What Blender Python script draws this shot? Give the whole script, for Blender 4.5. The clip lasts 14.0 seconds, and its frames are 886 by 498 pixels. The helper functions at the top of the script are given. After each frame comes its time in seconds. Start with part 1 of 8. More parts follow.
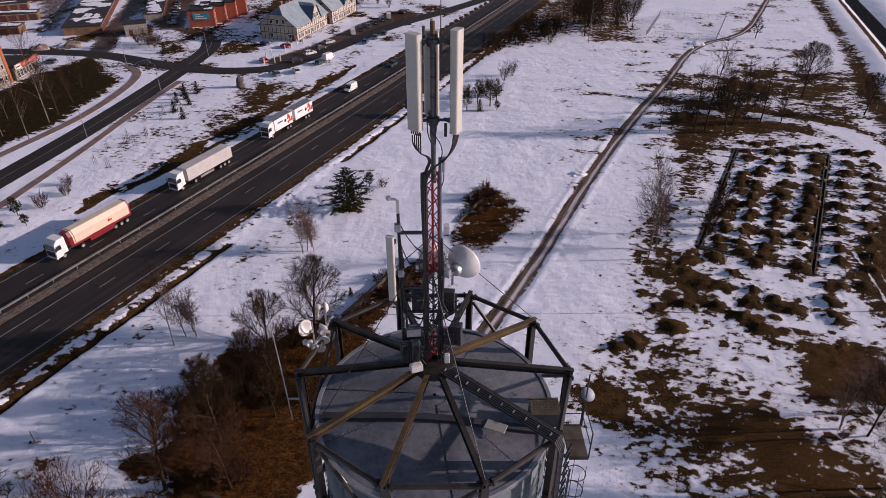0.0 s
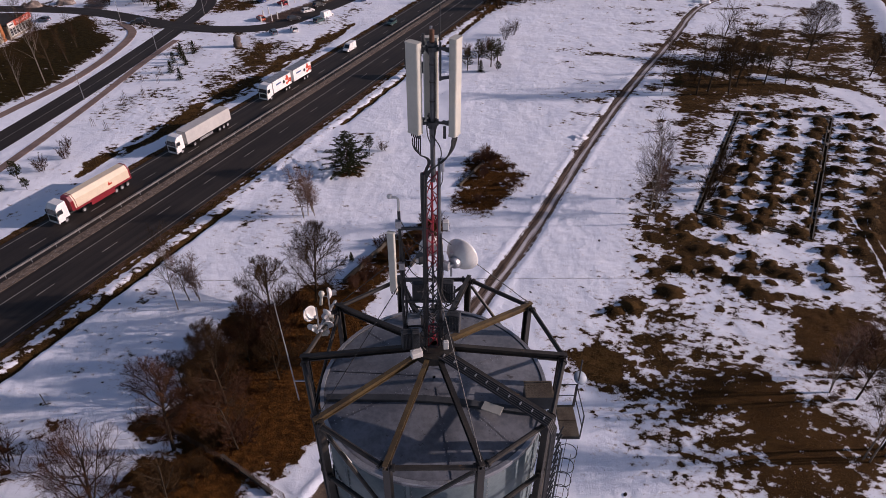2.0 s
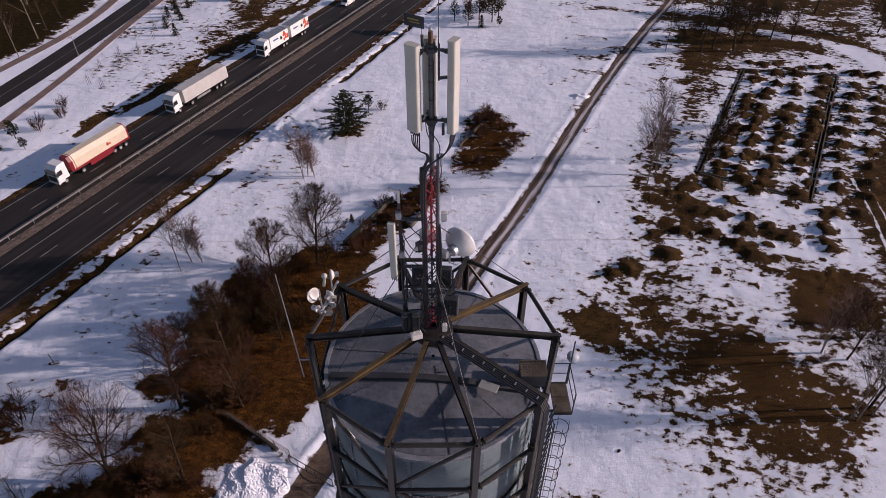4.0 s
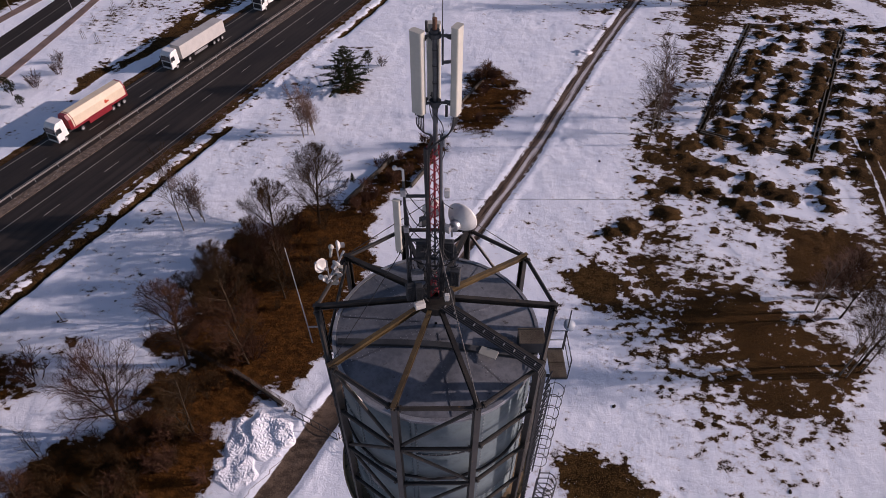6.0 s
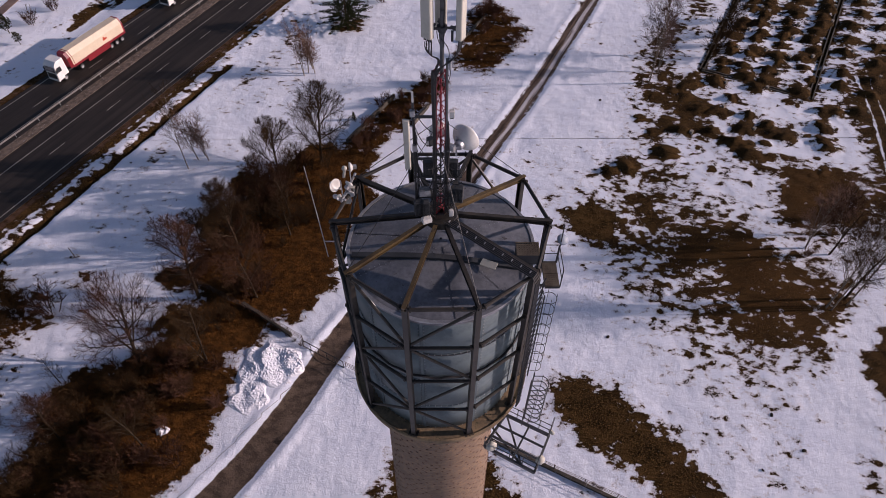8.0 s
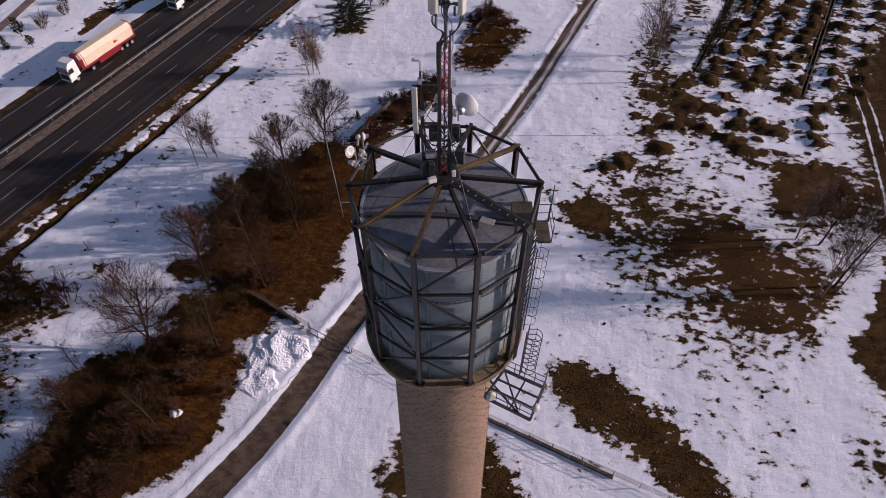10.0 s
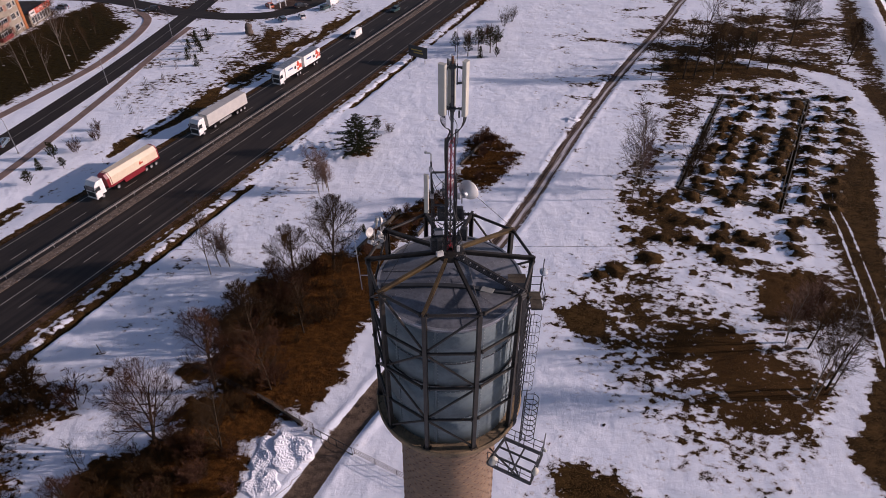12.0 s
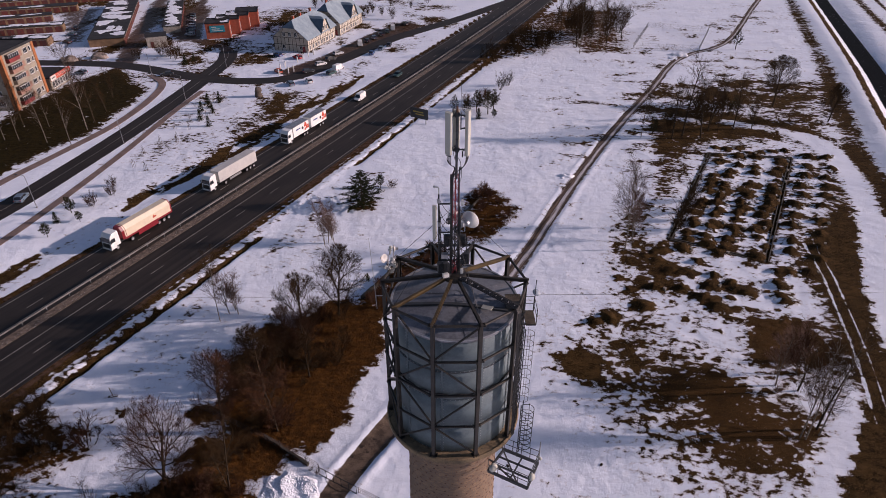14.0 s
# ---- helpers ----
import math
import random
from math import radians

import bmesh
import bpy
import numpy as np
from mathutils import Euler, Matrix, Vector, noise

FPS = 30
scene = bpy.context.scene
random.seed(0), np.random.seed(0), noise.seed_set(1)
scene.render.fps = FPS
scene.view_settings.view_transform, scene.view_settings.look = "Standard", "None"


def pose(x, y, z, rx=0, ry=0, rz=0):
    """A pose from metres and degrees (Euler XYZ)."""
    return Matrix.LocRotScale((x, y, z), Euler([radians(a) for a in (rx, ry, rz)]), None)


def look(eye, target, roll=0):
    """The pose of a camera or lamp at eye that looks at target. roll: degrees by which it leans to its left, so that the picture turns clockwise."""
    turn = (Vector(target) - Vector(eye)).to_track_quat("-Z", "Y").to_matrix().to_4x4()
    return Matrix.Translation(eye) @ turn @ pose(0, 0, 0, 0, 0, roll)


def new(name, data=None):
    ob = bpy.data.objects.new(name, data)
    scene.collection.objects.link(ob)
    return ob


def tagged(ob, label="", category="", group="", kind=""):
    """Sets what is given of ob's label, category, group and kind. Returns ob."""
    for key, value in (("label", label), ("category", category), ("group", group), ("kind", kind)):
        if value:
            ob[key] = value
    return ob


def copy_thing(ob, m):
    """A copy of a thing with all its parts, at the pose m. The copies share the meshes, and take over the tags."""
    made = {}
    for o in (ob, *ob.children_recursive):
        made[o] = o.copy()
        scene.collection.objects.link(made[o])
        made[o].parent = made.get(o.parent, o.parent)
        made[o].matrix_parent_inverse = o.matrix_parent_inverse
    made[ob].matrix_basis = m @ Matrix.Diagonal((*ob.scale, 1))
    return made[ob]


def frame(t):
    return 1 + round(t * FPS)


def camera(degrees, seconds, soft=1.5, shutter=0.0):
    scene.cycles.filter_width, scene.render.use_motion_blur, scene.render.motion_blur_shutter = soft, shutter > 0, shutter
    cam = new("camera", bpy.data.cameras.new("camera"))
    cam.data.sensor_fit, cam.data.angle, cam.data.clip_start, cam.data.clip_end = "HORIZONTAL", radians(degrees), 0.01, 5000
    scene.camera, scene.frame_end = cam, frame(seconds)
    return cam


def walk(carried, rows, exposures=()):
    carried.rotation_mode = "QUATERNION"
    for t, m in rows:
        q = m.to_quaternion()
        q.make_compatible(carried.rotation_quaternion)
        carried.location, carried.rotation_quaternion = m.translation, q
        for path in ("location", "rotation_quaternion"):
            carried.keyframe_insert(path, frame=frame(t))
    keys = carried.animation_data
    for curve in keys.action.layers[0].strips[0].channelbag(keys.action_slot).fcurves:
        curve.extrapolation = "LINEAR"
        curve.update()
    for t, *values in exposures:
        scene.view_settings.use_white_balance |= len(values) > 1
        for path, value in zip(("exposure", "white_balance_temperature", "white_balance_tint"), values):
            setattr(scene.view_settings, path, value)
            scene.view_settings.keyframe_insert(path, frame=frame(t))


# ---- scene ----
EXPOSURE = [(0, 0.56, 6260, 29.8), (14, 0.56, 6260, 29.8)]
# the drone's slow climb and retreat from the tower
cam = camera(70.8, 14.0, soft=0.5)
PATH = [  # seconds, x, y, z, yaw, pitch, roll
    (0, 0.078, -13.429, 59.158, -0.72, -32.83, 0.10),
    (0.5, 0.079, -13.436, 59.439, -0.72, -33.57, 0.13),
    (1, 0.083, -13.435, 59.718, -0.72, -34.57, 0.15),
    (1.5, 0.092, -13.429, 59.992, -0.71, -35.54, 0.16),
    (2, 0.105, -13.420, 60.260, -0.71, -36.56, 0.17),
    (2.5, 0.122, -13.410, 60.522, -0.70, -37.50, 0.18),
    (3, 0.144, -13.401, 60.775, -0.70, -38.57, 0.18),
    (3.5, 0.153, -13.369, 61.045, -0.70, -39.62, 0.19),
    (4, 0.141, -13.315, 61.333, -0.72, -40.63, 0.22),
    (4.5, 0.117, -13.271, 61.615, -0.74, -41.62, 0.25),
    (5, 0.091, -13.272, 61.865, -0.76, -42.62, 0.28),
    (5.5, 0.072, -13.351, 62.060, -0.75, -43.64, 0.30),
    (6, 0.058, -13.501, 62.224, -0.74, -44.68, 0.31),
    (6.5, 0.031, -13.863, 62.445, -0.74, -45.66, 0.32),
    (7, -0.010, -14.368, 62.682, -0.75, -46.74, 0.33),
    (7.5, -0.065, -14.946, 62.890, -0.77, -48.12, 0.34),
    (8, -0.133, -15.528, 63.028, -0.80, -49.80, 0.36),
    (8.5, -0.184, -16.170, 63.180, -0.80, -51.05, 0.34),
    (9, -0.212, -16.931, 63.374, -0.76, -51.37, 0.25),
    (9.5, -0.236, -17.805, 63.602, -0.70, -50.77, 0.15),
    (10, -0.275, -18.788, 63.856, -0.65, -49.22, 0.06),
    (10.5, -0.349, -19.875, 64.130, -0.65, -46.74, 0.03),
    (11, -0.447, -21.013, 64.413, -0.68, -43.80, 0.04),
    (11.5, -0.545, -22.151, 64.716, -0.70, -41.06, 0.05),
    (12, -0.644, -23.295, 65.028, -0.73, -38.08, 0.06),
    (12.5, -0.744, -24.447, 65.340, -0.76, -35.55, 0.07),
    (13, -0.845, -25.614, 65.644, -0.79, -33.86, 0.07),
    (13.5, -0.947, -26.799, 65.928, -0.81, -33.05, 0.08),
    (14, -1.049, -28.007, 66.185, -0.84, -32.62, 0.09),
]
walk(cam, [(t, pose(x, y, z, 90 + pitch, 0, yaw) @ pose(0, 0, 0, 0, 0, roll)) for t, x, y, z, yaw, pitch, roll in PATH], EXPOSURE)

# ---- light: low winter sun from +x, clear sky ----
SUN_EL = 17.0
world = bpy.data.worlds.new("world")
scene.world = world
world.use_nodes = True
wn = world.node_tree.nodes
sky = wn.new("ShaderNodeTexSky")
sky.sky_type = "NISHITA"
sky.sun_disc = False
sky.sun_elevation = radians(SUN_EL)
sky.sun_rotation = radians(88)
sky.air_density = 1.0
sky.dust_density = 1.0
world.node_tree.links.new(sky.outputs[0], wn["Background"].inputs[0])
wn["Background"].inputs[1].default_value = 0.055
sun = new("sun", bpy.data.lights.new("sun", "SUN"))
sun.data.energy = 3.1
sun.data.angle = radians(0.6)
sun.data.color = (1.0, 0.86, 0.74)
sun.matrix_world = look((100 * math.cos(radians(SUN_EL)), 3, 100 * math.sin(radians(SUN_EL))), (0, 0, 0))


# ---- small mesh kit ----
class Geo:
    """Gathers vertices and faces of one mesh."""

    def __init__(self):
        self.v, self.f = [], []

    def add(self, verts, faces):
        n = len(self.v)
        self.v += [tuple(p) for p in verts]
        self.f += [tuple(i + n for i in f) for f in faces]
        return self

    def box(self, c, s, rz=0.0, m=None):
        hx, hy, hz = s[0] / 2, s[1] / 2, s[2] / 2
        p = [Vector((x, y, z)) for z in (-hz, hz) for x, y in ((-hx, -hy), (hx, -hy), (hx, hy), (-hx, hy))]
        r = m if m is not None else Matrix.Rotation(rz, 3, "Z")
        c = Vector(c)
        return self.add([r @ q + c for q in p],
                        [(3, 2, 1, 0), (4, 5, 6, 7), (0, 1, 5, 4), (1, 2, 6, 5), (2, 3, 7, 6), (3, 0, 4, 7)])

    def beam(self, a, b, w, h=None, up=(0, 0, 1)):
        a, b = Vector(a), Vector(b)
        d = b - a
        z = d.normalized()
        x = Vector(up).cross(z)
        if x.length < 1e-4:
            x = Vector((1, 0, 0)).cross(z)
        x.normalize()
        m = Matrix((x, z.cross(x), z)).transposed()
        return self.box((a + b) / 2, (w, h or w, d.length), m=m)

    def tube(self, pts, r, n=6, cap=True):
        pts = [Vector(p) for p in pts]
        rs = r if isinstance(r, (list, tuple)) else [r] * len(pts)
        verts, x = [], None
        for i, p in enumerate(pts):
            d = (pts[min(i + 1, len(pts) - 1)] - pts[max(i - 1, 0)]).normalized()
            if x is None:
                x = d.orthogonal().normalized()
            x = (x - d * x.dot(d))
            if x.length < 1e-5:
                x = d.orthogonal()
            x.normalize()
            y = d.cross(x)
            for k in range(n):
                a = 2 * math.pi * k / n
                verts.append(p + (x * math.cos(a) + y * math.sin(a)) * rs[i])
        faces = []
        for i in range(len(pts) - 1):
            for k in range(n):
                j = (k + 1) % n
                faces.append((i * n + k, i * n + j, i * n + n + j, i * n + n + k))
        if cap and n > 2:
            faces.append(tuple(range(n - 1, -1, -1)))
            faces.append(tuple(range(len(verts) - n, len(verts))))
        return self.add(verts, faces)

    def lathe(self, prof, n=32, c=(0, 0, 0), a0=0.0, a1=2 * math.pi, m=None):
        full = abs(a1 - a0 - 2 * math.pi) < 1e-6
        k = n if full else n + 1
        verts = []
        for i in range(k):
            a = a0 + (a1 - a0) * i / n
            for r, z in prof:
                q = Vector((r * math.sin(a), -r * math.cos(a), z))
                if m is not None:
                    q = m @ q
                verts.append(q + Vector(c))
        w, faces = len(prof), []
        for i in range(n):
            j = (i + 1) % k
            for s in range(w - 1):
                faces.append((i * w + s, j * w + s, j * w + s + 1, i * w + s + 1))
        return self.add(verts, faces)

    def prism(self, poly, z0, z1):
        n = len(poly)
        v = [(x, y, z0) for x, y in poly] + [(x, y, z1) for x, y in poly]
        return self.add(v, [tuple(range(n - 1, -1, -1)), tuple(range(n, 2 * n))]
                        + [(i, (i + 1) % n, n + (i + 1) % n, n + i) for i in range(n)])

    def mesh(self, name, smooth=False):
        me = bpy.data.meshes.new(name)
        me.from_pydata(self.v, [], self.f)
        if smooth:
            me.polygons.foreach_set("use_smooth", [True] * len(me.polygons))
        me.update()
        return me


def part(name, geo, material, parent=None, label="", smooth=False, bevel=0.0):
    """Links a Geo or a mesh as one mesh object under a thing or a part."""
    me = geo.mesh(name, smooth) if isinstance(geo, Geo) else geo
    if material and not me.materials:
        me.materials.append(material)
    ob = new(name, me)
    ob.parent = parent
    if label:
        tagged(ob, label)
    if bevel:
        mod = ob.modifiers.new("bevel", "BEVEL")
        mod.width, mod.segments, mod.limit_method = bevel, 2, "ANGLE"
    return ob


def thing(name, label, category, m=None, group="", kind=""):
    ob = new(name)
    ob.empty_display_size = 0.3
    if m is not None:
        ob.matrix_basis = m
    return tagged(ob, label, category, group, kind)


# ---- materials ----
def nodes_of(name):
    m = bpy.data.materials.new(name)
    m.use_nodes = True
    return m, m.node_tree.nodes, m.node_tree.links, m.node_tree.nodes["Principled BSDF"]


def noise_node(n, l, scale, detail=4.0, rough=0.55, vec=None):
    t = n.new("ShaderNodeTexNoise")
    t.inputs["Scale"].default_value = scale
    t.inputs["Detail"].default_value = detail
    t.inputs["Roughness"].default_value = rough
    if vec is not None:
        l.new(vec, t.inputs["Vector"])
    return t.outputs["Fac"]


def math_node(n, l, op, a, b=None, c=None, clamp=False):
    t = n.new("ShaderNodeMath")
    t.operation = op
    t.use_clamp = clamp
    for i, v in enumerate((a, b, c)):
        if v is None:
            continue
        if isinstance(v, (int, float)):
            t.inputs[i].default_value = v
        else:
            l.new(v, t.inputs[i])
    return t.outputs[0]


def mix_node(n, l, fac, a, b, mode="MIX"):
    t = n.new("ShaderNodeMix")
    t.data_type = "RGBA"
    t.blend_type = mode
    for sock, v in ((t.inputs[0], fac), (t.inputs[6], a), (t.inputs[7], b)):
        if isinstance(v, (int, float)):
            sock.default_value = v
        elif isinstance(v, (tuple, list)):
            sock.default_value = (*v[:3], 1)
        else:
            l.new(v, sock)
    return t.outputs[2]


def ramp_node(n, l, fac, lo, hi):
    t = n.new("ShaderNodeMapRange")
    t.interpolation_type = "SMOOTHSTEP"
    t.inputs[1].default_value, t.inputs[2].default_value = lo, hi
    l.new(fac, t.inputs[0])
    return t.outputs[0]


def coords(n, kind="Object"):
    return n.new("ShaderNodeTexCoord").outputs[kind]


def bump_node(n, l, height, strength, distance):
    b = n.new("ShaderNodeBump")
    b.inputs["Strength"].default_value = strength
    b.inputs["Distance"].default_value = distance
    l.new(height, b.inputs["Height"])
    return b.outputs["Normal"]


def surface(name, base, dark=None, rough=0.6, metal=0.0, coarse=1.0, fine=20.0, bump=0.2, bump_d=0.01, vary=0.0, wear=None, wear_at=0.62, spec=0.5, space="Object"):
    """A general surface: two scales of colour variation, grain in gloss and relief, optional wear colour in patches,
    and per-object variation."""
    m, n, l, p = nodes_of(name)
    co = coords(n, space)
    a = noise_node(n, l, coarse, 5, 0.6, co)
    b = noise_node(n, l, fine, 4, 0.6, co)
    dark = dark or tuple(c * 0.6 for c in base)
    f = ramp_node(n, l, math_node(n, l, "ADD", math_node(n, l, "MULTIPLY", a, 0.65), math_node(n, l, "MULTIPLY", b, 0.35)), 0.36, 0.64)
    col = mix_node(n, l, f, dark, base)
    if wear:
        w = ramp_node(n, l, math_node(n, l, "ADD", math_node(n, l, "MULTIPLY", noise_node(n, l, coarse * 2.3, 6, 0.7, co), 0.7), math_node(n, l, "MULTIPLY", b, 0.3)), wear_at - 0.03, wear_at + 0.05)
        col = mix_node(n, l, w, col, wear)
    if vary:
        info = n.new("ShaderNodeObjectInfo")
        v = math_node(n, l, "MULTIPLY_ADD", info.outputs["Random"], 2 * vary, 1 - vary)
        hsv = n.new("ShaderNodeHueSaturation")
        l.new(col, hsv.inputs["Color"])
        l.new(v, hsv.inputs["Value"])
        col = hsv.outputs[0]
    l.new(col, p.inputs["Base Color"])
    l.new(math_node(n, l, "MULTIPLY_ADD", b, 0.3, rough - 0.15, clamp=True), p.inputs["Roughness"])
    p.inputs["Metallic"].default_value = metal
    p.inputs["Specular IOR Level"].default_value = spec
    if bump:
        l.new(bump_node(n, l, b, bump, bump_d), p.inputs["Normal"])
    return m


def snow_look(n, l, co):
    """Colour, roughness and relief height of lying snow."""
    a = noise_node(n, l, 0.12, 4, 0.6, co)
    c = mix_node(n, l, a, (0.72, 0.765, 0.87), (0.82, 0.85, 0.90))
    h = math_node(n, l, "ADD", math_node(n, l, "MULTIPLY", noise_node(n, l, 0.5, 3, 0.5, co), 1.2), math_node(n, l, "ADD", math_node(n, l, "MULTIPLY", noise_node(n, l, 2.4, 5, 0.7, co), 0.26), math_node(n, l, "MULTIPLY", noise_node(n, l, 0.11, 3, 0.5, co), 4.0)))
    return c, h


def make_ground_material():
    m, n, l, p = nodes_of("ground_snow_and_grass")
    co = coords(n, "Object")

    def attr(name):
        t = n.new("ShaderNodeAttribute")
        t.attribute_name = name
        return t.outputs["Fac"]

    def centred(v, amount):
        return math_node(n, l, "MULTIPLY", math_node(n, l, "SUBTRACT", v, 0.5), amount)

    sn, mud, lit, rut, run, lane, drive = attr("snow"), attr("mud"), attr("litter"), attr("rut"), attr("run"), attr("lane"), attr("drive")
    drift = n.new("ShaderNodeMapping")
    drift.inputs["Scale"].default_value = (0.8, 1.15, 1.0)
    drift.inputs["Rotation"].default_value = (0, 0, 0.45)
    l.new(co, drift.inputs["Vector"])
    n1 = noise_node(n, l, 0.30, 5, 0.6, drift.outputs[0])
    n2 = noise_node(n, l, 0.95, 4, 0.58, drift.outputs[0])
    n3 = noise_node(n, l, 7.0, 4, 0.65, co)
    n4 = noise_node(n, l, 22.0, 3, 0.7, co)
    s = math_node(n, l, "ADD", sn, centred(n1, 1.75))
    s = math_node(n, l, "ADD", s, centred(n2, 2.1))
    s = math_node(n, l, "ADD", s, centred(n3, 0.75))
    # wheel ruts of the field lane hold snow
    ruts = math_node(n, l, "SUBTRACT", 1.0, math_node(n, l, "MULTIPLY", math_node(n, l, "ABSOLUTE", math_node(n, l, "SUBTRACT", lane, 0.95)), 2.4), clamp=True)
    s = math_node(n, l, "ADD", s, math_node(n, l, "MULTIPLY", ruts, 1.0))
    lev = attr("levee")
    for centre, half, amount in ((-12.0, 4.2, -0.72), (-2.4, 1.7, -1.5), (-6.2, 2.4, 0.3), (5.0, 4.0, -0.95), (22.0, 3.5, -0.9), (31.0, 2.0, -0.9)):
        w = math_node(n, l, "SUBTRACT", 1.3, math_node(n, l, "MULTIPLY", math_node(n, l, "ABSOLUTE", math_node(n, l, "SUBTRACT", lev, centre)), 1.3 / half), clamp=True)
        s = math_node(n, l, "ADD", s, math_node(n, l, "MULTIPLY", w, amount))
    cover = ramp_node(n, l, s, 0.475, 0.525)
    snow_c, snow_h = snow_look(n, l, co)
    thin = ramp_node(n, l, s, 0.52, 0.80)
    snow_c = mix_node(n, l, thin, (0.60, 0.585, 0.60), snow_c)
    # dry grass, moss and leaf litter
    g1 = mix_node(n, l, ramp_node(n, l, n1, 0.35, 0.65), (0.020, 0.0110, 0.0048), (0.072, 0.0400, 0.0140))
    g2 = mix_node(n, l, ramp_node(n, l, n2, 0.42, 0.66), g1, (0.012, 0.0072, 0.0028))
    g3 = mix_node(n, l, ramp_node(n, l, n3, 0.48, 0.68), g2, (0.135, 0.078, 0.027))
    lt = mix_node(n, l, ramp_node(n, l, n2, 0.35, 0.7), (0.055, 0.0235, 0.0072), (0.155, 0.066, 0.0155))
    lt = mix_node(n, l, ramp_node(n, l, n3, 0.5, 0.7), lt, (0.034, 0.017, 0.006))
    lt = mix_node(n, l, ramp_node(n, l, n4, 0.58, 0.72), lt, (0.20, 0.095, 0.026))
    g3 = mix_node(n, l, ramp_node(n, l, n4, 0.55, 0.72), g3, (0.020, 0.012, 0.005))
    bare = mix_node(n, l, lit, g3, lt)
    turf_c = mix_node(n, l, ramp_node(n, l, n2, 0.3, 0.7), (0.0125, 0.0095, 0.0034), (0.032, 0.0225, 0.0075))
    bare = mix_node(n, l, attr("turf"), bare, turf_c)
    mud_c = mix_node(n, l, ramp_node(n, l, n2, 0.3, 0.7), (0.034, 0.0185, 0.0110), (0.100, 0.058, 0.036))
    ice = math_node(n, l, "ADD", mud, centred(n2, 0.9))
    mudf = ramp_node(n, l, ice, 0.4, 0.6)
    col = mix_node(n, l, cover, bare, snow_c)
    col = mix_node(n, l, mudf, col, mud_c)
    # the farm track: a worn band of frozen mud, streaked along its length with packed snow
    vec = n.new("ShaderNodeCombineXYZ")
    l.new(math_node(n, l, "MULTIPLY", rut, 2.2), vec.inputs[0])
    l.new(math_node(n, l, "MULTIPLY", run, 0.10), vec.inputs[1])
    streak = noise_node(n, l, 1.0, 5, 0.65, vec.outputs[0])
    width = math_node(n, l, "ADD", math_node(n, l, "ABSOLUTE", rut), centred(n2, 1.1))
    band = math_node(n, l, "SUBTRACT", 1.0, ramp_node(n, l, math_node(n, l, "ADD", width, centred(streak, 1.6)), 1.15, 1.5))
    ridge = math_node(n, l, "SUBTRACT", 1.0, ramp_node(n, l, math_node(n, l, "ADD", math_node(n, l, "ABSOLUTE", math_node(n, l, "SUBTRACT", rut, 0.25)), centred(streak, 1.6)), 0.05, 0.5))
    tc = mix_node(n, l, ramp_node(n, l, streak, 0.38, 0.62), (0.030, 0.0185, 0.012), (0.135, 0.092, 0.068))
    tc = mix_node(n, l, math_node(n, l, "MULTIPLY", ridge, 0.8), tc, (0.68, 0.65, 0.66))
    tc = mix_node(n, l, math_node(n, l, "MULTIPLY", ramp_node(n, l, n3, 0.52, 0.7), 0.4), tc, (0.05, 0.034, 0.022))
    col = mix_node(n, l, band, col, tc)
    # the driveway: old grey tarmac swept almost clear
    dw = math_node(n, l, "SUBTRACT", 1.0, ramp_node(n, l, math_node(n, l, "ADD", drive, centred(n2, 0.35)), 1.45, 1.6))
    dc = mix_node(n, l, ramp_node(n, l, math_node(n, l, "ADD", math_node(n, l, "MULTIPLY", n2, 0.6), math_node(n, l, "MULTIPLY", n3, 0.4)), 0.4, 0.6), (0.060, 0.041, 0.028), (0.125, 0.088, 0.062))
    dc = mix_node(n, l, ramp_node(n, l, n1, 0.60, 0.64), dc, (0.026, 0.018, 0.013))
    col = mix_node(n, l, dw, col, dc)
    l.new(col, p.inputs["Base Color"])
    l.new(math_node(n, l, "MULTIPLY_ADD", mudf, -0.3, 0.85), p.inputs["Roughness"])
    l.new(math_node(n, l, "MULTIPLY_ADD", cover, 0.2, 0.03), p.inputs["Specular IOR Level"])
    ground_h = math_node(n, l, "ADD", math_node(n, l, "ADD", n3, n2), math_node(n, l, "MULTIPLY", n4, 0.3))
    h = math_node(n, l, "ADD", math_node(n, l, "MULTIPLY", snow_h, 0.20), math_node(n, l, "MULTIPLY", math_node(n, l, "MULTIPLY", ground_h, math_node(n, l, "SUBTRACT", 1.0, cover)), 0.24))
    h = math_node(n, l, "ADD", h, math_node(n, l, "MULTIPLY", cover, 0.12))
    h = math_node(n, l, "ADD", h, math_node(n, l, "MULTIPLY", n3, 0.07))
    l.new(bump_node(n, l, h, 0.8, 1.0), p.inputs["Normal"])
    return m


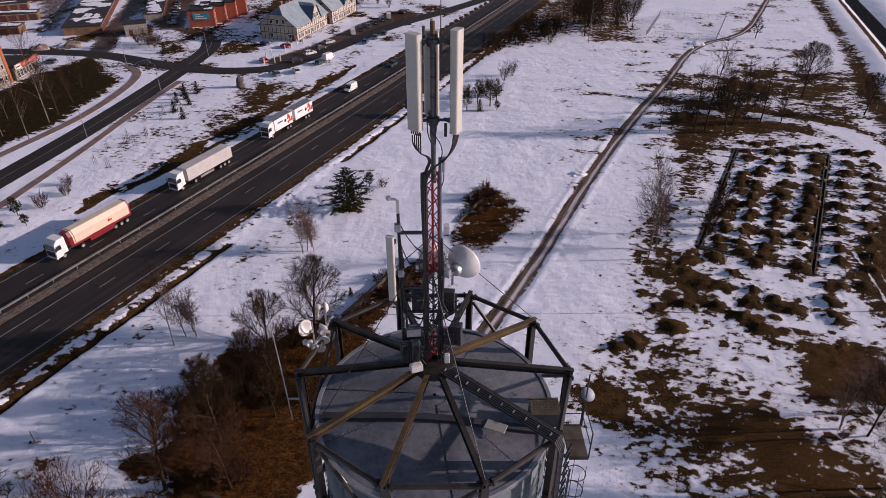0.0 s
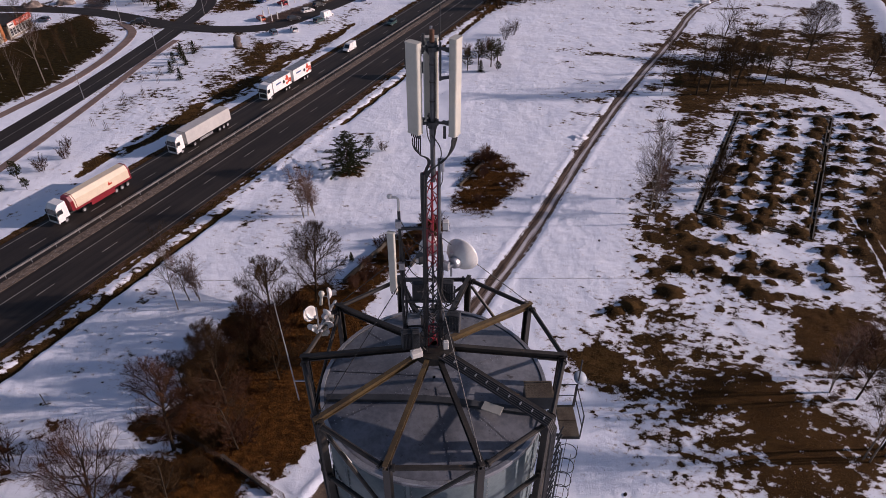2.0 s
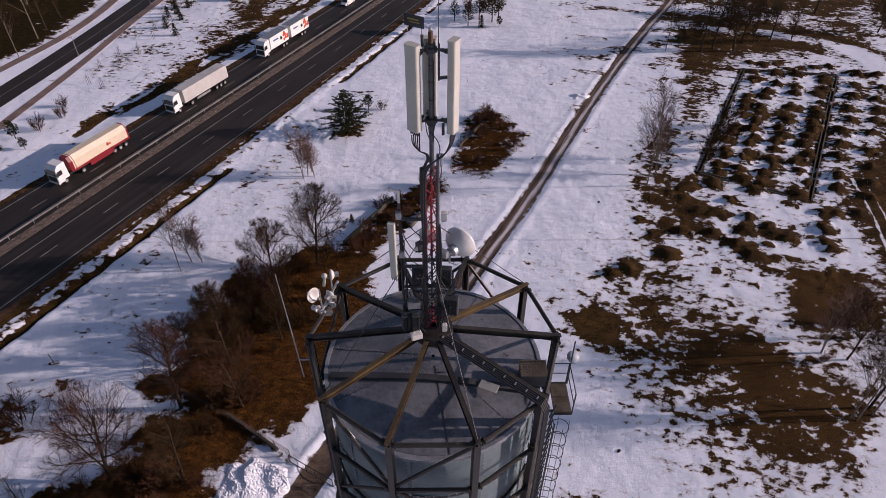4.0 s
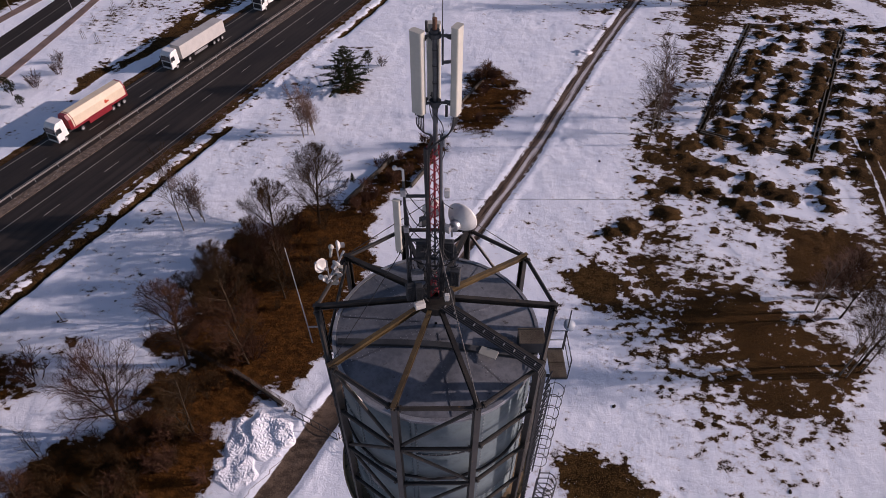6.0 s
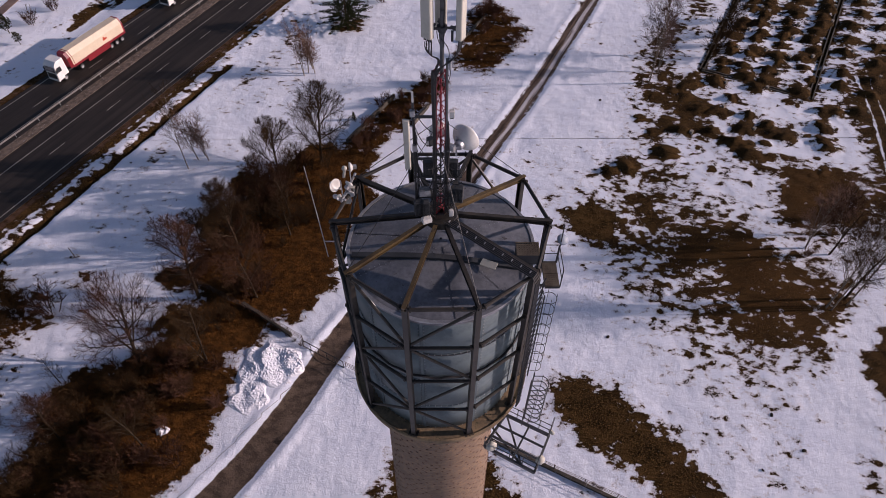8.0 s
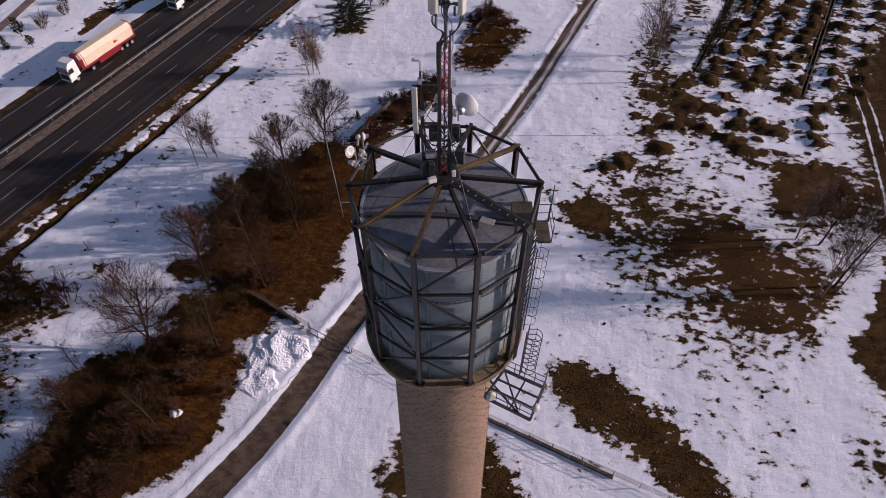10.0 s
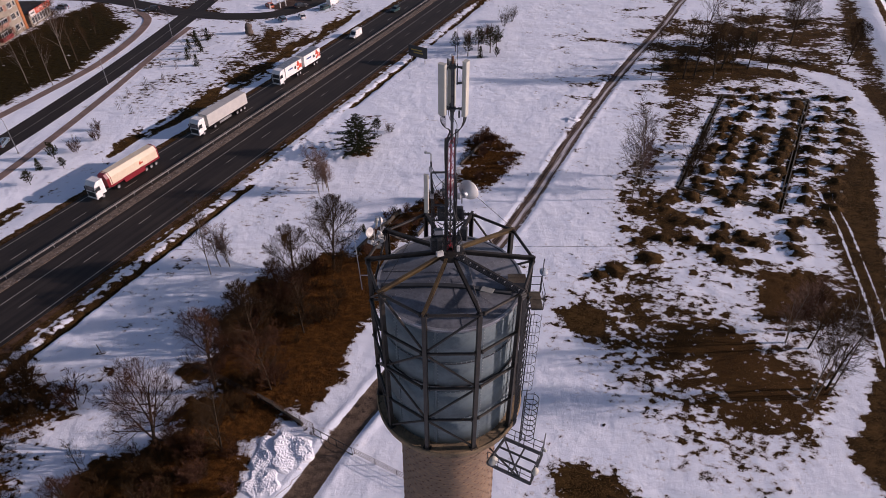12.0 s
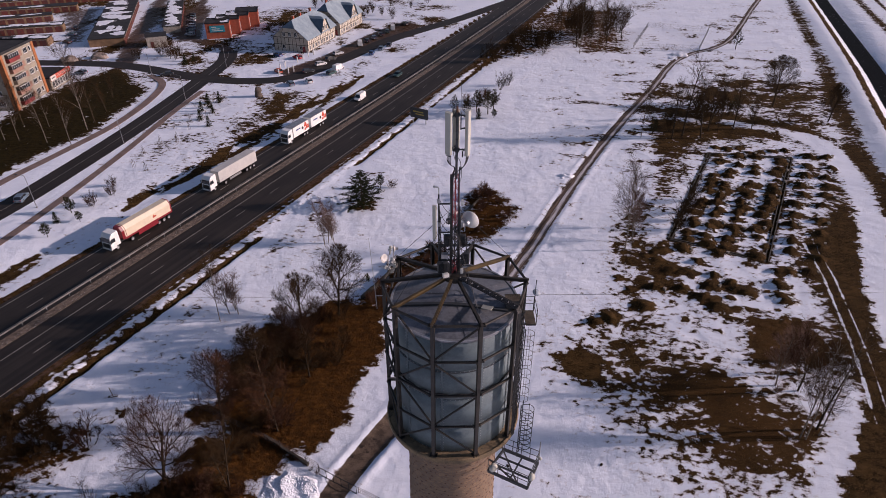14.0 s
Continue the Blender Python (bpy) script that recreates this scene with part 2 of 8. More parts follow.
def make_asphalt():
    m, n, l, p = nodes_of("asphalt")
    co = coords(n, "UV")
    ob = coords(n, "Object")
    a = noise_node(n, l, 0.15, 4, 0.6, ob)
    b = noise_node(n, l, 25.0, 3, 0.6, ob)
    mp = n.new("ShaderNodeMapping")
    mp.inputs["Scale"].default_value = (1.1, 0.02, 1)
    l.new(co, mp.inputs["Vector"])
    streak = noise_node(n, l, 1.0, 5, 0.65, mp.outputs[0])
    f = math_node(n, l, "ADD", math_node(n, l, "MULTIPLY", a, 0.3), math_node(n, l, "ADD", math_node(n, l, "MULTIPLY", b, 0.15), math_node(n, l, "MULTIPLY", streak, 0.55)))
    col = mix_node(n, l, ramp_node(n, l, f, 0.36, 0.66), (0.0105, 0.0082, 0.0068), (0.033, 0.0258, 0.0210))
    l.new(col, p.inputs["Base Color"])
    p.inputs["Roughness"].default_value = 0.7
    p.inputs["Specular IOR Level"].default_value = 0.3
    l.new(bump_node(n, l, b, 0.3, 0.01), p.inputs["Normal"])
    return m


GROUND = make_ground_material()
ASPHALT = make_asphalt()
LANE_PAINT = surface("road_paint", (0.36, 0.33, 0.29), (0.17, 0.155, 0.14), 0.7, coarse=0.6, fine=8, bump=0)
GRAVEL = surface("gravel", (0.17, 0.125, 0.092), (0.055, 0.040, 0.029), 0.9, coarse=1.3, fine=5.0, bump=0.9, bump_d=0.10, wear=(0.42, 0.39, 0.37), wear_at=0.585)
VERGE = surface("verge_earth", (0.085, 0.045, 0.025), (0.030, 0.017, 0.011), 0.95, coarse=0.35, fine=2.5, bump=0.6, bump_d=0.05, spec=0.2)
PAVING = surface("pavement_slabs", (0.22, 0.15, 0.125), (0.13, 0.09, 0.075), 0.9, coarse=0.3, fine=5, bump=0.3)
GALV = surface("galvanised_steel", (0.42, 0.43, 0.44), (0.25, 0.25, 0.26), 0.45, 0.7, coarse=1.5, fine=18, vary=0.1)
SNOWMAT = surface("packed_snow", (0.84, 0.85, 0.89), (0.70, 0.72, 0.78), 0.85, coarse=0.8, fine=5, bump=0.7, bump_d=0.06, spec=0.25)
CONCRETE = surface("concrete", (0.34, 0.31, 0.27), (0.17, 0.15, 0.125), 0.9, coarse=0.7, fine=9, bump=0.35, bump_d=0.015, wear=(0.10, 0.095, 0.06), wear_at=0.58)


# ---- lie of the land ----
def road_x(y):
    """The highway's middle line, a very wide bend."""
    return -92.374 + 0.487644 * y - 0.000123157 * y * y


def road_slope(y):
    return 0.487644 - 0.000246314 * y


def road_at(y, off):
    """A point off metres to the +x side of the highway's middle line."""
    k = road_slope(y)
    q = math.hypot(1, k)
    return road_x(y) + off / q, y - off * k / q


def value_noise(x, y, scale, seed):
    x, y = np.asarray(x) / scale, np.asarray(y) / scale
    ix, iy = np.floor(x), np.floor(y)
    fx, fy = x - ix, y - iy
    fx, fy = fx * fx * (3 - 2 * fx), fy * fy * (3 - 2 * fy)

    def lattice(a, b):
        h = np.sin(a * 127.1 + b * 311.7 + seed * 74.7) * 43758.5453
        return h - np.floor(h)
    return ((lattice(ix, iy) * (1 - fx) + lattice(ix + 1, iy) * fx) * (1 - fy)
            + (lattice(ix, iy + 1) * (1 - fx) + lattice(ix + 1, iy + 1) * fx) * fy)


def fbm(x, y, scale, seed, octaves=4):
    t, amp, tot = 0, 1.0, 0.0
    for o in range(octaves):
        t = t + amp * value_noise(x, y, scale / 2 ** o, seed + o)
        tot += amp
        amp *= 0.55
    return t / tot


def inside(x, y, poly, soft):
    """1 inside a polygon, 0 outside, over a soft edge that many metres wide."""
    best = np.full(x.shape, 1e9)
    odd = np.zeros(x.shape, bool)
    for i in range(len(poly)):
        ax, ay = poly[i]
        bx, by = poly[(i + 1) % len(poly)]
        dx, dy = bx - ax, by - ay
        t = np.clip(((x - ax) * dx + (y - ay) * dy) / (dx * dx + dy * dy), 0, 1)
        best = np.minimum(best, np.hypot(x - ax - t * dx, y - ay - t * dy))
        if ay != by:
            odd ^= ((ay > y) != (by > y)) & (x < dx * (y - ay) / dy + ax)
    return np.clip(0.5 + np.where(odd, best, -best) / soft, 0, 1)


def along(x, y, pts):
    """Distance to a polyline, and signed side (+ to its right)."""
    best, side = np.full(x.shape, 1e9), np.zeros(x.shape)
    for (ax, ay), (bx, by) in zip(pts, pts[1:]):
        dx, dy = bx - ax, by - ay
        t = np.clip(((x - ax) * dx + (y - ay) * dy) / (dx * dx + dy * dy), 0, 1)
        d = np.hypot(x - ax - t * dx, y - ay - t * dy)
        s = np.sign((x - ax) * dy - (y - ay) * dx)
        side = np.where(d < best, s, side)
        best = np.minimum(best, d)
    return best, best * side


def smooth_line(pts, step=2.0):
    """A Catmull-Rom curve through plan points."""
    p = [Vector(q).to_2d() for q in pts]
    p = [2 * p[0] - p[1]] + p + [2 * p[-1] - p[-2]]
    out = []
    for i in range(1, len(p) - 2):
        k = max(1, int((p[i + 1] - p[i]).length / step))
        for j in range(k):
            t = j / k
            q = 0.5 * (2 * p[i] + (p[i + 1] - p[i - 1]) * t + (2 * p[i - 1] - 5 * p[i] + 4 * p[i + 1] - p[i + 2]) * t * t
                       + (3 * p[i] - p[i - 1] - 3 * p[i + 1] + p[i + 2]) * t ** 3)
            out.append((q.x, q.y))
    out.append(tuple(p[-2]))
    return out


TRACK = smooth_line([(-13.2, 22.1), (-7.4, 30.1), (2, 47), (14.4, 69.4), (21.3, 83), (28.7, 98), (39.9, 119.8), (53.3, 143.5), (69.7, 171.1),
                     (87.1, 201.8), (99.9, 216), (109.5, 222), (121.9, 235.8), (137, 260.6), (157.5, 296.1), (190, 350)], 3)
DRIVE = smooth_line([(-40, -16), (-22.3, 5.7), (-17, 13.6), (-13.2, 21), (-10.2, 26.4), (-6.6, 32.4), (-3.4, 37.6)], 2)
SIDE_ROAD = smooth_line([(-125, 20), (-107, 60), (-96, 90), (-90, 116), (-85.2, 143), (-81.5, 172), (-79.2, 195), (-78.8, 208), (-81, 219)], 3)
SLUSH_ROAD = smooth_line([(-80, 215), (-86, 227), (-100, 237.5), (-108, 256), (-115, 290), (-124, 330)], 3)
CROSS_ROAD = smooth_line([(-230, 212), (-175, 206), (-129, 203.3), (-111, 199.6), (-92, 190.5), (-77.7, 184.3), (-64, 182), (-50, 186), (-36.5, 206),
                          (-18.1, 238.1), (8.8, 271.7), (30.5, 302.5), (60, 345)], 3)
GARAGE_LANE = smooth_line([(-114, 200), (-118.9, 218.4), (-123.7, 234.5), (-131, 266), (-139.9, 303.9), (-148, 345)], 3)
FARM_ROAD = smooth_line([(84, 142), (101, 131), (101, 110), (94.5, 90.5), (84.3, 72.5), (75, 53.4), (66, 30), (50, 4)], 3)
LANE = smooth_line([(82, 106), (75.5, 84), (73.2, 74.4), (71.7, 66.2), (68.3, 54), (65, 43), (61, 32), (56, 18), (46, -6), (30, -40)], 3)
LEVEE = [(110, 90), (133, 147), (151, 190), (172, 245), (199, 317), (232, 400)]
# outlines of bare ground, in plan
WOOD = [(-13, 57), (-10, 52), (-9.5, 46), (-12.5, 40), (-13.4, 31.5), (-12.4, 32.1), (-14, 30.4), (-15.6, 28.3), (-16.5, 26.1), (-18.7, 27.1), (-20.9, 23.7), (-22.8, 21.3), (-22.2, 17.5), (-22.7, 14.3), (-24.1, 10.6), (-26.5, 6), (-44, -2), (-43.5, 6), (-42.5, 12), (-42.2, 15.9), (-41.4, 17.7), (-39.8, 20.7), (-35.7, 20.2), (-32.1, 24.2), (-34, 25.7), (-32.6, 28.8), (-27.7, 29.4), (-30.4, 31.3), (-35.8, 32.3), (-35.5, 33.9), (-31.1, 35.6), (-31.1, 39.3), (-33.9, 42.6), (-32.6, 43.7), (-31.2, 46.4), (-27.6, 47.2), (-30.3, 50.1), (-29.5, 52.5), (-23.7, 51.5), (-23, 55.2), (-19.8, 58.3), (-16.3, 59.6)]
SCRUB_WEST = [(-46, 27), (-50, 32), (-56, 34), (-68, 37), (-76, 28), (-66, 14), (-52, 12), (-48, 16), (-50, 22)]
SLOPE_WEST = [(-46, 14), (-52, 16), (-60, 12), (-72, 4), (-72, -8), (-50, -4)]
PLOT = [(59.3, 114.3), (76.6, 137.8), (87.6, 136.2), (92.3, 128.2), (96.6, 120.8), (94.3, 107.6), (91.1, 90.8), (84.6, 79.3), (74, 66), (61, 62), (45, 54), (38, 60), (43, 79)]
BIRCH_STRIP = [(47.7, 96.4), (39.9, 91), (32.3, 76.6), (31.3, 69.7), (33.8, 67.3), (32.1, 58.7), (34.2, 60.8), (38.2, 63.4), (41.1, 60.7), (42.9, 68.1), (40.8, 73.2), (44.5, 86), (50, 95), (56.3, 107), (62, 115), (77.7, 137.7), (67, 145), (57, 126), (52, 108)]
GROVE = [(59, 148), (58, 134), (80, 129), (104, 139), (120, 145), (134, 176), (110, 186), (79, 177)]
PATCHY = [(18, 45), (26, 54), (34, 64), (49, 54), (61, 54), (66, 38), (57, 29), (46, 18), (35, 17), (24, 28), (18, 38)]
BARE_EAST = [(27.1, 40.8), (30, 38.5), (35.4, 39), (40.1, 40.1), (43, 41.5), (45.6, 37.3), (47.5, 40.1), (46.4, 41.9), (48.6, 48), (49.7, 54.7), (55.4, 55.1), (61, 53), (65, 54), (64.5, 47), (58.3, 42), (57.3, 39.5), (52.8, 37.2), (48.7, 34.5), (52, 32.4), (51.4, 29.4), (49, 27.5), (47.2, 24.3), (44.9, 22.6), (41.9, 22.6), (41.5, 24.4), (38.5, 23.5), (34.8, 19.3), (35.2, 22.7), (34.7, 24.9), (33.6, 27.6), (32.8, 30), (35.1, 32.5), (32.4, 34.6), (29.4, 37.9)]
TUSSOCK = [(17.7, 44.3), (21.2, 45.6), (23.8, 43.4), (22.3, 39.1), (20, 39.5), (18.6, 41.4)]
BANK = [(10, 18), (15, 19.5), (22, 15), (26, 10), (29, 3), (24, 2), (18, 8), (12, 13)]
FOOT = [(-6, 10), (-2, 11), (5, 10), (8, 3), (3, -6), (-7, -3)]
LAWN = [(-130, 120), (-124, 179), (-114, 195), (-95, 172), (-97, 134), (-102, 123), (-106, 108), (-116, 90), (-150, 90)]
THICKET = [(2.4, 79.4), (9, 77.9), (15.2, 86.8), (17.4, 91.7), (15.6, 98.7), (9.1, 102.5), (6.3, 98.8)]
HEDGE = [(-14, 59), (-9, 70), (-1, 78), (2, 74), (-7, 61), (-11, 53)]
VERGE_WEST = [(-58, 156), (-54, 172), (-40, 172), (-36, 160), (-46, 138), (-60, 108), (-64, 108)]
FAR_WOOD = [(14, 196), (28, 207), (52, 226), (58, 214), (70, 220), (80, 240), (84, 290), (40, 290)]
PLOT_BOX = [(70.1, 120.5), (90, 117.5), (62.2, 70.2), (46.4, 78.7)]
LANE_BAND = [(71.1, 72.9), (66.2, 62.2), (65.2, 55.3), (64.5, 47.7), (62.1, 36.4), (58, 26), (66, 26), (69.6, 44.8), (73.4, 53.6), (76.8, 63), (81.5, 73.8), (84.6, 79.3), (86, 88), (77, 80)]
CLUMPS = [(41, 48.7), (43.8, 47.2), (42.2, 41.8), (45.3, 38.7), (38.4, 36.7), (31.6, 36.7), (27, 40), (28, 47), (32.4, 44.6), (35.2, 43.9)]
NEAR_PATCHY = [(9, 60), (24, 60), (31, 66), (32, 56), (36, 48), (46, 36), (50, 20), (40, 10), (30, 4), (25, 18), (20, 30), (14, 44)]
CORNER = [(60, 33), (52.7, 24.3), (49.3, 21.3), (48.1, 19.2), (49.3, 17.2), (54, 10), (68, 20)]


# ---- the ground: one sheet to the horizon ----
def spread(dense0, dense1, step, far0, far1, grow=1.035):
    """Grid lines: even in the middle, wider and wider towards the far ends."""
    mid = list(np.arange(dense0, dense1 + 1e-6, step))
    for end, sgn in ((far1, 1), (far0, -1)):
        s, q, out = step, (mid[-1] if sgn > 0 else mid[0]), []
        while (q - end) * sgn < 0:
            s *= grow
            q += sgn * s
            out.append(q)
        mid = mid + out if sgn > 0 else out[::-1] + mid
    return np.array(mid)


def mound_plan(rng):
    """Earth heaps of the abandoned plot: rows beside and inside the sunk frame. x, y, radius, height."""
    def at(u, v):
        (ax, ay), (bx, by), (cx, cy), (dx, dy) = PLOT_BOX
        return (ax * (1 - u) * (1 - v) + bx * u * (1 - v) + cx * u * v + dx * (1 - u) * v,
                ay * (1 - u) * (1 - v) + by * u * (1 - v) + cy * u * v + dy * (1 - u) * v)
    out = []
    # inside: close-set heaps that run together in lines
    for u in (0.15, 0.36, 0.60, 0.87):
        for k in range(16):
            if rng.random() < 0.9:
                x, y = at(u + rng.uniform(-0.05, 0.05), 0.03 + k * 0.0625 + rng.uniform(-0.018, 0.018))
                out.append((x, y, rng.uniform(1.2, 2.0), rng.uniform(0.55, 1.1)))
    # outside: two lines of larger round heaps
    for u, size in ((1.18, 1.0), (1.46, 0.85)):
        for k in range(11):
            x, y = at(u + rng.uniform(-0.05, 0.05), -0.02 + k * 0.104 + rng.uniform(-0.02, 0.02))
            out.append((x, y, size * rng.uniform(1.5, 2.0), size * rng.uniform(0.8, 1.3)))
    for k in range(7):
        x, y = at(0.05 + k * 0.14, -0.07 + rng.uniform(-0.03, 0.03))
        out.append((x, y, rng.uniform(0.9, 1.6), rng.uniform(0.4, 0.8)))
    # the strewn heaps on the near side
    for x, y in ((47.9, 75.3), (43.4, 74.3), (54, 73.2), (41.3, 70.8), (45.2, 67), (50.4, 65.9), (48.5, 62.3), (43.2, 61.9), (38.4, 62.2), (53.1, 61.2), (54.6, 60.5), (62.8, 66.9), (60.8, 62.5), (59.7, 59.1), (59.9, 57.5), (45.8, 59.2), (47, 58.1), (47.5, 56.3), (61.3, 71), (64.2, 75.6), (64.8, 81.7), (34.7, 56.6), (48.6, 70), (43.2, 67.7), (52.6, 63.3), (28, 53.5), (25.4, 52.9)):
        out.append((x, y, rng.uniform(1.2, 1.9), rng.uniform(0.5, 0.95)))
    for k in range(46):
        x, y = at(rng.uniform(-0.35, 1.3), rng.uniform(1.04, 1.5))
        out.append((x, y, rng.uniform(0.4, 0.9), rng.uniform(0.15, 0.4)))
    return out


MOUNDS = mound_plan(random.Random(4))


def blade_material(name, base, dark):
    m, n, l, p = nodes_of(name)
    geo = n.new("ShaderNodeNewGeometry")
    big = noise_node(n, l, 0.3, 3, 0.5, coords(n))
    f = math_node(n, l, "MULTIPLY", geo.outputs["Random Per Island"], ramp_node(n, l, big, 0.25, 0.6))
    l.new(mix_node(n, l, f, dark, base), p.inputs["Base Color"])
    p.inputs["Roughness"].default_value = 0.9
    p.inputs["Specular IOR Level"].default_value = 0.05
    return m


GRASS = blade_material("dry_grass_blades", (0.100, 0.056, 0.018), (0.024, 0.0135, 0.006))
RUSSET = blade_material("russet_blades", (0.175, 0.078, 0.019), (0.042, 0.019, 0.006))


def dry_grass(name, label, material, X, Y, z, chance, count, seed, lo, hi):
    """Many small clumps of three leaning blades, on ground that is bare or thinly covered."""
    rng = np.random.default_rng(seed)
    pick = rng.choice(len(X), count, p=chance / chance.sum())
    base = np.stack([X[pick], Y[pick], z[pick]], 1) + np.concatenate([rng.uniform(-0.35, 0.35, (count, 2)), np.full((count, 1), -0.04)], 1)
    verts = []
    for k in range(3):
        a, h = rng.uniform(0, 6.283, count), rng.uniform(lo, hi, count)
        side = np.stack([np.cos(a), np.sin(a), 0 * a], 1) * (h * 0.22)[:, None]
        lean = np.stack([-np.sin(a), np.cos(a), 0 * a], 1) * (h * rng.uniform(0.2, 0.9, count))[:, None]
        verts += [base - side, base + side, base + lean + np.stack([0 * a, 0 * a, h], 1)]
    v = np.stack(verts, 1).reshape(-1, 3)
    me = bpy.data.meshes.new(name)
    me.vertices.add(len(v))
    me.vertices.foreach_set("co", v.ravel())
    me.loops.add(len(v))
    me.polygons.add(len(v) // 3)
    me.polygons.foreach_set("loop_start", np.arange(0, len(v), 3))
    me.loops.foreach_set("vertex_index", np.arange(len(v)))
    me.update(calc_edges=True)
    me.materials.append(material)
    tagged(new(name, me), label, "dry grass", kind="stuff")


def build_ground():
    fx, fy = np.arange(30, 98, 0.36), np.arange(46, 126, 0.40)
    xs = spread(-66, 100, 0.42, -1600, 1600, 1.045)
    ys = spread(0, 135, 0.44, -900, 2400, 1.04)
    xs = np.sort(np.concatenate([xs[(xs < 29.6) | (xs > 98.3)], fx]))
    ys = np.sort(np.concatenate([ys[(ys < 45.6) | (ys > 126.3)], fy]))
    X, Y = np.meshgrid(xs, ys)
    shape = X.shape
    X, Y = X.ravel(), Y.ravel()
    k = 0.487644 - 0.000246314 * Y
    D = (X - (-92.374 + 0.487644 * Y - 0.000123157 * Y * Y)) / np.hypot(1, k)
    D = np.where((Y > -60) & (Y < 420), D, np.sign(D) * np.maximum(np.abs(D), 30))
    big, mid, small, fine = fbm(X, Y, 60, 1), fbm(X, Y, 14, 5), fbm(X, Y, 3.5, 9), fbm(X, Y, 2.8, 15)
    snow = 1.13 + (big - 0.5) * 0.35 + (mid - 0.5) * 0.35
    z = (mid - 0.5) * 0.22 + (big - 0.5) * 0.25
    flat = np.clip((np.abs(D) - 10.7) / 3.0, 0, 1)
    litter, mud = np.zeros_like(X), np.zeros_like(X)

    def bare(poly, soft, amount):
        nonlocal snow
        w = inside(X + (mid - 0.5) * 3 + (small - 0.5) * 2, Y + (fine - 0.5) * 2.5, poly, soft)
        snow = snow - amount * w
        return w
    litter += bare(WOOD, 2.6, 1.35)
    litter += 0.5 * bare(SCRUB_WEST, 6, 0.62)
    litter += 0.8 * bare(SLOPE_WEST, 6, 0.58)
    bare(PLOT, 6, 0.36)
    bare(BIRCH_STRIP, 5, 0.72)
    bare(GROVE, 12, 0.52)
    bare(PATCHY, 9, 0.35)
    bare(NEAR_PATCHY, 8, 0.27)
    bare(CLUMPS, 5, 0.14)
    bare(LANE_BAND, 5, 0.92)
    bare(CORNER, 2.5, 1.1)
    litter += 0.25 * bare(BARE_EAST, 6, 0.12)
    bare([(40, 41), (45.5, 36.5), (49, 34), (51, 29), (47, 24), (42, 23), (39, 25), (36.5, 29), (37, 33.5), (33, 36)], 6, 0.36)
    bare([(49, 47), (50, 55), (61, 53), (64.5, 47), (57.5, 41), (47, 42)], 5, 0.62)
    bare(TUSSOCK, 2.5, 0.95)
    bare(BANK, 2.5, 0.95)
    bare(FOOT, 3, 0.9)
    turf = bare(LAWN, 5, 1.2)
    litter += 0.8 * bare(THICKET, 4, 0.95)
    bare([(-20.5, 91), (-14, 91), (-13.5, 95), (-17, 98), (-21, 96)], 1.5, 0.7)
    litter += 0.6 * bare(HEDGE, 2.0, 0.8)
    bare(VERGE_WEST, 8, 0.55)
    litter += 0.5 * bare(FAR_WOOD, 12, 0.8)
    # the open field beyond the track: tufts in streaks
    field = inside(X, Y, [(20, 110), (45, 205), (95, 250), (150, 310), (175, 290), (120, 150), (60, 120), (30, 92)], 30)
    snow -= field * 0.72 * np.clip((fbm(X, Y * 2.2, 9, 21) - 0.45) * 4, 0, 1)
    north = inside(X, Y, [(60, 250), (160, 330), (220, 420), (60, 420)], 20)
    snow -= north * 0.55 * np.clip((fbm(X, Y * 2.0, 16, 25) - 0.45) * 4, 0, 1)
    town = inside(X, Y, [(-240, 196), (-130, 190), (-62, 178), (-30, 190), (10, 262), (10, 340), (-240, 340)], 10)
    snow -= town * 1.0 * np.clip((fbm(X, Y, 13, 61) - 0.42) * 4, 0, 1)
    west = inside(X, Y, [(-95, 115), (-70, 112), (-40, 165), (-60, 182), (-76, 178)], 8)
    snow -= west * 0.5 * np.clip((fbm(X, Y, 7, 63) - 0.45) * 4, 0, 1)
    d, s = along(X, Y, SLUSH_ROAD)
    mud = np.maximum(mud, 0.8 * np.exp(-(d / 3.0) ** 4))
    # highway verges: brown shoulder, rough white bank, then a broken ditch with its shade coloured in
    wob = (mid - 0.5) * 2.2
    near = np.clip(1.7 - np.abs(D + wob * 0.2 - 11.65) / 1.0, 0, 1)
    snow -= 1.5 * near
    streak = np.exp(-((D + wob * 0.3 - 12.1) / 0.4) ** 2) * np.clip((fbm(X, Y, 9, 33) - 0.42) * 6, 0, 1) * (np.abs(D) < 14)
    snow += 0.85 * streak
    mud = np.maximum(mud, 0.60 * near * (1 - 0.6 * streak))
    bank = np.exp(-((D + wob * 0.3 - 14.2) / 1.0) ** 2) * (Y < 260) * (Y > -60)
    z += 0.16 * bank * flat * (0.1 + 1.8 * fine)
    snow -= 0.36 * bank
    ditch = np.exp(-((D + wob * 0.2 + (fine - 0.5) * 0.8 - 15.7) / 0.50) ** 2) * np.clip((fbm(X * 0.3, Y, 15, 31) - 0.45) * 12, 0, 1) * (Y < 240) * (Y > -60)
    z -= 0.5 * ditch
    # stripped to bare brown: the dark strip paints the shade of the ditch wall
    snow -= 1.9 * ditch
    # the broad field beyond the ditch: small tufts in lines beside the road
    rows_of_tufts = np.exp(-((D - 23) / 6.0) ** 2) * (Y < 110)
    snow -= 0.55 * rows_of_tufts * np.clip((fbm(X * 0.9 - Y * 0.45, X * 0.4 + Y * 0.2, 4, 35) - 0.45) * 5, 0, 1)
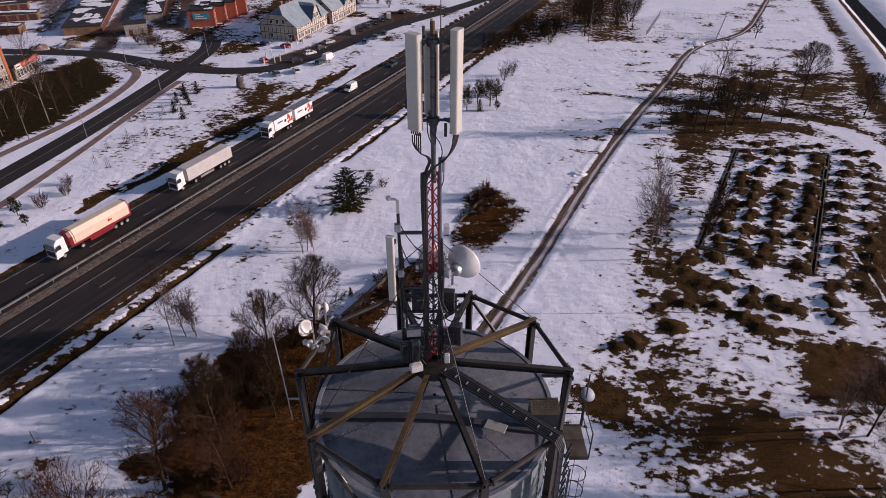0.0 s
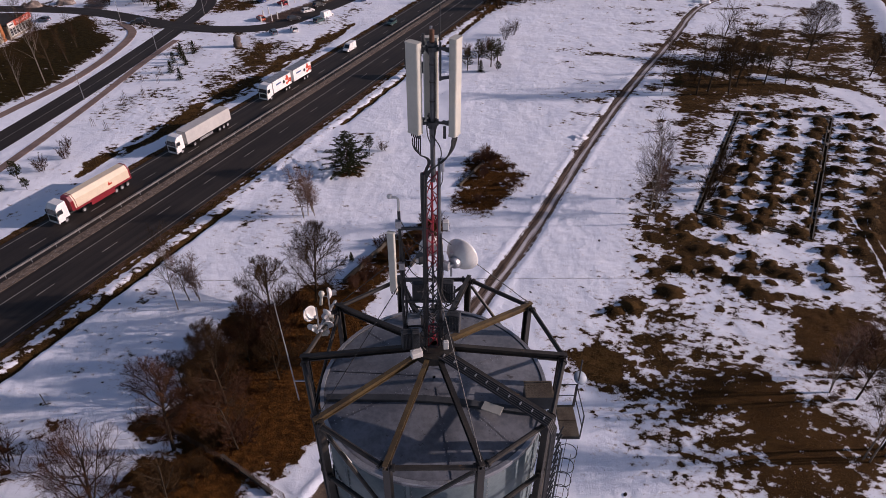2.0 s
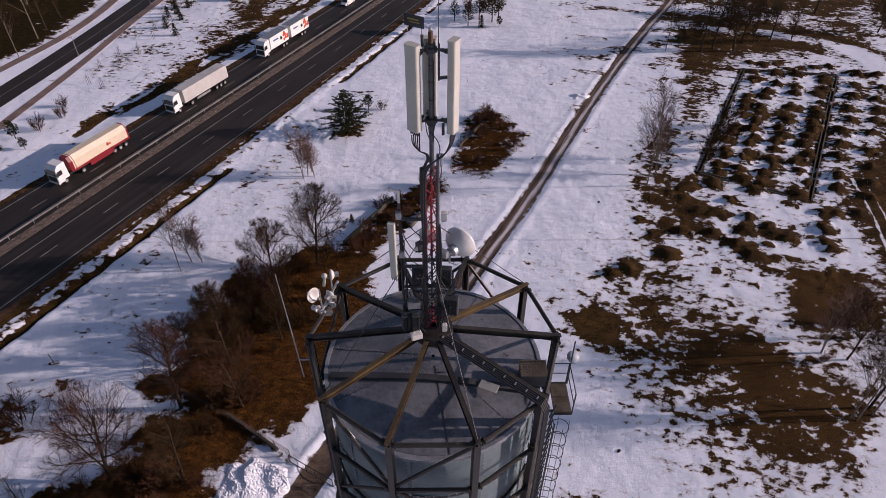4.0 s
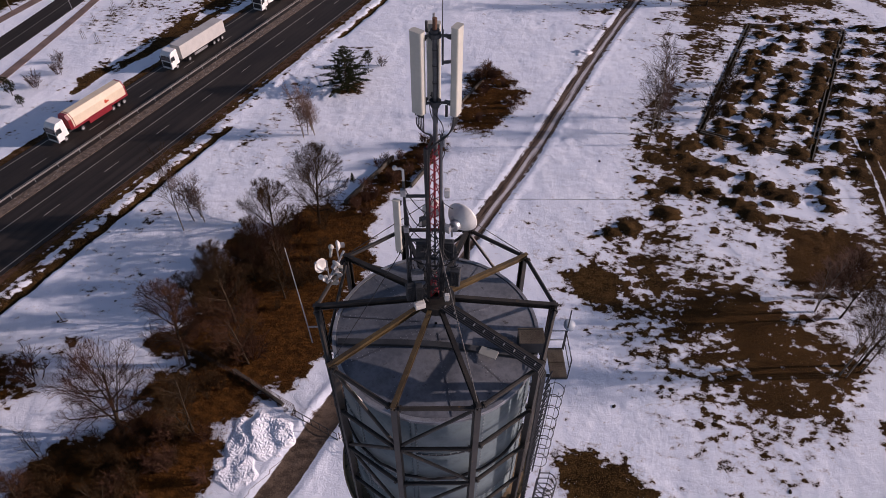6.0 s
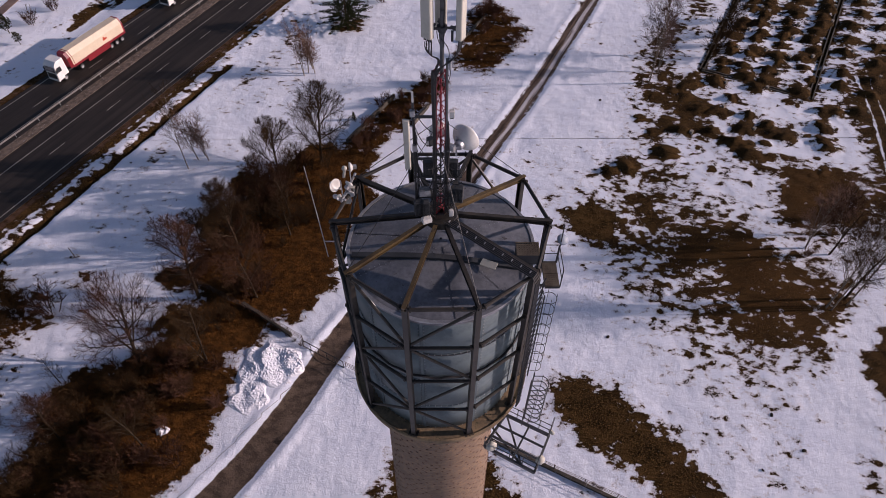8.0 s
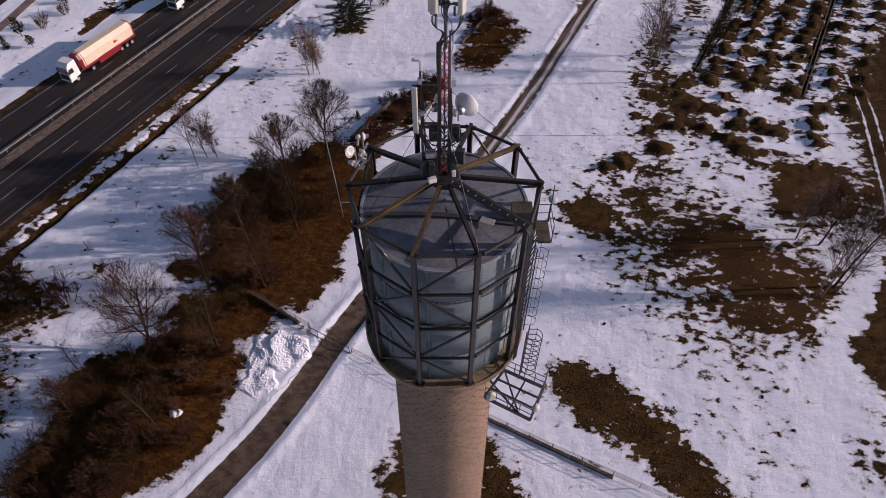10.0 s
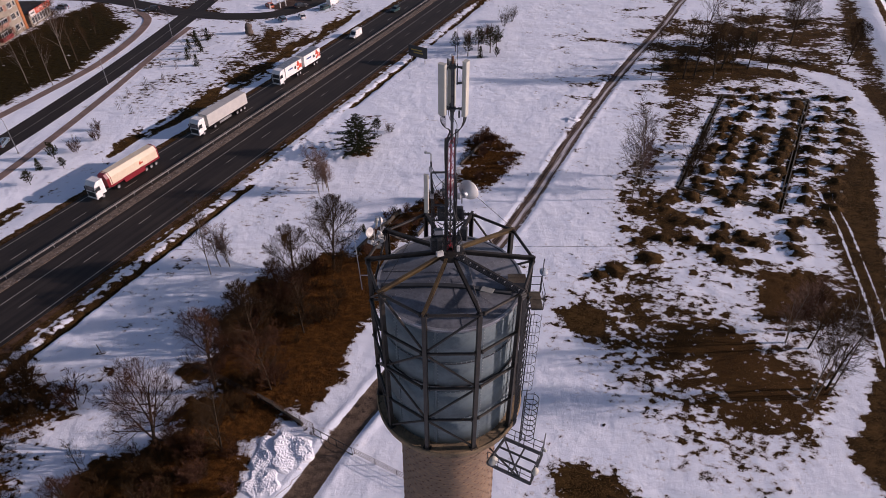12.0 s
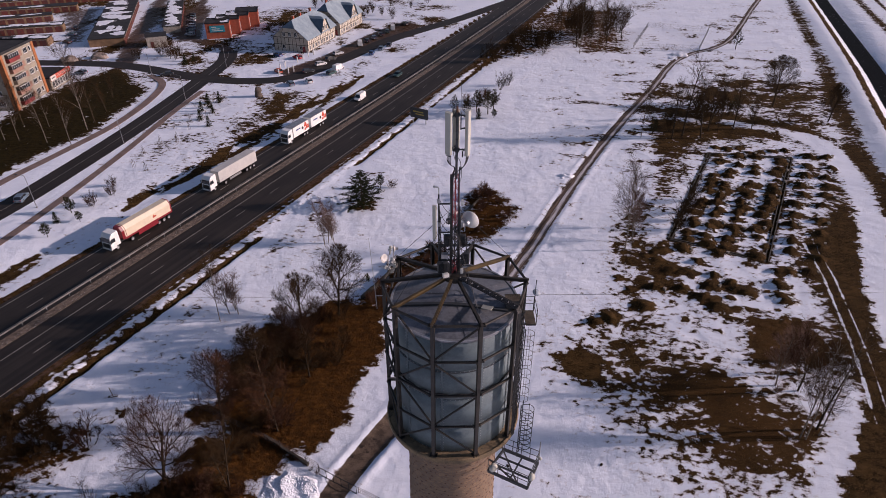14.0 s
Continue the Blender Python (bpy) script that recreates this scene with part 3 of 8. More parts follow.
    far = np.clip(1.5 - np.abs(D + wob * 0.3 + 11.4) / 0.8, 0, 1)
    mud = np.maximum(mud, 0.5 * far)
    snow -= 1.6 * far
    far2 = np.exp(-((D + wob * 1.5 + 18.5) / 3.4) ** 2) * (Y < 190)
    snow -= 1.5 * far2 * np.clip((fbm(X * 0.91 - Y * 0.4, (X * 0.4 + Y * 0.91) * 0.25, 2.6, 37) - 0.40) * 4.5, 0, 1)
    z -= 0.4 * far2
    # farm track: distance to its middle and run along it, for the worn band
    rut, run = np.full(X.shape, 9.0), np.zeros_like(X)
    best, length = np.full(X.shape, 1e9), 0.0
    for (ax, ay), (bx, by) in zip(TRACK, TRACK[1:]):
        dx, dy = bx - ax, by - ay
        seg = math.hypot(dx, dy)
        raw = ((X - ax) * dx + (Y - ay) * dy) / seg ** 2
        t = np.clip(raw, 0, 1)
        d = np.hypot(X - ax - t * dx, Y - ay - t * dy)
        hit = d < best
        rut = np.where(hit, np.clip(np.sign((X - ax) * dy - (Y - ay) * dx) * d, -9, 9), rut)
        run = np.where(hit, length + raw * seg, run)
        best = np.minimum(best, d)
        length += seg
    z -= 0.12 * np.exp(-(best / 1.6) ** 4)
    z += 0.10 * np.exp(-((best - 2.1) / 0.6) ** 2)
    snow -= 0.10 * np.exp(-(best / 3.0) ** 2)
    d, s = along(X, Y, DRIVE)
    drive = np.clip(d, 0, 9)
    z -= 0.12 * np.clip(1.8 - d / 1.2, 0, 1)
    z += 0.12 * np.exp(-((d - 2.3) / 0.4) ** 2) * (0.3 + 1.4 * fine)
    d, s = along(X, Y, FARM_ROAD)
    s = -s
    snow += 0.30 * np.exp(-(d / 2.6) ** 4)
    snow -= 0.50 * np.exp(-((s + 5.0) / 2.6) ** 2) + 0.62 * np.exp(-((s - 5.0) / 2.4) ** 2)
    dl, sl = along(X, Y, LANE)
    lane = np.where(Y < 77, np.clip(dl, 0, 9), 9.0)
    snow += 0.35 * inside(X, Y, [(43, 16), (50, 27), (57, 33), (56, 29), (48.5, 19), (45, 13)], 2)
    # levee and canal on the east side
    d, s = along(X, Y, LEVEE)
    on = (Y > 60) & (Y < 600)
    z += on * (1.3 * np.exp(-((s + 4) / 5.0) ** 2) - 2.6 * np.exp(-((s - 5) / 4.5) ** 2))
    levee = np.where(on, np.clip(s, -90, 90), 90.0)
    # heaps of the abandoned plot, bare on their crowns and sunny sides
    box = (X > 20) & (X < 110) & (Y > 35) & (Y < 140)
    bx, by = X[box], Y[box]
    bx = bx + (fbm(bx, by, 1.6, 51, 3) - 0.5) * 1.7
    by = by + (fbm(bx, by, 1.6, 57, 3) - 0.5) * 1.7
    dz, ds = np.zeros_like(bx), np.zeros_like(bx)
    for mx, my, r, h in MOUNDS:
        q = ((bx - mx) / r) ** 2 + ((by - my) / (r * 0.85)) ** 2
        dz = np.maximum(dz, h * np.exp(-q * 1.5))
        ds = np.maximum(ds, np.exp(-(((bx - mx - 0.15 * r) / r) ** 2 + ((by - my) / (r * 0.9)) ** 2) * 1.1))
        # a hollow beside each heap, where its earth was dug
        dz -= 0.35 * h * np.exp(-(((bx - mx - 1.5 * r) / (0.7 * r)) ** 2 + ((by - my) / (0.7 * r)) ** 2) * 2)
    z[box] += dz
    dz_all = np.zeros_like(X)
    dz_all[box] = dz
    snow[box] -= 1.25 * ds
    (ax, ay), (bx, by), (cx, cy), (dx, dy) = PLOT_BOX
    for u in (0.15, 0.36, 0.60, 0.87):
        d, s = along(X + (fine - 0.5) * 2.5, Y, [(ax + (bx - ax) * u, ay + (by - ay) * u), (dx + (cx - dx) * u, dy + (cy - dy) * u)])
        snow -= 0.20 * np.exp(-(d / 1.0) ** 2)
        z += 0.08 * np.exp(-(d / 1.1) ** 2)
    corner = PLOT_BOX + PLOT_BOX[:1]
    d, s = along(X, Y, corner)
    z -= 0.2 * np.exp(-(d / 0.4) ** 2)
    snow -= 0.6 * np.exp(-(d / 0.7) ** 2)
    snow += 0.10 * inside(X, Y, PLOT_BOX, 3)
    # roads, yards and the tower's foot lie flat; yards are trodden slush
    d, s = along(X, Y, SIDE_ROAD)
    lie = np.clip((d - 4) / 3, 0, 1)
    d2, s2 = along(X, Y, CROSS_ROAD)
    lie = np.minimum(lie, np.clip((d2 - 4) / 3, 0, 1))
    d3, s3 = along(X, Y, GARAGE_LANE)
    lie = np.minimum(lie, np.clip((d3 - 5) / 3, 0, 1))
    lie = np.minimum(lie, np.clip((np.hypot(X, Y) - 3.5) / 2, 0, 1))
    mud = np.maximum(mud, 0.70 * np.exp(-(d3 / 5.5) ** 4))
    mud = np.maximum(mud, 0.75 * inside(X, Y, [(-52, 186), (-36, 205), (-18, 237), (-5, 262), (-16, 268), (-30, 245), (-44, 212), (-58, 192)], 4))
    mud = np.maximum(mud, 0.7 * inside(X, Y, [(-106, 232), (-96, 236), (-103, 262), (-110, 300), (-135, 300), (-124, 262)], 4))
    mud = np.maximum(mud, 0.6 * inside(X, Y, [(-150, 228), (-142, 232), (-165, 300), (-190, 300)], 6))
    z = np.where(np.abs(D) < 11.2, -0.03, z * flat * (0.03 + 0.97 * lie)) - 0.03
    me = bpy.data.meshes.new("ground")
    rows, cols = shape
    i = (np.arange(rows - 1)[:, None] * cols + np.arange(cols - 1)).ravel()
    quads = np.stack([i, i + 1, i + cols + 1, i + cols], 1)
    me.vertices.add(len(X))
    me.vertices.foreach_set("co", np.stack([X, Y, z], 1).ravel())
    me.loops.add(quads.size)
    me.polygons.add(len(quads))
    me.polygons.foreach_set("loop_start", np.arange(0, quads.size, 4))
    me.loops.foreach_set("vertex_index", quads.ravel())
    me.update(calc_edges=True)
    me.polygons.foreach_set("use_smooth", np.ones(len(quads), bool))
    for name, val in (("snow", snow), ("mud", np.clip(mud, 0, 1)), ("litter", np.clip(litter, 0, 1)), ("rut", rut), ("run", run), ("lane", lane), ("levee", levee), ("drive", drive), ("turf", turf)):
        me.attributes.new(name, "FLOAT", "POINT").data.foreach_set("value", val.astype(np.float32))
    me.materials.append(GROUND)
    clear = (np.abs(D) > 17) & (dz_all < 0.15) & (best > 1.8) & (drive > 2.2) & (mud < 0.3) & (np.hypot(X, Y) > 4) & (X > -64) & (X < 110) & (Y > 0) & (Y < 150) & (d3 > 6)
    dry_grass("dry_grass", "clumps of dry ochre grass in thin snow", GRASS, X, Y, z, np.where(clear, np.clip((0.72 - snow) * 1.6, 0.012, 0.8), 0) * (litter < 0.45), 24000, 3, 0.07, 0.18)
    dry_grass("dry_undergrowth", "russet dry undergrowth beneath bare trees", RUSSET, X, Y, z, np.where(clear & (litter > 0.4), 1.0, 0), 42000, 4, 0.08, 0.26)
    return tagged(new("ground", me), "snow-covered field with brown grass showing through", "ground", kind="structure")


build_ground()


# ---- roads ----
def ribbon(name, pts, width, z, material, parent=None, shift=0.0, label="", thick=0.0):
    """A strip of road along plan points, with its own length and width as UV."""
    v, uv, run = [], [], 0.0
    for i, p in enumerate(pts):
        a, b = pts[max(i - 1, 0)], pts[min(i + 1, len(pts) - 1)]
        d = Vector((b[0] - a[0], b[1] - a[1])).normalized()
        r = Vector((d.y, -d.x))
        if i:
            run += math.dist(p, pts[i - 1])
        for s in (-width / 2, width / 2):
            v.append((p[0] + r.x * (s + shift), p[1] + r.y * (s + shift), z))
            uv.append((s, run))
    f = [(2 * i, 2 * i + 1, 2 * i + 3, 2 * i + 2) for i in range(len(pts) - 1)]
    me = bpy.data.meshes.new(name)
    if thick:
        n = len(v)
        v += [(x, y, q - thick) for x, y, q in v]
        f += [(2 * i + n, 2 * i, 2 * i + 2, 2 * i + 2 + n) for i in range(len(pts) - 1)]
        f += [(2 * i + 1, 2 * i + 1 + n, 2 * i + 3 + n, 2 * i + 3) for i in range(len(pts) - 1)]
        uv += uv
    me.from_pydata(v, [], f)
    lay = me.uv_layers.new(name="UVMap")
    for loop in me.loops:
        lay.data[loop.index].uv = uv[loop.vertex_index]
    me.materials.append(material)
    ob = new(name, me)
    ob.parent = parent
    if label:
        tagged(ob, label)
    return ob


HIGHWAY = [(road_x(y), y) for y in range(-70, 420, 5)]
highway = tagged(ribbon("road", HIGHWAY, 21.4, 0.02, ASPHALT, thick=0.12), "dark asphalt dual carriageway highway", "road", kind="structure")
ribbon("edge_line", HIGHWAY, 0.16, 0.026, LANE_PAINT, highway, 9.9)
ribbon("edge_line", HIGHWAY, 0.16, 0.026, LANE_PAINT, highway, -9.8)
ribbon("edge_line", HIGHWAY, 0.16, 0.026, LANE_PAINT, highway, 2.8)
ribbon("edge_line", HIGHWAY, 0.16, 0.026, LANE_PAINT, highway, -3.4)
ribbon("median", HIGHWAY, 1.9, 0.09, GRAVEL, highway, -0.7, "gravel median with grey snow rubble", 0.1)
dash_mesh = Geo().box((0, 0, 0.0255), (0.13, 3.0, 0.003)).mesh("lane_dash")
dash_mesh.materials.append(LANE_PAINT)
for off in (5.75, -5.75):
    for i in range(30):
        y = -16.6 + i * 10.68 + 5.75 * 0.42 if off > 0 else -17.8 + i * 10.95 - 5.75 * 0.42
        ob = new("lane_dash", dash_mesh)
        x, yy = road_at(y, off)
        ob.matrix_basis = Matrix.Translation((x, yy, 0)) @ Matrix.Rotation(-math.atan(road_slope(y)), 4, "Z")
        ob.parent = highway

side_road = tagged(ribbon("road", SIDE_ROAD, 6.8, 0.02, ASPHALT, thick=0.1), "narrow asphalt side road between snow banks", "road", kind="structure")
ribbon("centre_line", SIDE_ROAD[:70], 0.12, 0.026, LANE_PAINT, side_road)
cross_road = tagged(ribbon("road", CROSS_ROAD, 6.6, 0.035, ASPHALT, thick=0.1), "asphalt street past the parking places", "road", kind="structure")
pav = smooth_line([(-112, 70), (-103.4, 105.3), (-98.3, 121.4), (-92.3, 142.9), (-90.5, 165), (-92.5, 180), (-100, 189)], 3)
tagged(ribbon("pavement", pav, 2.4, 0.05, PAVING, thick=0.12), "reddish slab footpath cleared of snow", "footpath", kind="structure")
pav = smooth_line([(-93, 60), (-88, 79), (-84.6, 99.4), (-81.5, 125), (-79.3, 151.9), (-76.6, 172)], 3)
tagged(ribbon("pavement", pav, 1.9, 0.05, PAVING, thick=0.12), "reddish slab footpath cleared of snow", "footpath", kind="structure")

# canal water behind the levee
canal = smooth_line([(p[0] + 5 * 0.93, p[1] - 5 * 0.36) for p in LEVEE], 6)
WATER = surface("canal_water", (0.006, 0.007, 0.008), (0.003, 0.0035, 0.004), 0.7, coarse=0.2, fine=3, bump=0.3, bump_d=0.02, spec=0.03, wear=(0.45, 0.47, 0.52), wear_at=0.63)
tagged(ribbon("water", canal, 6.4, -1.15, WATER), "dark open water of a canal between snowy banks", "canal", kind="structure")

# median guard rail: posts and a folded steel beam
rail = thing("guard_rail", "galvanised steel guard rail along the gravel median", "guard rail")
prof = [(-0.0, 0.50), (0.05, 0.54), (0.05, 0.60), (0.0, 0.645), (0.05, 0.69), (0.05, 0.75), (0.0, 0.80)]
gv, gf, m = [], [], len(prof)
line = [(*road_at(y, -2.0), road_slope(y)) for y in range(-60, 400, 4)]
for x, y, k in line:
    q = math.hypot(1, k)
    for o, h in prof:
        gv.append((x + o / q, y - o * k / q, h))
for i in range(len(line) - 1):
    gf += [(i * m + j, i * m + m + j, i * m + m + j + 1, i * m + j + 1) for j in range(m - 1)]
g = Geo()
g.v, g.f = gv, gf
RAIL = surface("dull_rail_steel", (0.20, 0.19, 0.185), (0.11, 0.105, 0.10), 0.6, 0.5, coarse=0.5, fine=6)
part("rail_beam", g, RAIL, rail)
post_mesh = Geo().box((0, 0, 0.4), (0.12, 0.08, 0.8)).box((0.06, 0, 0.65), (0.14, 0.06, 0.2)).mesh("post")
post_mesh.materials.append(GALV)
for x, y, k in line[:90]:
    ob = new("post", post_mesh)
    ob.matrix_basis = Matrix.Translation((x - 0.07, y, 0)) @ Matrix.Rotation(-math.atan(k), 4, "Z")
    ob.parent = rail


# ---- the water tower ----
STEEL = surface("weathered_bronze_paint", (0.036, 0.030, 0.023), (0.013, 0.0115, 0.010), 0.5, 0.2, coarse=1.2, fine=14, bump=0.15, vary=0.2, wear=(0.11, 0.060, 0.024), wear_at=0.62)
STEEL_OCHRE = surface("rust_faded_paint", (0.125, 0.083, 0.032), (0.055, 0.036, 0.017), 0.55, 0.2, coarse=1.2, fine=14, bump=0.15, wear=(0.04, 0.03, 0.02), wear_at=0.58)
TANK = surface("tank_sheet", (0.15, 0.195, 0.21), (0.095, 0.125, 0.14), 0.68, 0.0, coarse=0.8, fine=7, bump=0.1, vary=0.06, wear=(0.09, 0.10, 0.10), wear_at=0.63)
ROOF = surface("roof_sheet", (0.215, 0.222, 0.240), (0.115, 0.122, 0.136), 0.40, 0.35, coarse=0.9, fine=7, bump=0.14, vary=0.12, wear=(0.070, 0.068, 0.066), wear_at=0.61)
CABLE = surface("black_cable", (0.018, 0.018, 0.02), (0.01, 0.01, 0.01), 0.55, coarse=4, fine=30, bump=0)
RED = surface("red_mast_paint", (0.27, 0.012, 0.024), (0.15, 0.009, 0.016), 0.45, coarse=3, fine=25, bump=0.1)
PANEL_COVER = surface("antenna_cover", (0.48, 0.47, 0.41), (0.41, 0.40, 0.345), 0.5, coarse=1.0, fine=10, bump=0.03)
WHITE = surface("white_enamel", (0.66, 0.65, 0.62), (0.55, 0.54, 0.52), 0.4, coarse=1.5, fine=12, bump=0.03)
DARKGREY = surface("dark_grey_housing", (0.042, 0.046, 0.050), (0.021, 0.023, 0.026), 0.55, coarse=2, fine=20, bump=0.08)
TREAD = surface("tread_plate", (0.21, 0.17, 0.12), (0.11, 0.085, 0.06), 0.45, 0.5, coarse=2, fine=20, bump=0.2)

TR, Z_RING, Z_LEDGE, Z_RIM, TANK_R = 4.03, 46.1, 36.3, 44.85, 3.5
LEVELS = [36.39, 38.8, 41.22, 43.67, 46.1]


def ring_point(k, z, r=TR):
    a = radians(18 + 36 * k)
    return Vector((r * math.sin(a), -r * math.cos(a), z))


def make_brick():
    """Pale brickwork laid round a shaft: courses by height, heads by angle."""
    m, n, l, p = nodes_of("shaft_brick")
    sep = n.new("ShaderNodeSeparateXYZ")
    l.new(coords(n, "Object"), sep.inputs[0])
    ang = math_node(n, l, "ARCTAN2", sep.outputs[0], sep.outputs[1])
    cmb = n.new("ShaderNodeCombineXYZ")
    l.new(math_node(n, l, "MULTIPLY", ang, 3.0), cmb.inputs[0])
    l.new(sep.outputs[2], cmb.inputs[1])
    b = n.new("ShaderNodeTexBrick")
    l.new(cmb.outputs[0], b.inputs["Vector"])
    b.inputs["Scale"].default_value = 1.0
    b.inputs["Brick Width"].default_value = 0.26
    b.inputs["Row Height"].default_value = 0.077
    b.inputs["Mortar Size"].default_value = 0.010
    b.inputs["Color1"].default_value = (0.30, 0.19, 0.105, 1)
    b.inputs["Color2"].default_value = (0.17, 0.105, 0.07, 1)
    b.inputs["Mortar"].default_value = (0.17, 0.14, 0.115, 1)
    big = noise_node(n, l, 0.5, 5, 0.6, coords(n, "Object"))
    col = mix_node(n, l, ramp_node(n, l, big, 0.35, 0.7), b.outputs["Color"], (0.13, 0.09, 0.062))
    col = mix_node(n, l, 0.45, b.outputs["Color"], col)
    l.new(col, p.inputs["Base Color"])
    p.inputs["Roughness"].default_value = 0.9
    h = math_node(n, l, "ADD", math_node(n, l, "MULTIPLY", b.outputs["Fac"], -1.0), math_node(n, l, "MULTIPLY", noise_node(n, l, 14, 4, 0.6, coords(n, "Object")), 0.9))
    l.new(bump_node(n, l, h, 0.6, 0.02), p.inputs["Normal"])
    return m


BRICK = make_brick()
tower = thing("water_tower", "round brick water tower with a steel tank in a frame", "water tower")


def shaft_r(z):
    return 3.28 - 0.0125 * z


part("shaft", Geo().lathe([(shaft_r(z), z) for z in (-0.3, 8, 16, 24, 30, 34.9)], 64), BRICK, tower, "pale brick shaft with proud header bricks", smooth=True)
rng = random.Random(2)
g = Geo()
z, row = 14.0, 0
while z < 34.4:
    r = shaft_r(z)
    n = 34
    for i in range(n):
        a = 2 * math.pi * (i + 0.5 * (row % 2)) / n + rng.uniform(-0.035, 0.035)
        m = Matrix.Rotation(a, 3, "Z")
        g.box(m @ Vector((0, -r + 0.005, z + rng.uniform(-0.02, 0.02))), (0.105 + rng.uniform(-0.02, 0.02), 0.06, 0.055), a) if rng.random() < 0.85 else None
    z += 0.385
    row += 1
tagged(part("header_bricks", g, surface("dark_header_brick", (0.17, 0.092, 0.058), (0.10, 0.055, 0.038), 0.9, coarse=3, fine=20, vary=0.2), tower), kind="stuff")
# concrete collar with a raised, mossy lip
part("ledge", Geo().lathe([(2.6, 34.7), (2.9, 34.7), (3.05, 35.1), (3.9, 35.85), (4.12, 35.95), (4.17, 36.3), (4.1, 36.36), (4.02, 36.3), (3.2, 36.3)], 64), surface("stained_ledge", (0.27, 0.185, 0.10), (0.11, 0.08, 0.048), 0.9, coarse=0.9, fine=8, bump=0.4, bump_d=0.02, wear=(0.06, 0.055, 0.03), wear_at=0.58), tower, "stained concrete collar, mossy on top", smooth=False)

# tank: curved plates between seam strips, four courses high
tank = part("tank", Geo().lathe([(TANK_R - 0.04, Z_LEDGE), (TANK_R - 0.04, Z_RIM - 0.02)], 60), TANK, tower, "blue-grey sheet steel tank", smooth=True)
PL, CO = 10, 4
plate_h = (Z_RIM - Z_LEDGE) / CO
plate = Geo()
half = math.pi / PL - 0.004
prof = [(TANK_R - 0.03, 0.02), (TANK_R, 0.02), (TANK_R, plate_h - 0.015), (TANK_R - 0.03, plate_h - 0.015)]
plate.lathe(prof, 6, a0=-half, a1=half)
plate_mesh = plate.mesh("plate", True)
plate_mesh.materials.append(TANK)
for c in range(CO):
    for i in range(PL):
        ob = new("plate", plate_mesh)
        ob.matrix_basis = Matrix.Translation((0, 0, Z_LEDGE + c * plate_h)) @ Matrix.Rotation(radians(36 * i + 6), 4, "Z")
        ob.parent = tank
for i in range(PL):
    a = radians(36 * i + 24)
    m = Matrix.Rotation(a, 3, "Z")
    part("seam_strip", Geo().box(m @ Vector((0, -TANK_R - 0.02, (Z_LEDGE + Z_RIM) / 2)), (0.11, 0.035, Z_RIM - Z_LEDGE - 0.1), a), TANK, tank)
bolts = Geo()
for c in range(CO + 1):
    for i in range(90):
        a = 2 * math.pi * i / 90
        bolts.box((TANK_R * 1.006 * math.sin(a), -TANK_R * 1.006 * math.cos(a), Z_LEDGE + 0.07 + c * (plate_h - 0.035)), (0.035, 0.035, 0.035), a)
for i in range(PL):
    for s in (-0.1, 0.1):
        for k in range(40):
            a = radians(36 * i + 24) + s / TANK_R
            bolts.box((TANK_R * 1.005 * math.sin(a), -TANK_R * 1.005 * math.cos(a), Z_LEDGE + 0.15 + k * 0.21), (0.03, 0.03, 0.03), a)
tagged(part("bolts", bolts, GALV, tank), kind="stuff")
hose = [(1.012 * (TANK_R + 0.03) * math.sin(a), -1.012 * (TANK_R + 0.03) * math.cos(a), 41.0 + 0.04 * math.sin(a * 23)) for a in np.linspace(-2.0, 1.15, 90)]
part("hose", Geo().tube(hose, 0.05, 6), CABLE, tank, "ribbed black hose round the tank")
part("dark_band", Geo().lathe([(TANK_R + 0.02, 42.6), (TANK_R + 0.035, 42.6), (TANK_R + 0.035, 42.66), (TANK_R + 0.02, 42.66)], 60), DARKGREY, tank)

# roof: shallow cone of sheets with upstands, rim flange
roof = part("roof", Geo().lathe([(TANK_R + 0.10, Z_RIM - 0.08), (TANK_R + 0.10, Z_RIM + 0.02), (TANK_R - 0.1, Z_RIM + 0.035), (0.05, Z_RIM + 0.42)], 60), ROOF, tower, "dull grey sheet metal roof, shallow cone")
for i in range(10):
    a0, a1 = radians(36 * i + 0.25 + 8), radians(36 * i + 35.75 + 8)
    lift = rng.uniform(0.004, 0.03)
    pl = Geo().lathe([(0.4, Z_RIM + 0.385 + lift), (1.9, Z_RIM + 0.225 + lift), (TANK_R - 0.06, Z_RIM + 0.05 + lift)], 8, a0=a0, a1=a1)
    sheet = part("roof_sheet", pl, ROOF, roof)
    rivets = Geo()
    for k in range(15):
        q = 0.5 + k * 0.2
        for a in (a0 + 0.05 / q, a1 - 0.05 / q):
            rivets.box((q * math.sin(a), -q * math.cos(a), Z_RIM + 0.395 - 0.108 * (q - 0.3) + lift), (0.028, 0.028, 0.02), a)
    tagged(part("rivets", rivets, GALV, sheet), kind="stuff")
part("rim_angle", Geo().lathe([(TANK_R - 0.02, Z_RIM + 0.04), (TANK_R - 0.02, Z_RIM + 0.10), (TANK_R + 0.10, Z_RIM + 0.10), (TANK_R + 0.10, Z_RIM + 0.02)], 60), GALV, roof, "pale steel angle round the roof rim")
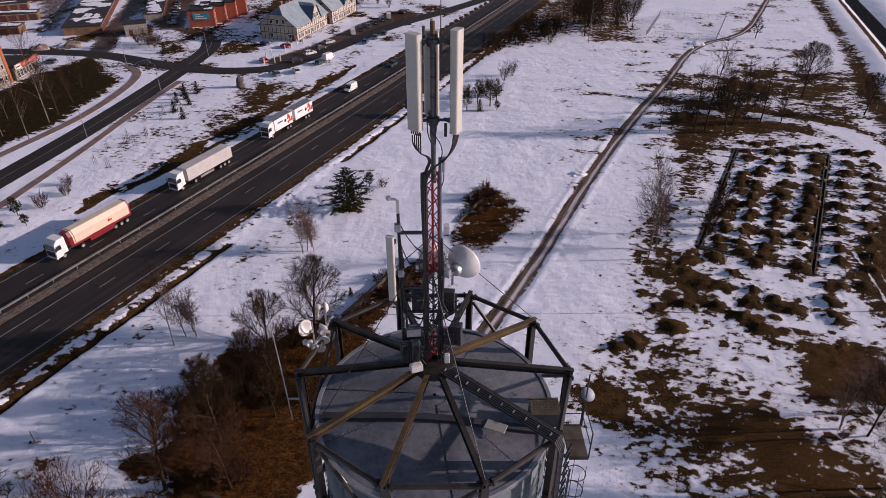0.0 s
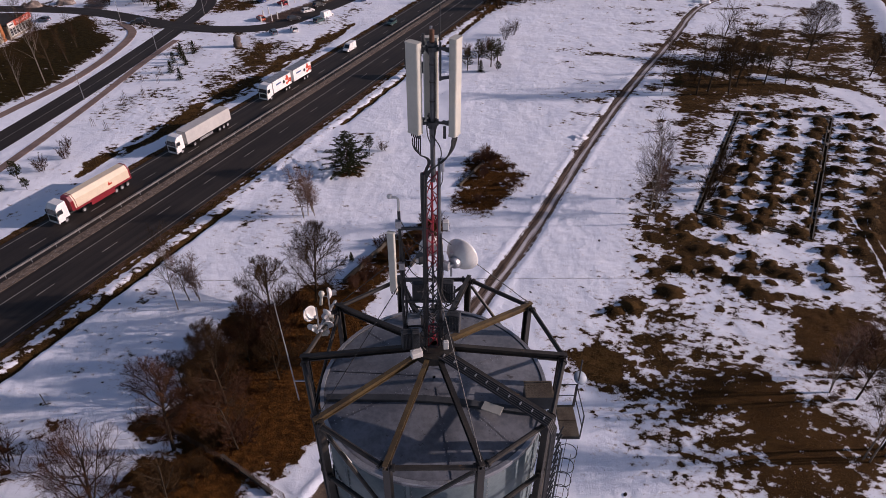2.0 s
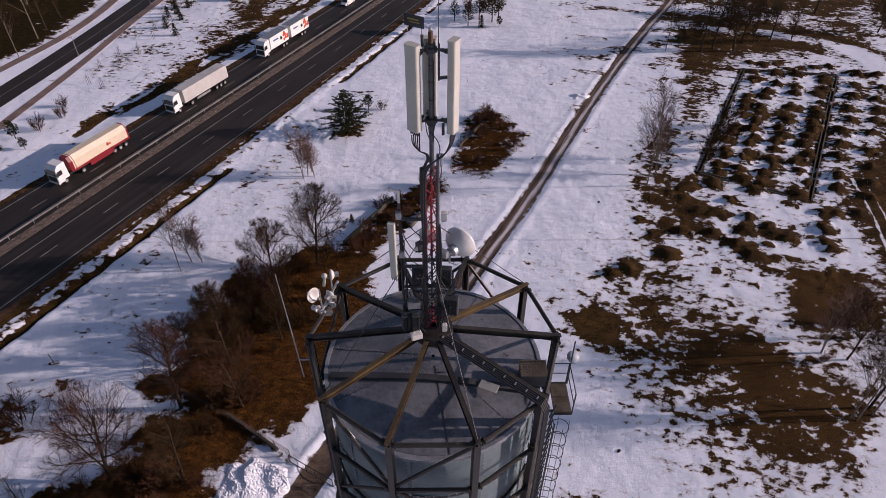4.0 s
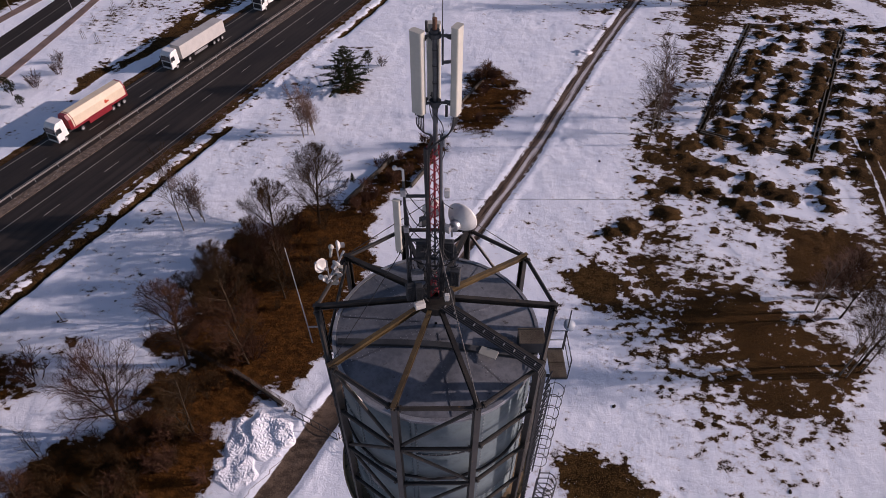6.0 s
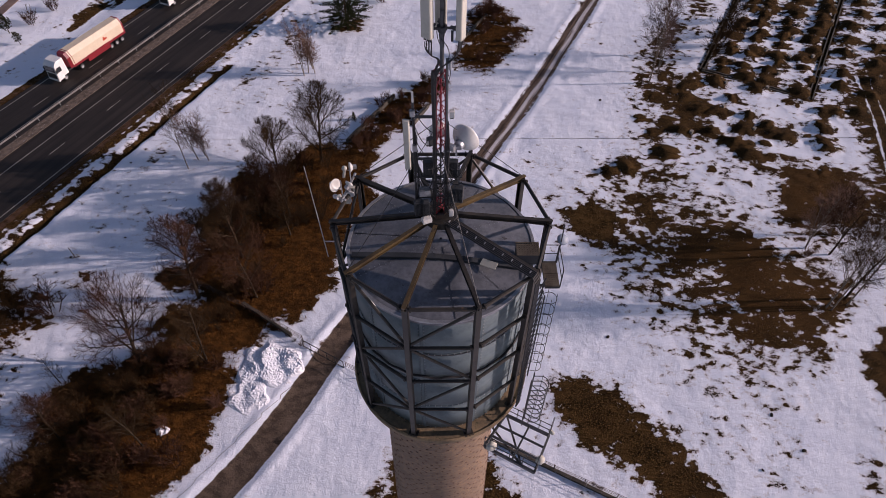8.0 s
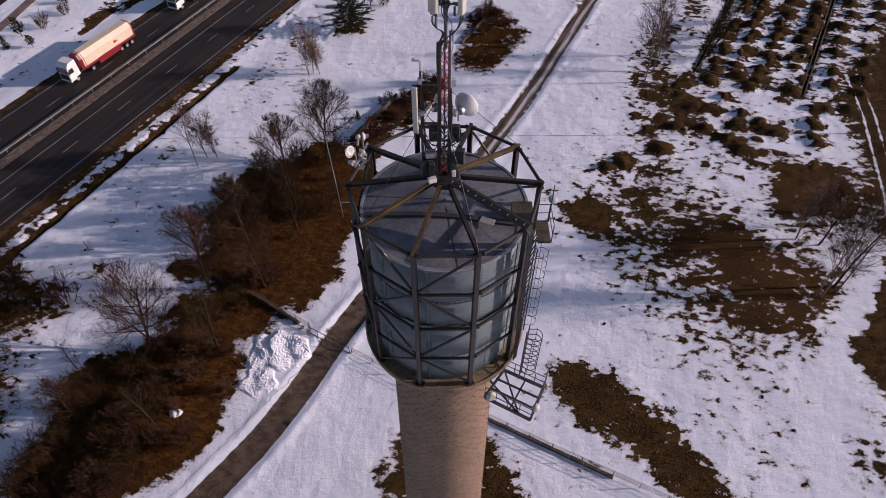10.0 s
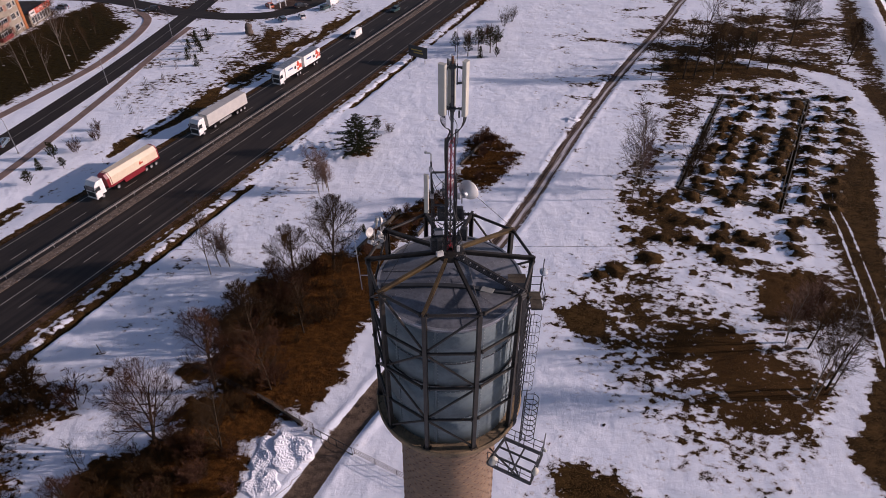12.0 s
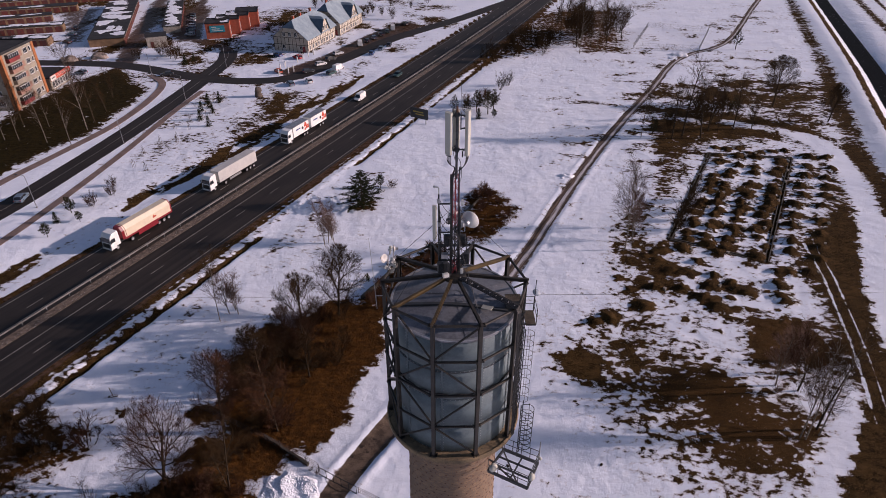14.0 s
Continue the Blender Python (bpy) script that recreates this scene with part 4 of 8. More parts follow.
for y0, x0, x1, s in ((-0.55, -3.35, 2.9, -0.10),):
    zc = lambda x, y: Z_RIM + 0.44 - 0.105 * math.hypot(x, y)
    pts = [(x, y0 + s * (x - x0), zc(x, y0 + s * (x - x0)) + 0.05) for x in np.linspace(x0, x1, 9)]
    gv = [(x, y + s2, z + h2) for x, y, z in pts for s2, h2 in ((-0.11, -0.08), (-0.11, 0.05), (0.11, 0.05), (0.11, -0.08))]
    gg = Geo().add(gv, [(4 * i + j, 4 * i + (j + 1) % 4, 4 * i + 4 + (j + 1) % 4, 4 * i + 4 + j) for i in range(len(pts) - 1) for j in range(4)])
    part("roof_batten", gg, DARKGREY, roof, "dark raised seam across the roof")
part("loose_sheet", Geo().box((1.75, -1.25, 45.27), (0.62, 0.30, 0.03), m=Euler((0.12, -0.1, -0.5)).to_matrix()), PANEL_COVER, roof, "loose pale metal sheet")
hatch = part("roof_hatch", Geo().box((3.18, -0.8, 45.3), (0.82, 0.6, 0.55)), DARKGREY, roof, "roof hatch with tread plate lid", bevel=0.02)
part("tread_lid", Geo().box((3.18, -0.8, 45.59), (0.86, 0.64, 0.03)), TREAD, hatch, "brown tread plate lid")
g = Geo()
for i in range(9):
    for j in range(6):
        g.box((2.80 + i * 0.095, -1.05 + j * 0.1, 45.611), (0.055, 0.03, 0.016), rz=(0.8 if (i + j) % 2 else -0.8))
tagged(part("tread_studs", g, TREAD, hatch), kind="stuff")

# the frame: ten legs, pipe rings, crossing diagonals, ten rafters to the hub
leg_mesh = Geo().box((0, 0, 4.95), (0.20, 0.045, 9.9)).box((0.08, 0.09, 4.95), (0.045, 0.16, 9.9)).box((-0.08, 0.09, 4.95), (0.045, 0.16, 9.9)) \
    .box((0, 0.06, 0.03), (0.42, 0.36, 0.05)).mesh("leg")
leg_mesh.materials.append(STEEL)
for k in range(10):
    ob = new("leg", leg_mesh)
    ob.matrix_basis = Matrix.Translation(ring_point(k, Z_LEDGE, TR - 0.02)) @ Matrix.Rotation(radians(18 + 36 * k), 4, "Z")
    ob.parent = tower
for k in range(10):
    for li, z in enumerate(LEVELS[1:]):
        a, b = ring_point(k, z), ring_point(k + 1, z)
        d = (b - a).normalized()
        g = Geo().tube([a + d * 0.12, b - d * 0.12], 0.075, 8)
        for q in (a + d * 0.2, b - d * 0.2):
            g.tube([q - d * 0.02, q + d * 0.04], 0.115, 8)
        part("ring_pipe", g, STEEL, tower, smooth=False)
    for li in range(4 if k != 0 else 0):
        lo, hi = LEVELS[li] + 0.05, LEVELS[li + 1] - 0.08
        up = (li + k) % 2 == 0
        a, b = ring_point(k, lo if up else hi, TR - 0.05), ring_point(k + 1, hi if up else lo, TR - 0.05)
        d = (b - a).normalized()
        part("diagonal", Geo().tube([a + d * 0.18, b - d * 0.18], 0.06, 7), STEEL, tower)
HUB = Vector((0, 0, 46.6))
for k in range(10):
    a = ring_point(k, Z_RING + 0.06, TR + 0.06)
    b = ring_point(k, 46.62, 0.35)
    g = Geo().beam(a, b, 0.045, 0.19)
    d = (b - a).normalized()
    side = d.cross(Vector((0, 0, 1))).normalized()
    for s in (0.09, -0.09):
        o = d.cross(side) * s
        g.beam(a + o, b + o, 0.14, 0.028)
    rafter = part("rafter", g, STEEL_OCHRE if k in (3, 8, 9) else STEEL, tower, "rust-faded ochre steel rafter" if k in (3, 8, 9) else "dark steel roof rafter")
    if k == 1:
        # cable tray along one rafter and down its leg
        off = side * -0.22 + Vector((0, 0, 0.12))
        for s in (-0.14, -0.07, 0.0, 0.07, 0.14):
            q = side * s
            part("feeder_cable", Geo().tube([b + off + q, a + off + q, a + off + q + Vector((0.12, -0.08, -0.25)), a + q * 1.0 + Vector((0.2, -0.12, -9.6))], 0.03, 6), CABLE, rafter, "black feeder cable")
        for i in range(10):
            q = b.lerp(a, (i + 0.5) / 10) + off + Vector((0, 0, 0.045))
            part("cable_clip", Geo().beam(q - side * 0.05, q + side * 0.05, 0.035, 0.035), GALV, rafter)
        for i in range(26):
            q = a + Vector((0.2, -0.12, -0.4 - i * 0.36))
            part("tray_rung", Geo().beam(q - side * 0.2 + Vector((0, -0.06, 0)), q + side * 0.2 + Vector((0, -0.06, 0.16)), 0.04, 0.04), DARKGREY, rafter)
part("hub", Geo().lathe([(0.1, 46.42), (0.62, 46.42), (0.66, 46.5), (0.62, 46.74), (0.45, 46.78), (0.1, 46.78)], 24), STEEL, tower, "round steel hub plate")
# white-taped pipe leaning in one bay
part("marker_pipe", Geo().beam(ring_point(8, 45.75, TR - 0.12).lerp(ring_point(9, 43.9, TR - 0.12), 0.08), ring_point(8, 45.75, TR - 0.12).lerp(ring_point(9, 43.9, TR - 0.12), 0.42), 0.05, 0.11), WHITE, tower, "white board fixed in the frame")

# access ladder with safety hoops, from the lower platform to the roof
def ladder(base, z0, z1, out, hoop_step, hoop_r=0.36, hoops_from=0.4, thick=0.02, bars_n=5, reach=0.34):
    lad = part("ladder", Geo(), GALV, tower)
    o = Vector(out).normalized()
    s = Vector((-o.y, o.x, 0))
    g = Geo()
    for q in (-0.21, 0.21):
        g.beam(base + s * q + Vector((0, 0, z0)), base + s * q + Vector((0, 0, z1)), 0.045, 0.045)
    for z in np.arange(z0 + 0.2, z1, 0.3):
        g.tube([base + s * -0.21 + Vector((0, 0, z)), base + s * 0.21 + Vector((0, 0, z))], 0.014, 5)
    part("rail_and_rung", g, DARKGREY, lad)
    for z in np.arange(z0 + hoops_from, z1 - 0.1, hoop_step):
        pts = [base + s * (hoop_r * math.sin(a) * 1.0) + o * (0.38 - 0.38 * math.cos(a)) + Vector((0, 0, z)) for a in np.linspace(-math.pi + 2.55, math.pi - 2.55, 3)]
        pts = [base + s * -0.21 + Vector((0, 0, z))] + [base + s * (hoop_r * math.cos(a)) + o * (reach + hoop_r * math.sin(a)) + Vector((0, 0, z)) for a in np.linspace(math.pi, 0, 9)] + [base + s * 0.21 + Vector((0, 0, z))]
        part("hoop", Geo().tube(pts, thick, 5), DARKGREY, lad)
    bars = Geo()
    for a in np.linspace(math.pi, 0, bars_n):
        q = base + s * (hoop_r * math.cos(a)) + o * (reach + hoop_r * math.sin(a))
        bars.beam(q + Vector((0, 0, z0 + hoops_from)), q + Vector((0, 0, z1 - 0.2)), thick, thick)
    part("cage", bars, DARKGREY, lad)
    return lad


ladder(Vector((3.80, -1.85, 0)), 38.4, 44.4, (1, 0.05, 0), 0.72, 0.28, 0.5, 0.014, 3, 0.28)
ladder(Vector((3.9, -2.65, 0)), 35.0, 39.4, (0.9, -0.4, 0), 0.44, 0.36, 1.0, 0.022, 3, 0.36)

LZ = 44.4
landing = part("landing", Geo().box((4.14, -1.06, LZ - 0.03), (0.56, 1.26, 0.06)).beam((3.4, -1.5, LZ - 0.1), (4.35, -1.5, LZ - 0.1), 0.07).beam((3.6, -0.6, LZ - 0.1), (4.35, -0.6, LZ - 0.1), 0.07), DARKGREY, tower, "small landing outside the frame")
for y in (-1.37, -0.75):
    part("tread_plate", Geo().box((4.14, y, LZ + 0.015), (0.55, 0.6, 0.03)), TREAD, landing)
g = Geo()
for i in range(6):
    for j in range(12):
        g.box((3.90 + i * 0.095, -1.62 + j * 0.1, LZ + 0.035), (0.055, 0.03, 0.014), rz=(0.8 if (i + j) % 2 else -0.8))
tagged(part("tread_studs", g, TREAD, landing), kind="stuff")
g = Geo()
for p in ((4.42, -1.66), (4.42, -0.46), (3.9, -0.46)):
    g.tube([(p[0], p[1], LZ), (p[0], p[1], LZ + 1.0)], 0.022, 6)
for zz in (LZ + 0.5, LZ + 1.0):
    g.tube([(4.42, -1.66, zz), (4.42, -0.46, zz), (3.9, -0.46, zz)], 0.02, 6)
part("landing_rail", g, DARKGREY, landing)
part("whip_pole", Geo().tube([(4.45, -0.5, LZ), (4.43, -0.52, 46.55)], 0.022, 6), DARKGREY, landing)
part("round_antenna", Geo().lathe([(0.0, 0.05), (0.10, 0.04), (0.20, 0.0), (0.22, -0.03), (0.1, -0.05), (0.0, -0.05)], 20, (4.52, -0.40, 45.65), m=Euler((0.45, 0.25, 0.0)).to_matrix()), surface("blue_grey_cover", (0.30, 0.35, 0.41), (0.24, 0.28, 0.33), 0.5, coarse=3, fine=14, bump=0.03), landing, "small round blue-grey antenna", smooth=True)

# lower platform, a railed steel basket on the sunny front side
plat = part("platform", Geo(), DARKGREY, tower, "open steel platform with railings below the tank")
C = [Vector(p) for p in ((2.0, -3.85, 35.0), (4.2, -5.1, 35.0), (5.08, -3.35, 35.0), (3.12, -2.3, 35.0))]
g = Geo()
for i in range(4):
    g.beam(C[i], C[(i + 1) % 4], 0.10, 0.22)
for t in (0.33, 0.66):
    g.beam(C[0].lerp(C[3], t), C[1].lerp(C[2], t), 0.08, 0.12)
g.beam(C[0].lerp(C[1], 0.55), C[3].lerp(C[2], 0.55), 0.08, 0.12)
part("deck_frame", g, DARKGREY, plat, bevel=0.01)
g = Geo()
for i in (0, 1, 2):
    a, b = C[i], C[i + 1]
    n = 4
    for k in range(n + 1):
        q = a.lerp(b, k / n)
        g.tube([q, q + Vector((0, 0, 1.05))], 0.022, 5)
    for h in (0.55, 1.05):
        g.tube([a + Vector((0, 0, h)), b + Vector((0, 0, h))], 0.022, 5)
part("railing", g, DARKGREY, plat)
for q, r in ((C[0].lerp(C[1], 0.12), 0.27), (C[1].lerp(C[2], 0.25), 0.22), (C[2], 0.10)):
    c = q + Vector((0.05, -0.1, 0.55))
    part("drum_antenna", Geo().lathe([(0.0, 0.12), (r * 0.7, 0.11), (r, 0.02), (r, -0.12), (r * 0.4, -0.2), (0, -0.2)], 20, c, m=Euler((radians(80), 0, radians(35))).to_matrix()), PANEL_COVER, plat, "grey-white drum antenna", smooth=True)
part("corner_pole", Geo().tube([C[2], C[2] + Vector((0, 0, 1.9))], 0.035, 6), GALV, plat)
for t, s in ((0.0, 1), (0.9, 1)):
    part("strut", Geo().beam(C[0].lerp(C[1], 0.75), Vector((2.3, -1.9, 33.6)) + Vector((t, t, 0)), 0.08), DARKGREY, plat)


# ---- lattice mast with antennas on the hub ----
PIPE_GREY = surface("dull_pipe_grey", (0.12, 0.124, 0.132), (0.055, 0.057, 0.063), 0.5, 0.3, coarse=2, fine=15)
mast = thing("antenna_mast", "red and grey lattice mast carrying panel antennas, dishes and black cables", "antenna mast", Matrix.Translation((0, 0, 46.78)))
MZ = 46.78
SECT = [(46.78, 47.6, RED), (47.6, 49.7, PIPE_GREY), (49.7, 52.7, RED)]
TRI = [(-0.16, -0.10), (0.14, -0.10), (-0.01, 0.17)]


def mz(p):
    return Vector((p[0], p[1], p[2] - MZ))


for z0, z1, mt in SECT:
    sec = part("lattice_section", Geo(), mt, mast, "red painted lattice section" if mt is RED else "bare galvanised lattice section")
    legs = Geo()
    for x, y in TRI:
        legs.tube([mz((x, y, z0)), mz((x, y, z1))], 0.032, 8)
    part("chord", legs, mt, sec)
    n = max(2, round((z1 - z0) / 0.33))
    h = (z1 - z0) / n
    for s in range(3):
        (ax, ay), (bx, by) = TRI[s], TRI[(s + 1) % 3]
        lac = Geo()
        for i in range(n):
            a, b = ((ax, ay), (bx, by)) if i % 2 == 0 else ((bx, by), (ax, ay))
            lac.tube([mz((*a, z0 + i * h)), mz((*b, z0 + (i + 1) * h))], 0.016, 5)
        part("lacing", lac, mt, sec)
    plate = Geo()
    for x, y in TRI:
        plate.lathe([(0.0, -0.02), (0.06, -0.02), (0.06, 0.02), (0.0, 0.02)], 8, mz((x, y, z1)))
    part("flange", plate, mt, sec)

top = part("top_pipe", Geo().tube([mz((0.02, 0, 52.4)), mz((0.02, 0, 55.85))], 0.062, 12), PIPE_GREY, mast, "grey steel pipe above the lattice", smooth=False)
for z in (55.7, 53.85):
    part("collar", Geo().tube([mz((0.02, 0, z)), mz((0.02, 0, z + 0.15))], 0.11, 10), DARKGREY, top)
part("rusty_cap", Geo().tube([mz((0.02, 0, 55.83)), mz((0.02, 0, 56.12))], 0.056, 12), surface("rusty_cap", (0.16, 0.075, 0.04), (0.07, 0.035, 0.022), 0.85, coarse=6, fine=30, bump=0.3), top, "rusty brown pipe end")
part("pipe_cap", Geo().tube([mz((-0.17, 0.1, 55.75)), mz((-0.17, 0.1, 56.0))], 0.035, 10), DARKGREY, top)
part("pipe_cap", Geo().tube([mz((0.0, 0.22, 55.75)), mz((0.0, 0.22, 56.12))], 0.03, 10), GALV, top)
part("lightning_rod", Geo().tube([mz((0.19, 0.05, 55.6)), mz((0.20, 0.05, 57.3))], [0.014, 0.006], 5), DARKGREY, top)


def rounded_rect(w, d, r, n=4):
    out = []
    for cx, cy, a0 in ((w / 2 - r, d / 2 - r, 0), (-w / 2 + r, d / 2 - r, 90), (-w / 2 + r, -d / 2 + r, 180), (w / 2 - r, -d / 2 + r, 270)):
        for i in range(n + 1):
            a = radians(a0 + 90 * i / n)
            out.append((cx + r * math.cos(a), cy + r * math.sin(a)))
    return out


def panel_antenna(c, size, yaw, tilt, label, n_plugs=5):
    """A sector panel: rounded cover, end caps, plugs below, two brackets and a mounting tube behind."""
    w, d, h = size
    root = part("panel_antenna", Geo().prism(rounded_rect(w, d, min(w, d) * 0.28), -h / 2, h / 2), PANEL_COVER, mast, label)
    root.matrix_basis = Matrix.Translation(mz(c)) @ Euler((radians(tilt), 0, radians(yaw))).to_matrix().to_4x4()
    part("end_cap", Geo().prism(rounded_rect(w * 1.03, d * 1.05, min(w, d) * 0.28), h / 2, h / 2 + 0.035), PANEL_COVER, root)
    part("end_cap", Geo().prism(rounded_rect(w * 1.03, d * 1.05, min(w, d) * 0.28), -h / 2 - 0.035, -h / 2), PANEL_COVER, root)
    for i in range(n_plugs):
        part("plug", Geo().tube([(-w * 0.33 + i * w * 0.66 / max(1, n_plugs - 1), 0, -h / 2 - 0.03), (-w * 0.33 + i * w * 0.66 / max(1, n_plugs - 1), 0.0, -h / 2 - 0.16)], 0.018, 6), DARKGREY, root)
    for z in (h * 0.38, -h * 0.40):
        br = Geo().box((0, d / 2 + 0.05, z), (0.14, 0.12, 0.07)).box((0, d / 2 + 0.14, z), (0.09, 0.16, 0.05)).tube([(-0.09, d / 2 + 0.1, z), (0.09, d / 2 + 0.1, z)], 0.02, 6)
        part("bracket", br, DARKGREY, root)
    return root


panel_antenna((-0.38, -0.22, 54.88), (0.34, 0.20, 2.03), -38, 0, "tall cream panel antenna")
panel_antenna((0.53, -0.12, 54.86), (0.32, 0.19, 2.20), 62, 0, "tall cream panel antenna")
panel_antenna((-0.01, 0.34, 54.85), (0.34, 0.18, 1.95), 178, 0, "tall cream panel antenna facing away")
for z in (55.72, 53.98):
    clamp = part("clamp", Geo().lathe([(0.09, -0.05), (0.15, -0.05), (0.15, 0.05), (0.09, 0.05)], 10, mz((0.02, 0, z))), DARKGREY, mast, "dark clamp of the panel antennas")
    for q in ((-0.30, -0.10), (0.42, -0.06), (0.0, 0.24)):
        part("antenna_arm", Geo().beam(mz((0.02, 0, z)), mz((*q, z)), 0.05, 0.05), DARKGREY, clamp)
part("tilt_bracket", Geo().beam(mz((0.20, -0.02, 55.85)), mz((0.20, -0.02, 55.0)), 0.05).beam(mz((0.20, -0.02, 55.05)), mz((0.45, -0.06, 55.1)), 0.06), DARKGREY, mast)
part("tilt_arm", Geo().beam(mz((0.3, -0.05, 53.9)), mz((0.3, -0.05, 53.6)), 0.07), DARKGREY, mast)

# jumper cables: loops from the panels into the mast, then bundles down it
rc = random.Random(8)


def sag(a, b, drop, n=10):
    a, b = Vector(a), Vector(b)
    return [a.lerp(b, t) + Vector((0, 0, -drop * 4 * t * (1 - t))) for t in np.linspace(0, 1, n)]


def bend(pts, rounds=2):
    """Cuts the corners of a run of points, for a hanging cable."""
    p = [Vector(q) for q in pts]
    for _ in range(rounds):
        p = [p[0]] + [a.lerp(b, t) for a, b in zip(p, p[1:]) for t in (0.25, 0.75)] + [p[-1]]
    return p


for i in range(5):
    x, w = -0.45 + 0.045 * i, 0.012 * (i - 2)
    part("jumper_cable", Geo().tube(bend([mz(q) for q in ((x, -0.27 + 0.03 * i, 53.72), (x, -0.28, 53.48 - 0.05 * i), (-0.27, -0.24, 53.24), (-0.10 + w, -0.20, 53.16), (-0.06 + w, -0.18, 53.0), (-0.16 + w, -0.17, 52.8), (-0.21 + w, -0.16, 52.3), (-0.21 + w, -0.16, 51.2))]), 0.016, 5), CABLE, mast, "black jumper cable below a panel antenna")
for i in range(6):
    w = 0.014 * (i - 2.5)
    part("jumper_cable", Geo().tube(bend([mz(q) for q in ((0.47 + 0.025 * i, -0.20 + i * 0.035, 53.62), (0.50 + w, -0.18 + w, 53.42), (0.36 + w, -0.19 + w, 53.14 + w), (0.12 + w, -0.20, 52.96 + w), (-0.08 + w, -0.19, 52.78), (-0.20 + w, -0.17, 52.5), (-0.22 + w, -0.16, 51.8))]), 0.020, 5), CABLE, mast, "thick black cable from a panel antenna")
for i in range(4):
    part("jumper_cable", Geo().tube(bend([mz(q) for q in ((-0.12 + 0.07 * i, 0.33, 53.85), (-0.12 + 0.07 * i, 0.32, 53.5), (-0.02, 0.2, 53.3), (0.06, 0.08, 53.0), (0.08, 0.02, 52.6))]), 0.014, 5), CABLE, mast)
part("loop_cable", Geo().tube(bend([mz(q) for q in ((-0.02, -0.08, 53.7), (0.16, -0.12, 53.5), (0.24, -0.14, 53.25), (0.16, -0.15, 52.9))]), 0.013, 5), CABLE, mast)
filter_can = part("filter_can", Geo().tube([mz((0.26, -0.14, 52.75)), mz((0.26, -0.14, 53.12))], 0.038, 10), GALV, mast, "grey filter can beside the pipe")
part("filter_tail", Geo().tube(bend([mz(q) for q in ((0.26, -0.14, 52.75), (0.26, -0.15, 52.5), (0.18, -0.15, 52.3))]), 0.012, 5), CABLE, filter_can)
# the main bundles down both sides of the lattice
for i in range(8):
    a = i * 0.785
    x0, y0 = -0.215 + 0.042 * math.cos(a), -0.14 + 0.05 * math.sin(a)
    part("mast_cable", Geo().tube([mz((x0 + 0.018 * math.sin(z * 1.7 + i), y0, z)) for z in np.linspace(52.7, 46.85, 20)], 0.026, 5), CABLE, mast, "black cable down the mast")
for i in range(7):
    a = i * 0.9
    x0, y0 = 0.20 + 0.045 * math.cos(a), -0.12 + 0.05 * math.sin(a)
    part("mast_cable", Geo().tube([mz((x0 + 0.022 * math.sin(z * 2.3 + i), y0, z)) for z in np.linspace(50.2 + 0.12 * i, 46.85, 16)], 0.026, 5), CABLE, mast, "black cable down the mast")
for z in np.arange(47.4, 52.6, 0.62):
    part("cable_tie", Geo().tube([mz((-0.30, -0.2, z)), mz((-0.12, -0.2, z))], 0.014, 5), DARKGREY, mast)
for i in range(2):
    part("pipe_cable", Geo().tube([mz((0.075 + 0.01 * math.sin(z * 3 + i), -0.05 + 0.03 * i, z)) for z in np.linspace(55.5, 53.4, 12)], 0.010, 5), CABLE, top)
for z in (55.35, 54.95, 54.5):
    part("pipe_band", Geo().tube([mz((0.02, 0, z)), mz((0.02, 0, z + 0.03))], 0.068, 12), CABLE, top)
part("conduit", Geo().tube([mz((0.17, -0.13, 53.1)), mz((0.18, -0.13, 49.9))], 0.038, 8), PIPE_GREY, mast, "grey conduit pipe beside the lattice")

# left outrigger: pole with a narrow panel, a bent sensor and cables
out = part("outrigger_pole", Geo().tube([mz((-0.86, -0.1, 47.3)), mz((-0.86, -0.1, 51.6))], 0.04, 8), DARKGREY, mast, "dark side pole held off the mast")
for i in range(6):
    w = 0.016 * (i - 2.5)
    part("pole_cable", Geo().tube([mz((-0.80 + w + 0.03 * math.sin(z * 2.4 + i), -0.16 + 0.02 * math.sin(z * 3.1 + 2 * i), z)) for z in np.linspace(51.3 - 0.2 * i, 47.5, 18)], 0.015, 5), CABLE, out)
for z in (51.05, 49.35, 47.6):
    part("arm", Geo().beam(mz((-0.86, -0.1, z)), mz((-0.2, -0.1, z)), 0.07), DARKGREY, out)
part("bent_sensor", Geo().tube([mz((-0.86, -0.1, 51.5)), mz((-0.86, -0.1, 51.95)), mz((-0.92, -0.1, 52.0)), mz((-1.06, -0.1, 52.0))], 0.035, 8).lathe([(0.0, 0.06), (0.05, 0.05), (0.07, 0), (0.05, -0.05), (0, -0.06)], 12, mz((-1.08, -0.1, 52.03))), WHITE, out, "pale bent sensor with a round head")
for q in ((-0.88, -0.18, 51.25), (-0.84, -0.2, 49.9)):
    part("sensor_box", Geo().box(mz(q), (0.15, 0.14, 0.21)), GALV, out, bevel=0.01)
panel_antenna((-1.08, -0.25, 50.05), (0.20, 0.12, 1.9), -20, 0, "narrow grey panel antenna", 3)
for i in range(7):
    z0 = 51.4 - i * 0.27
    part("loop_cable", Geo().tube(sag(mz((-0.86, -0.14, z0)), mz((-0.3 - 0.45 * (i % 2), -0.15, z0 - 0.9)), 0.12 + 0.1 * (i % 3)), 0.014, 5), CABLE, out)
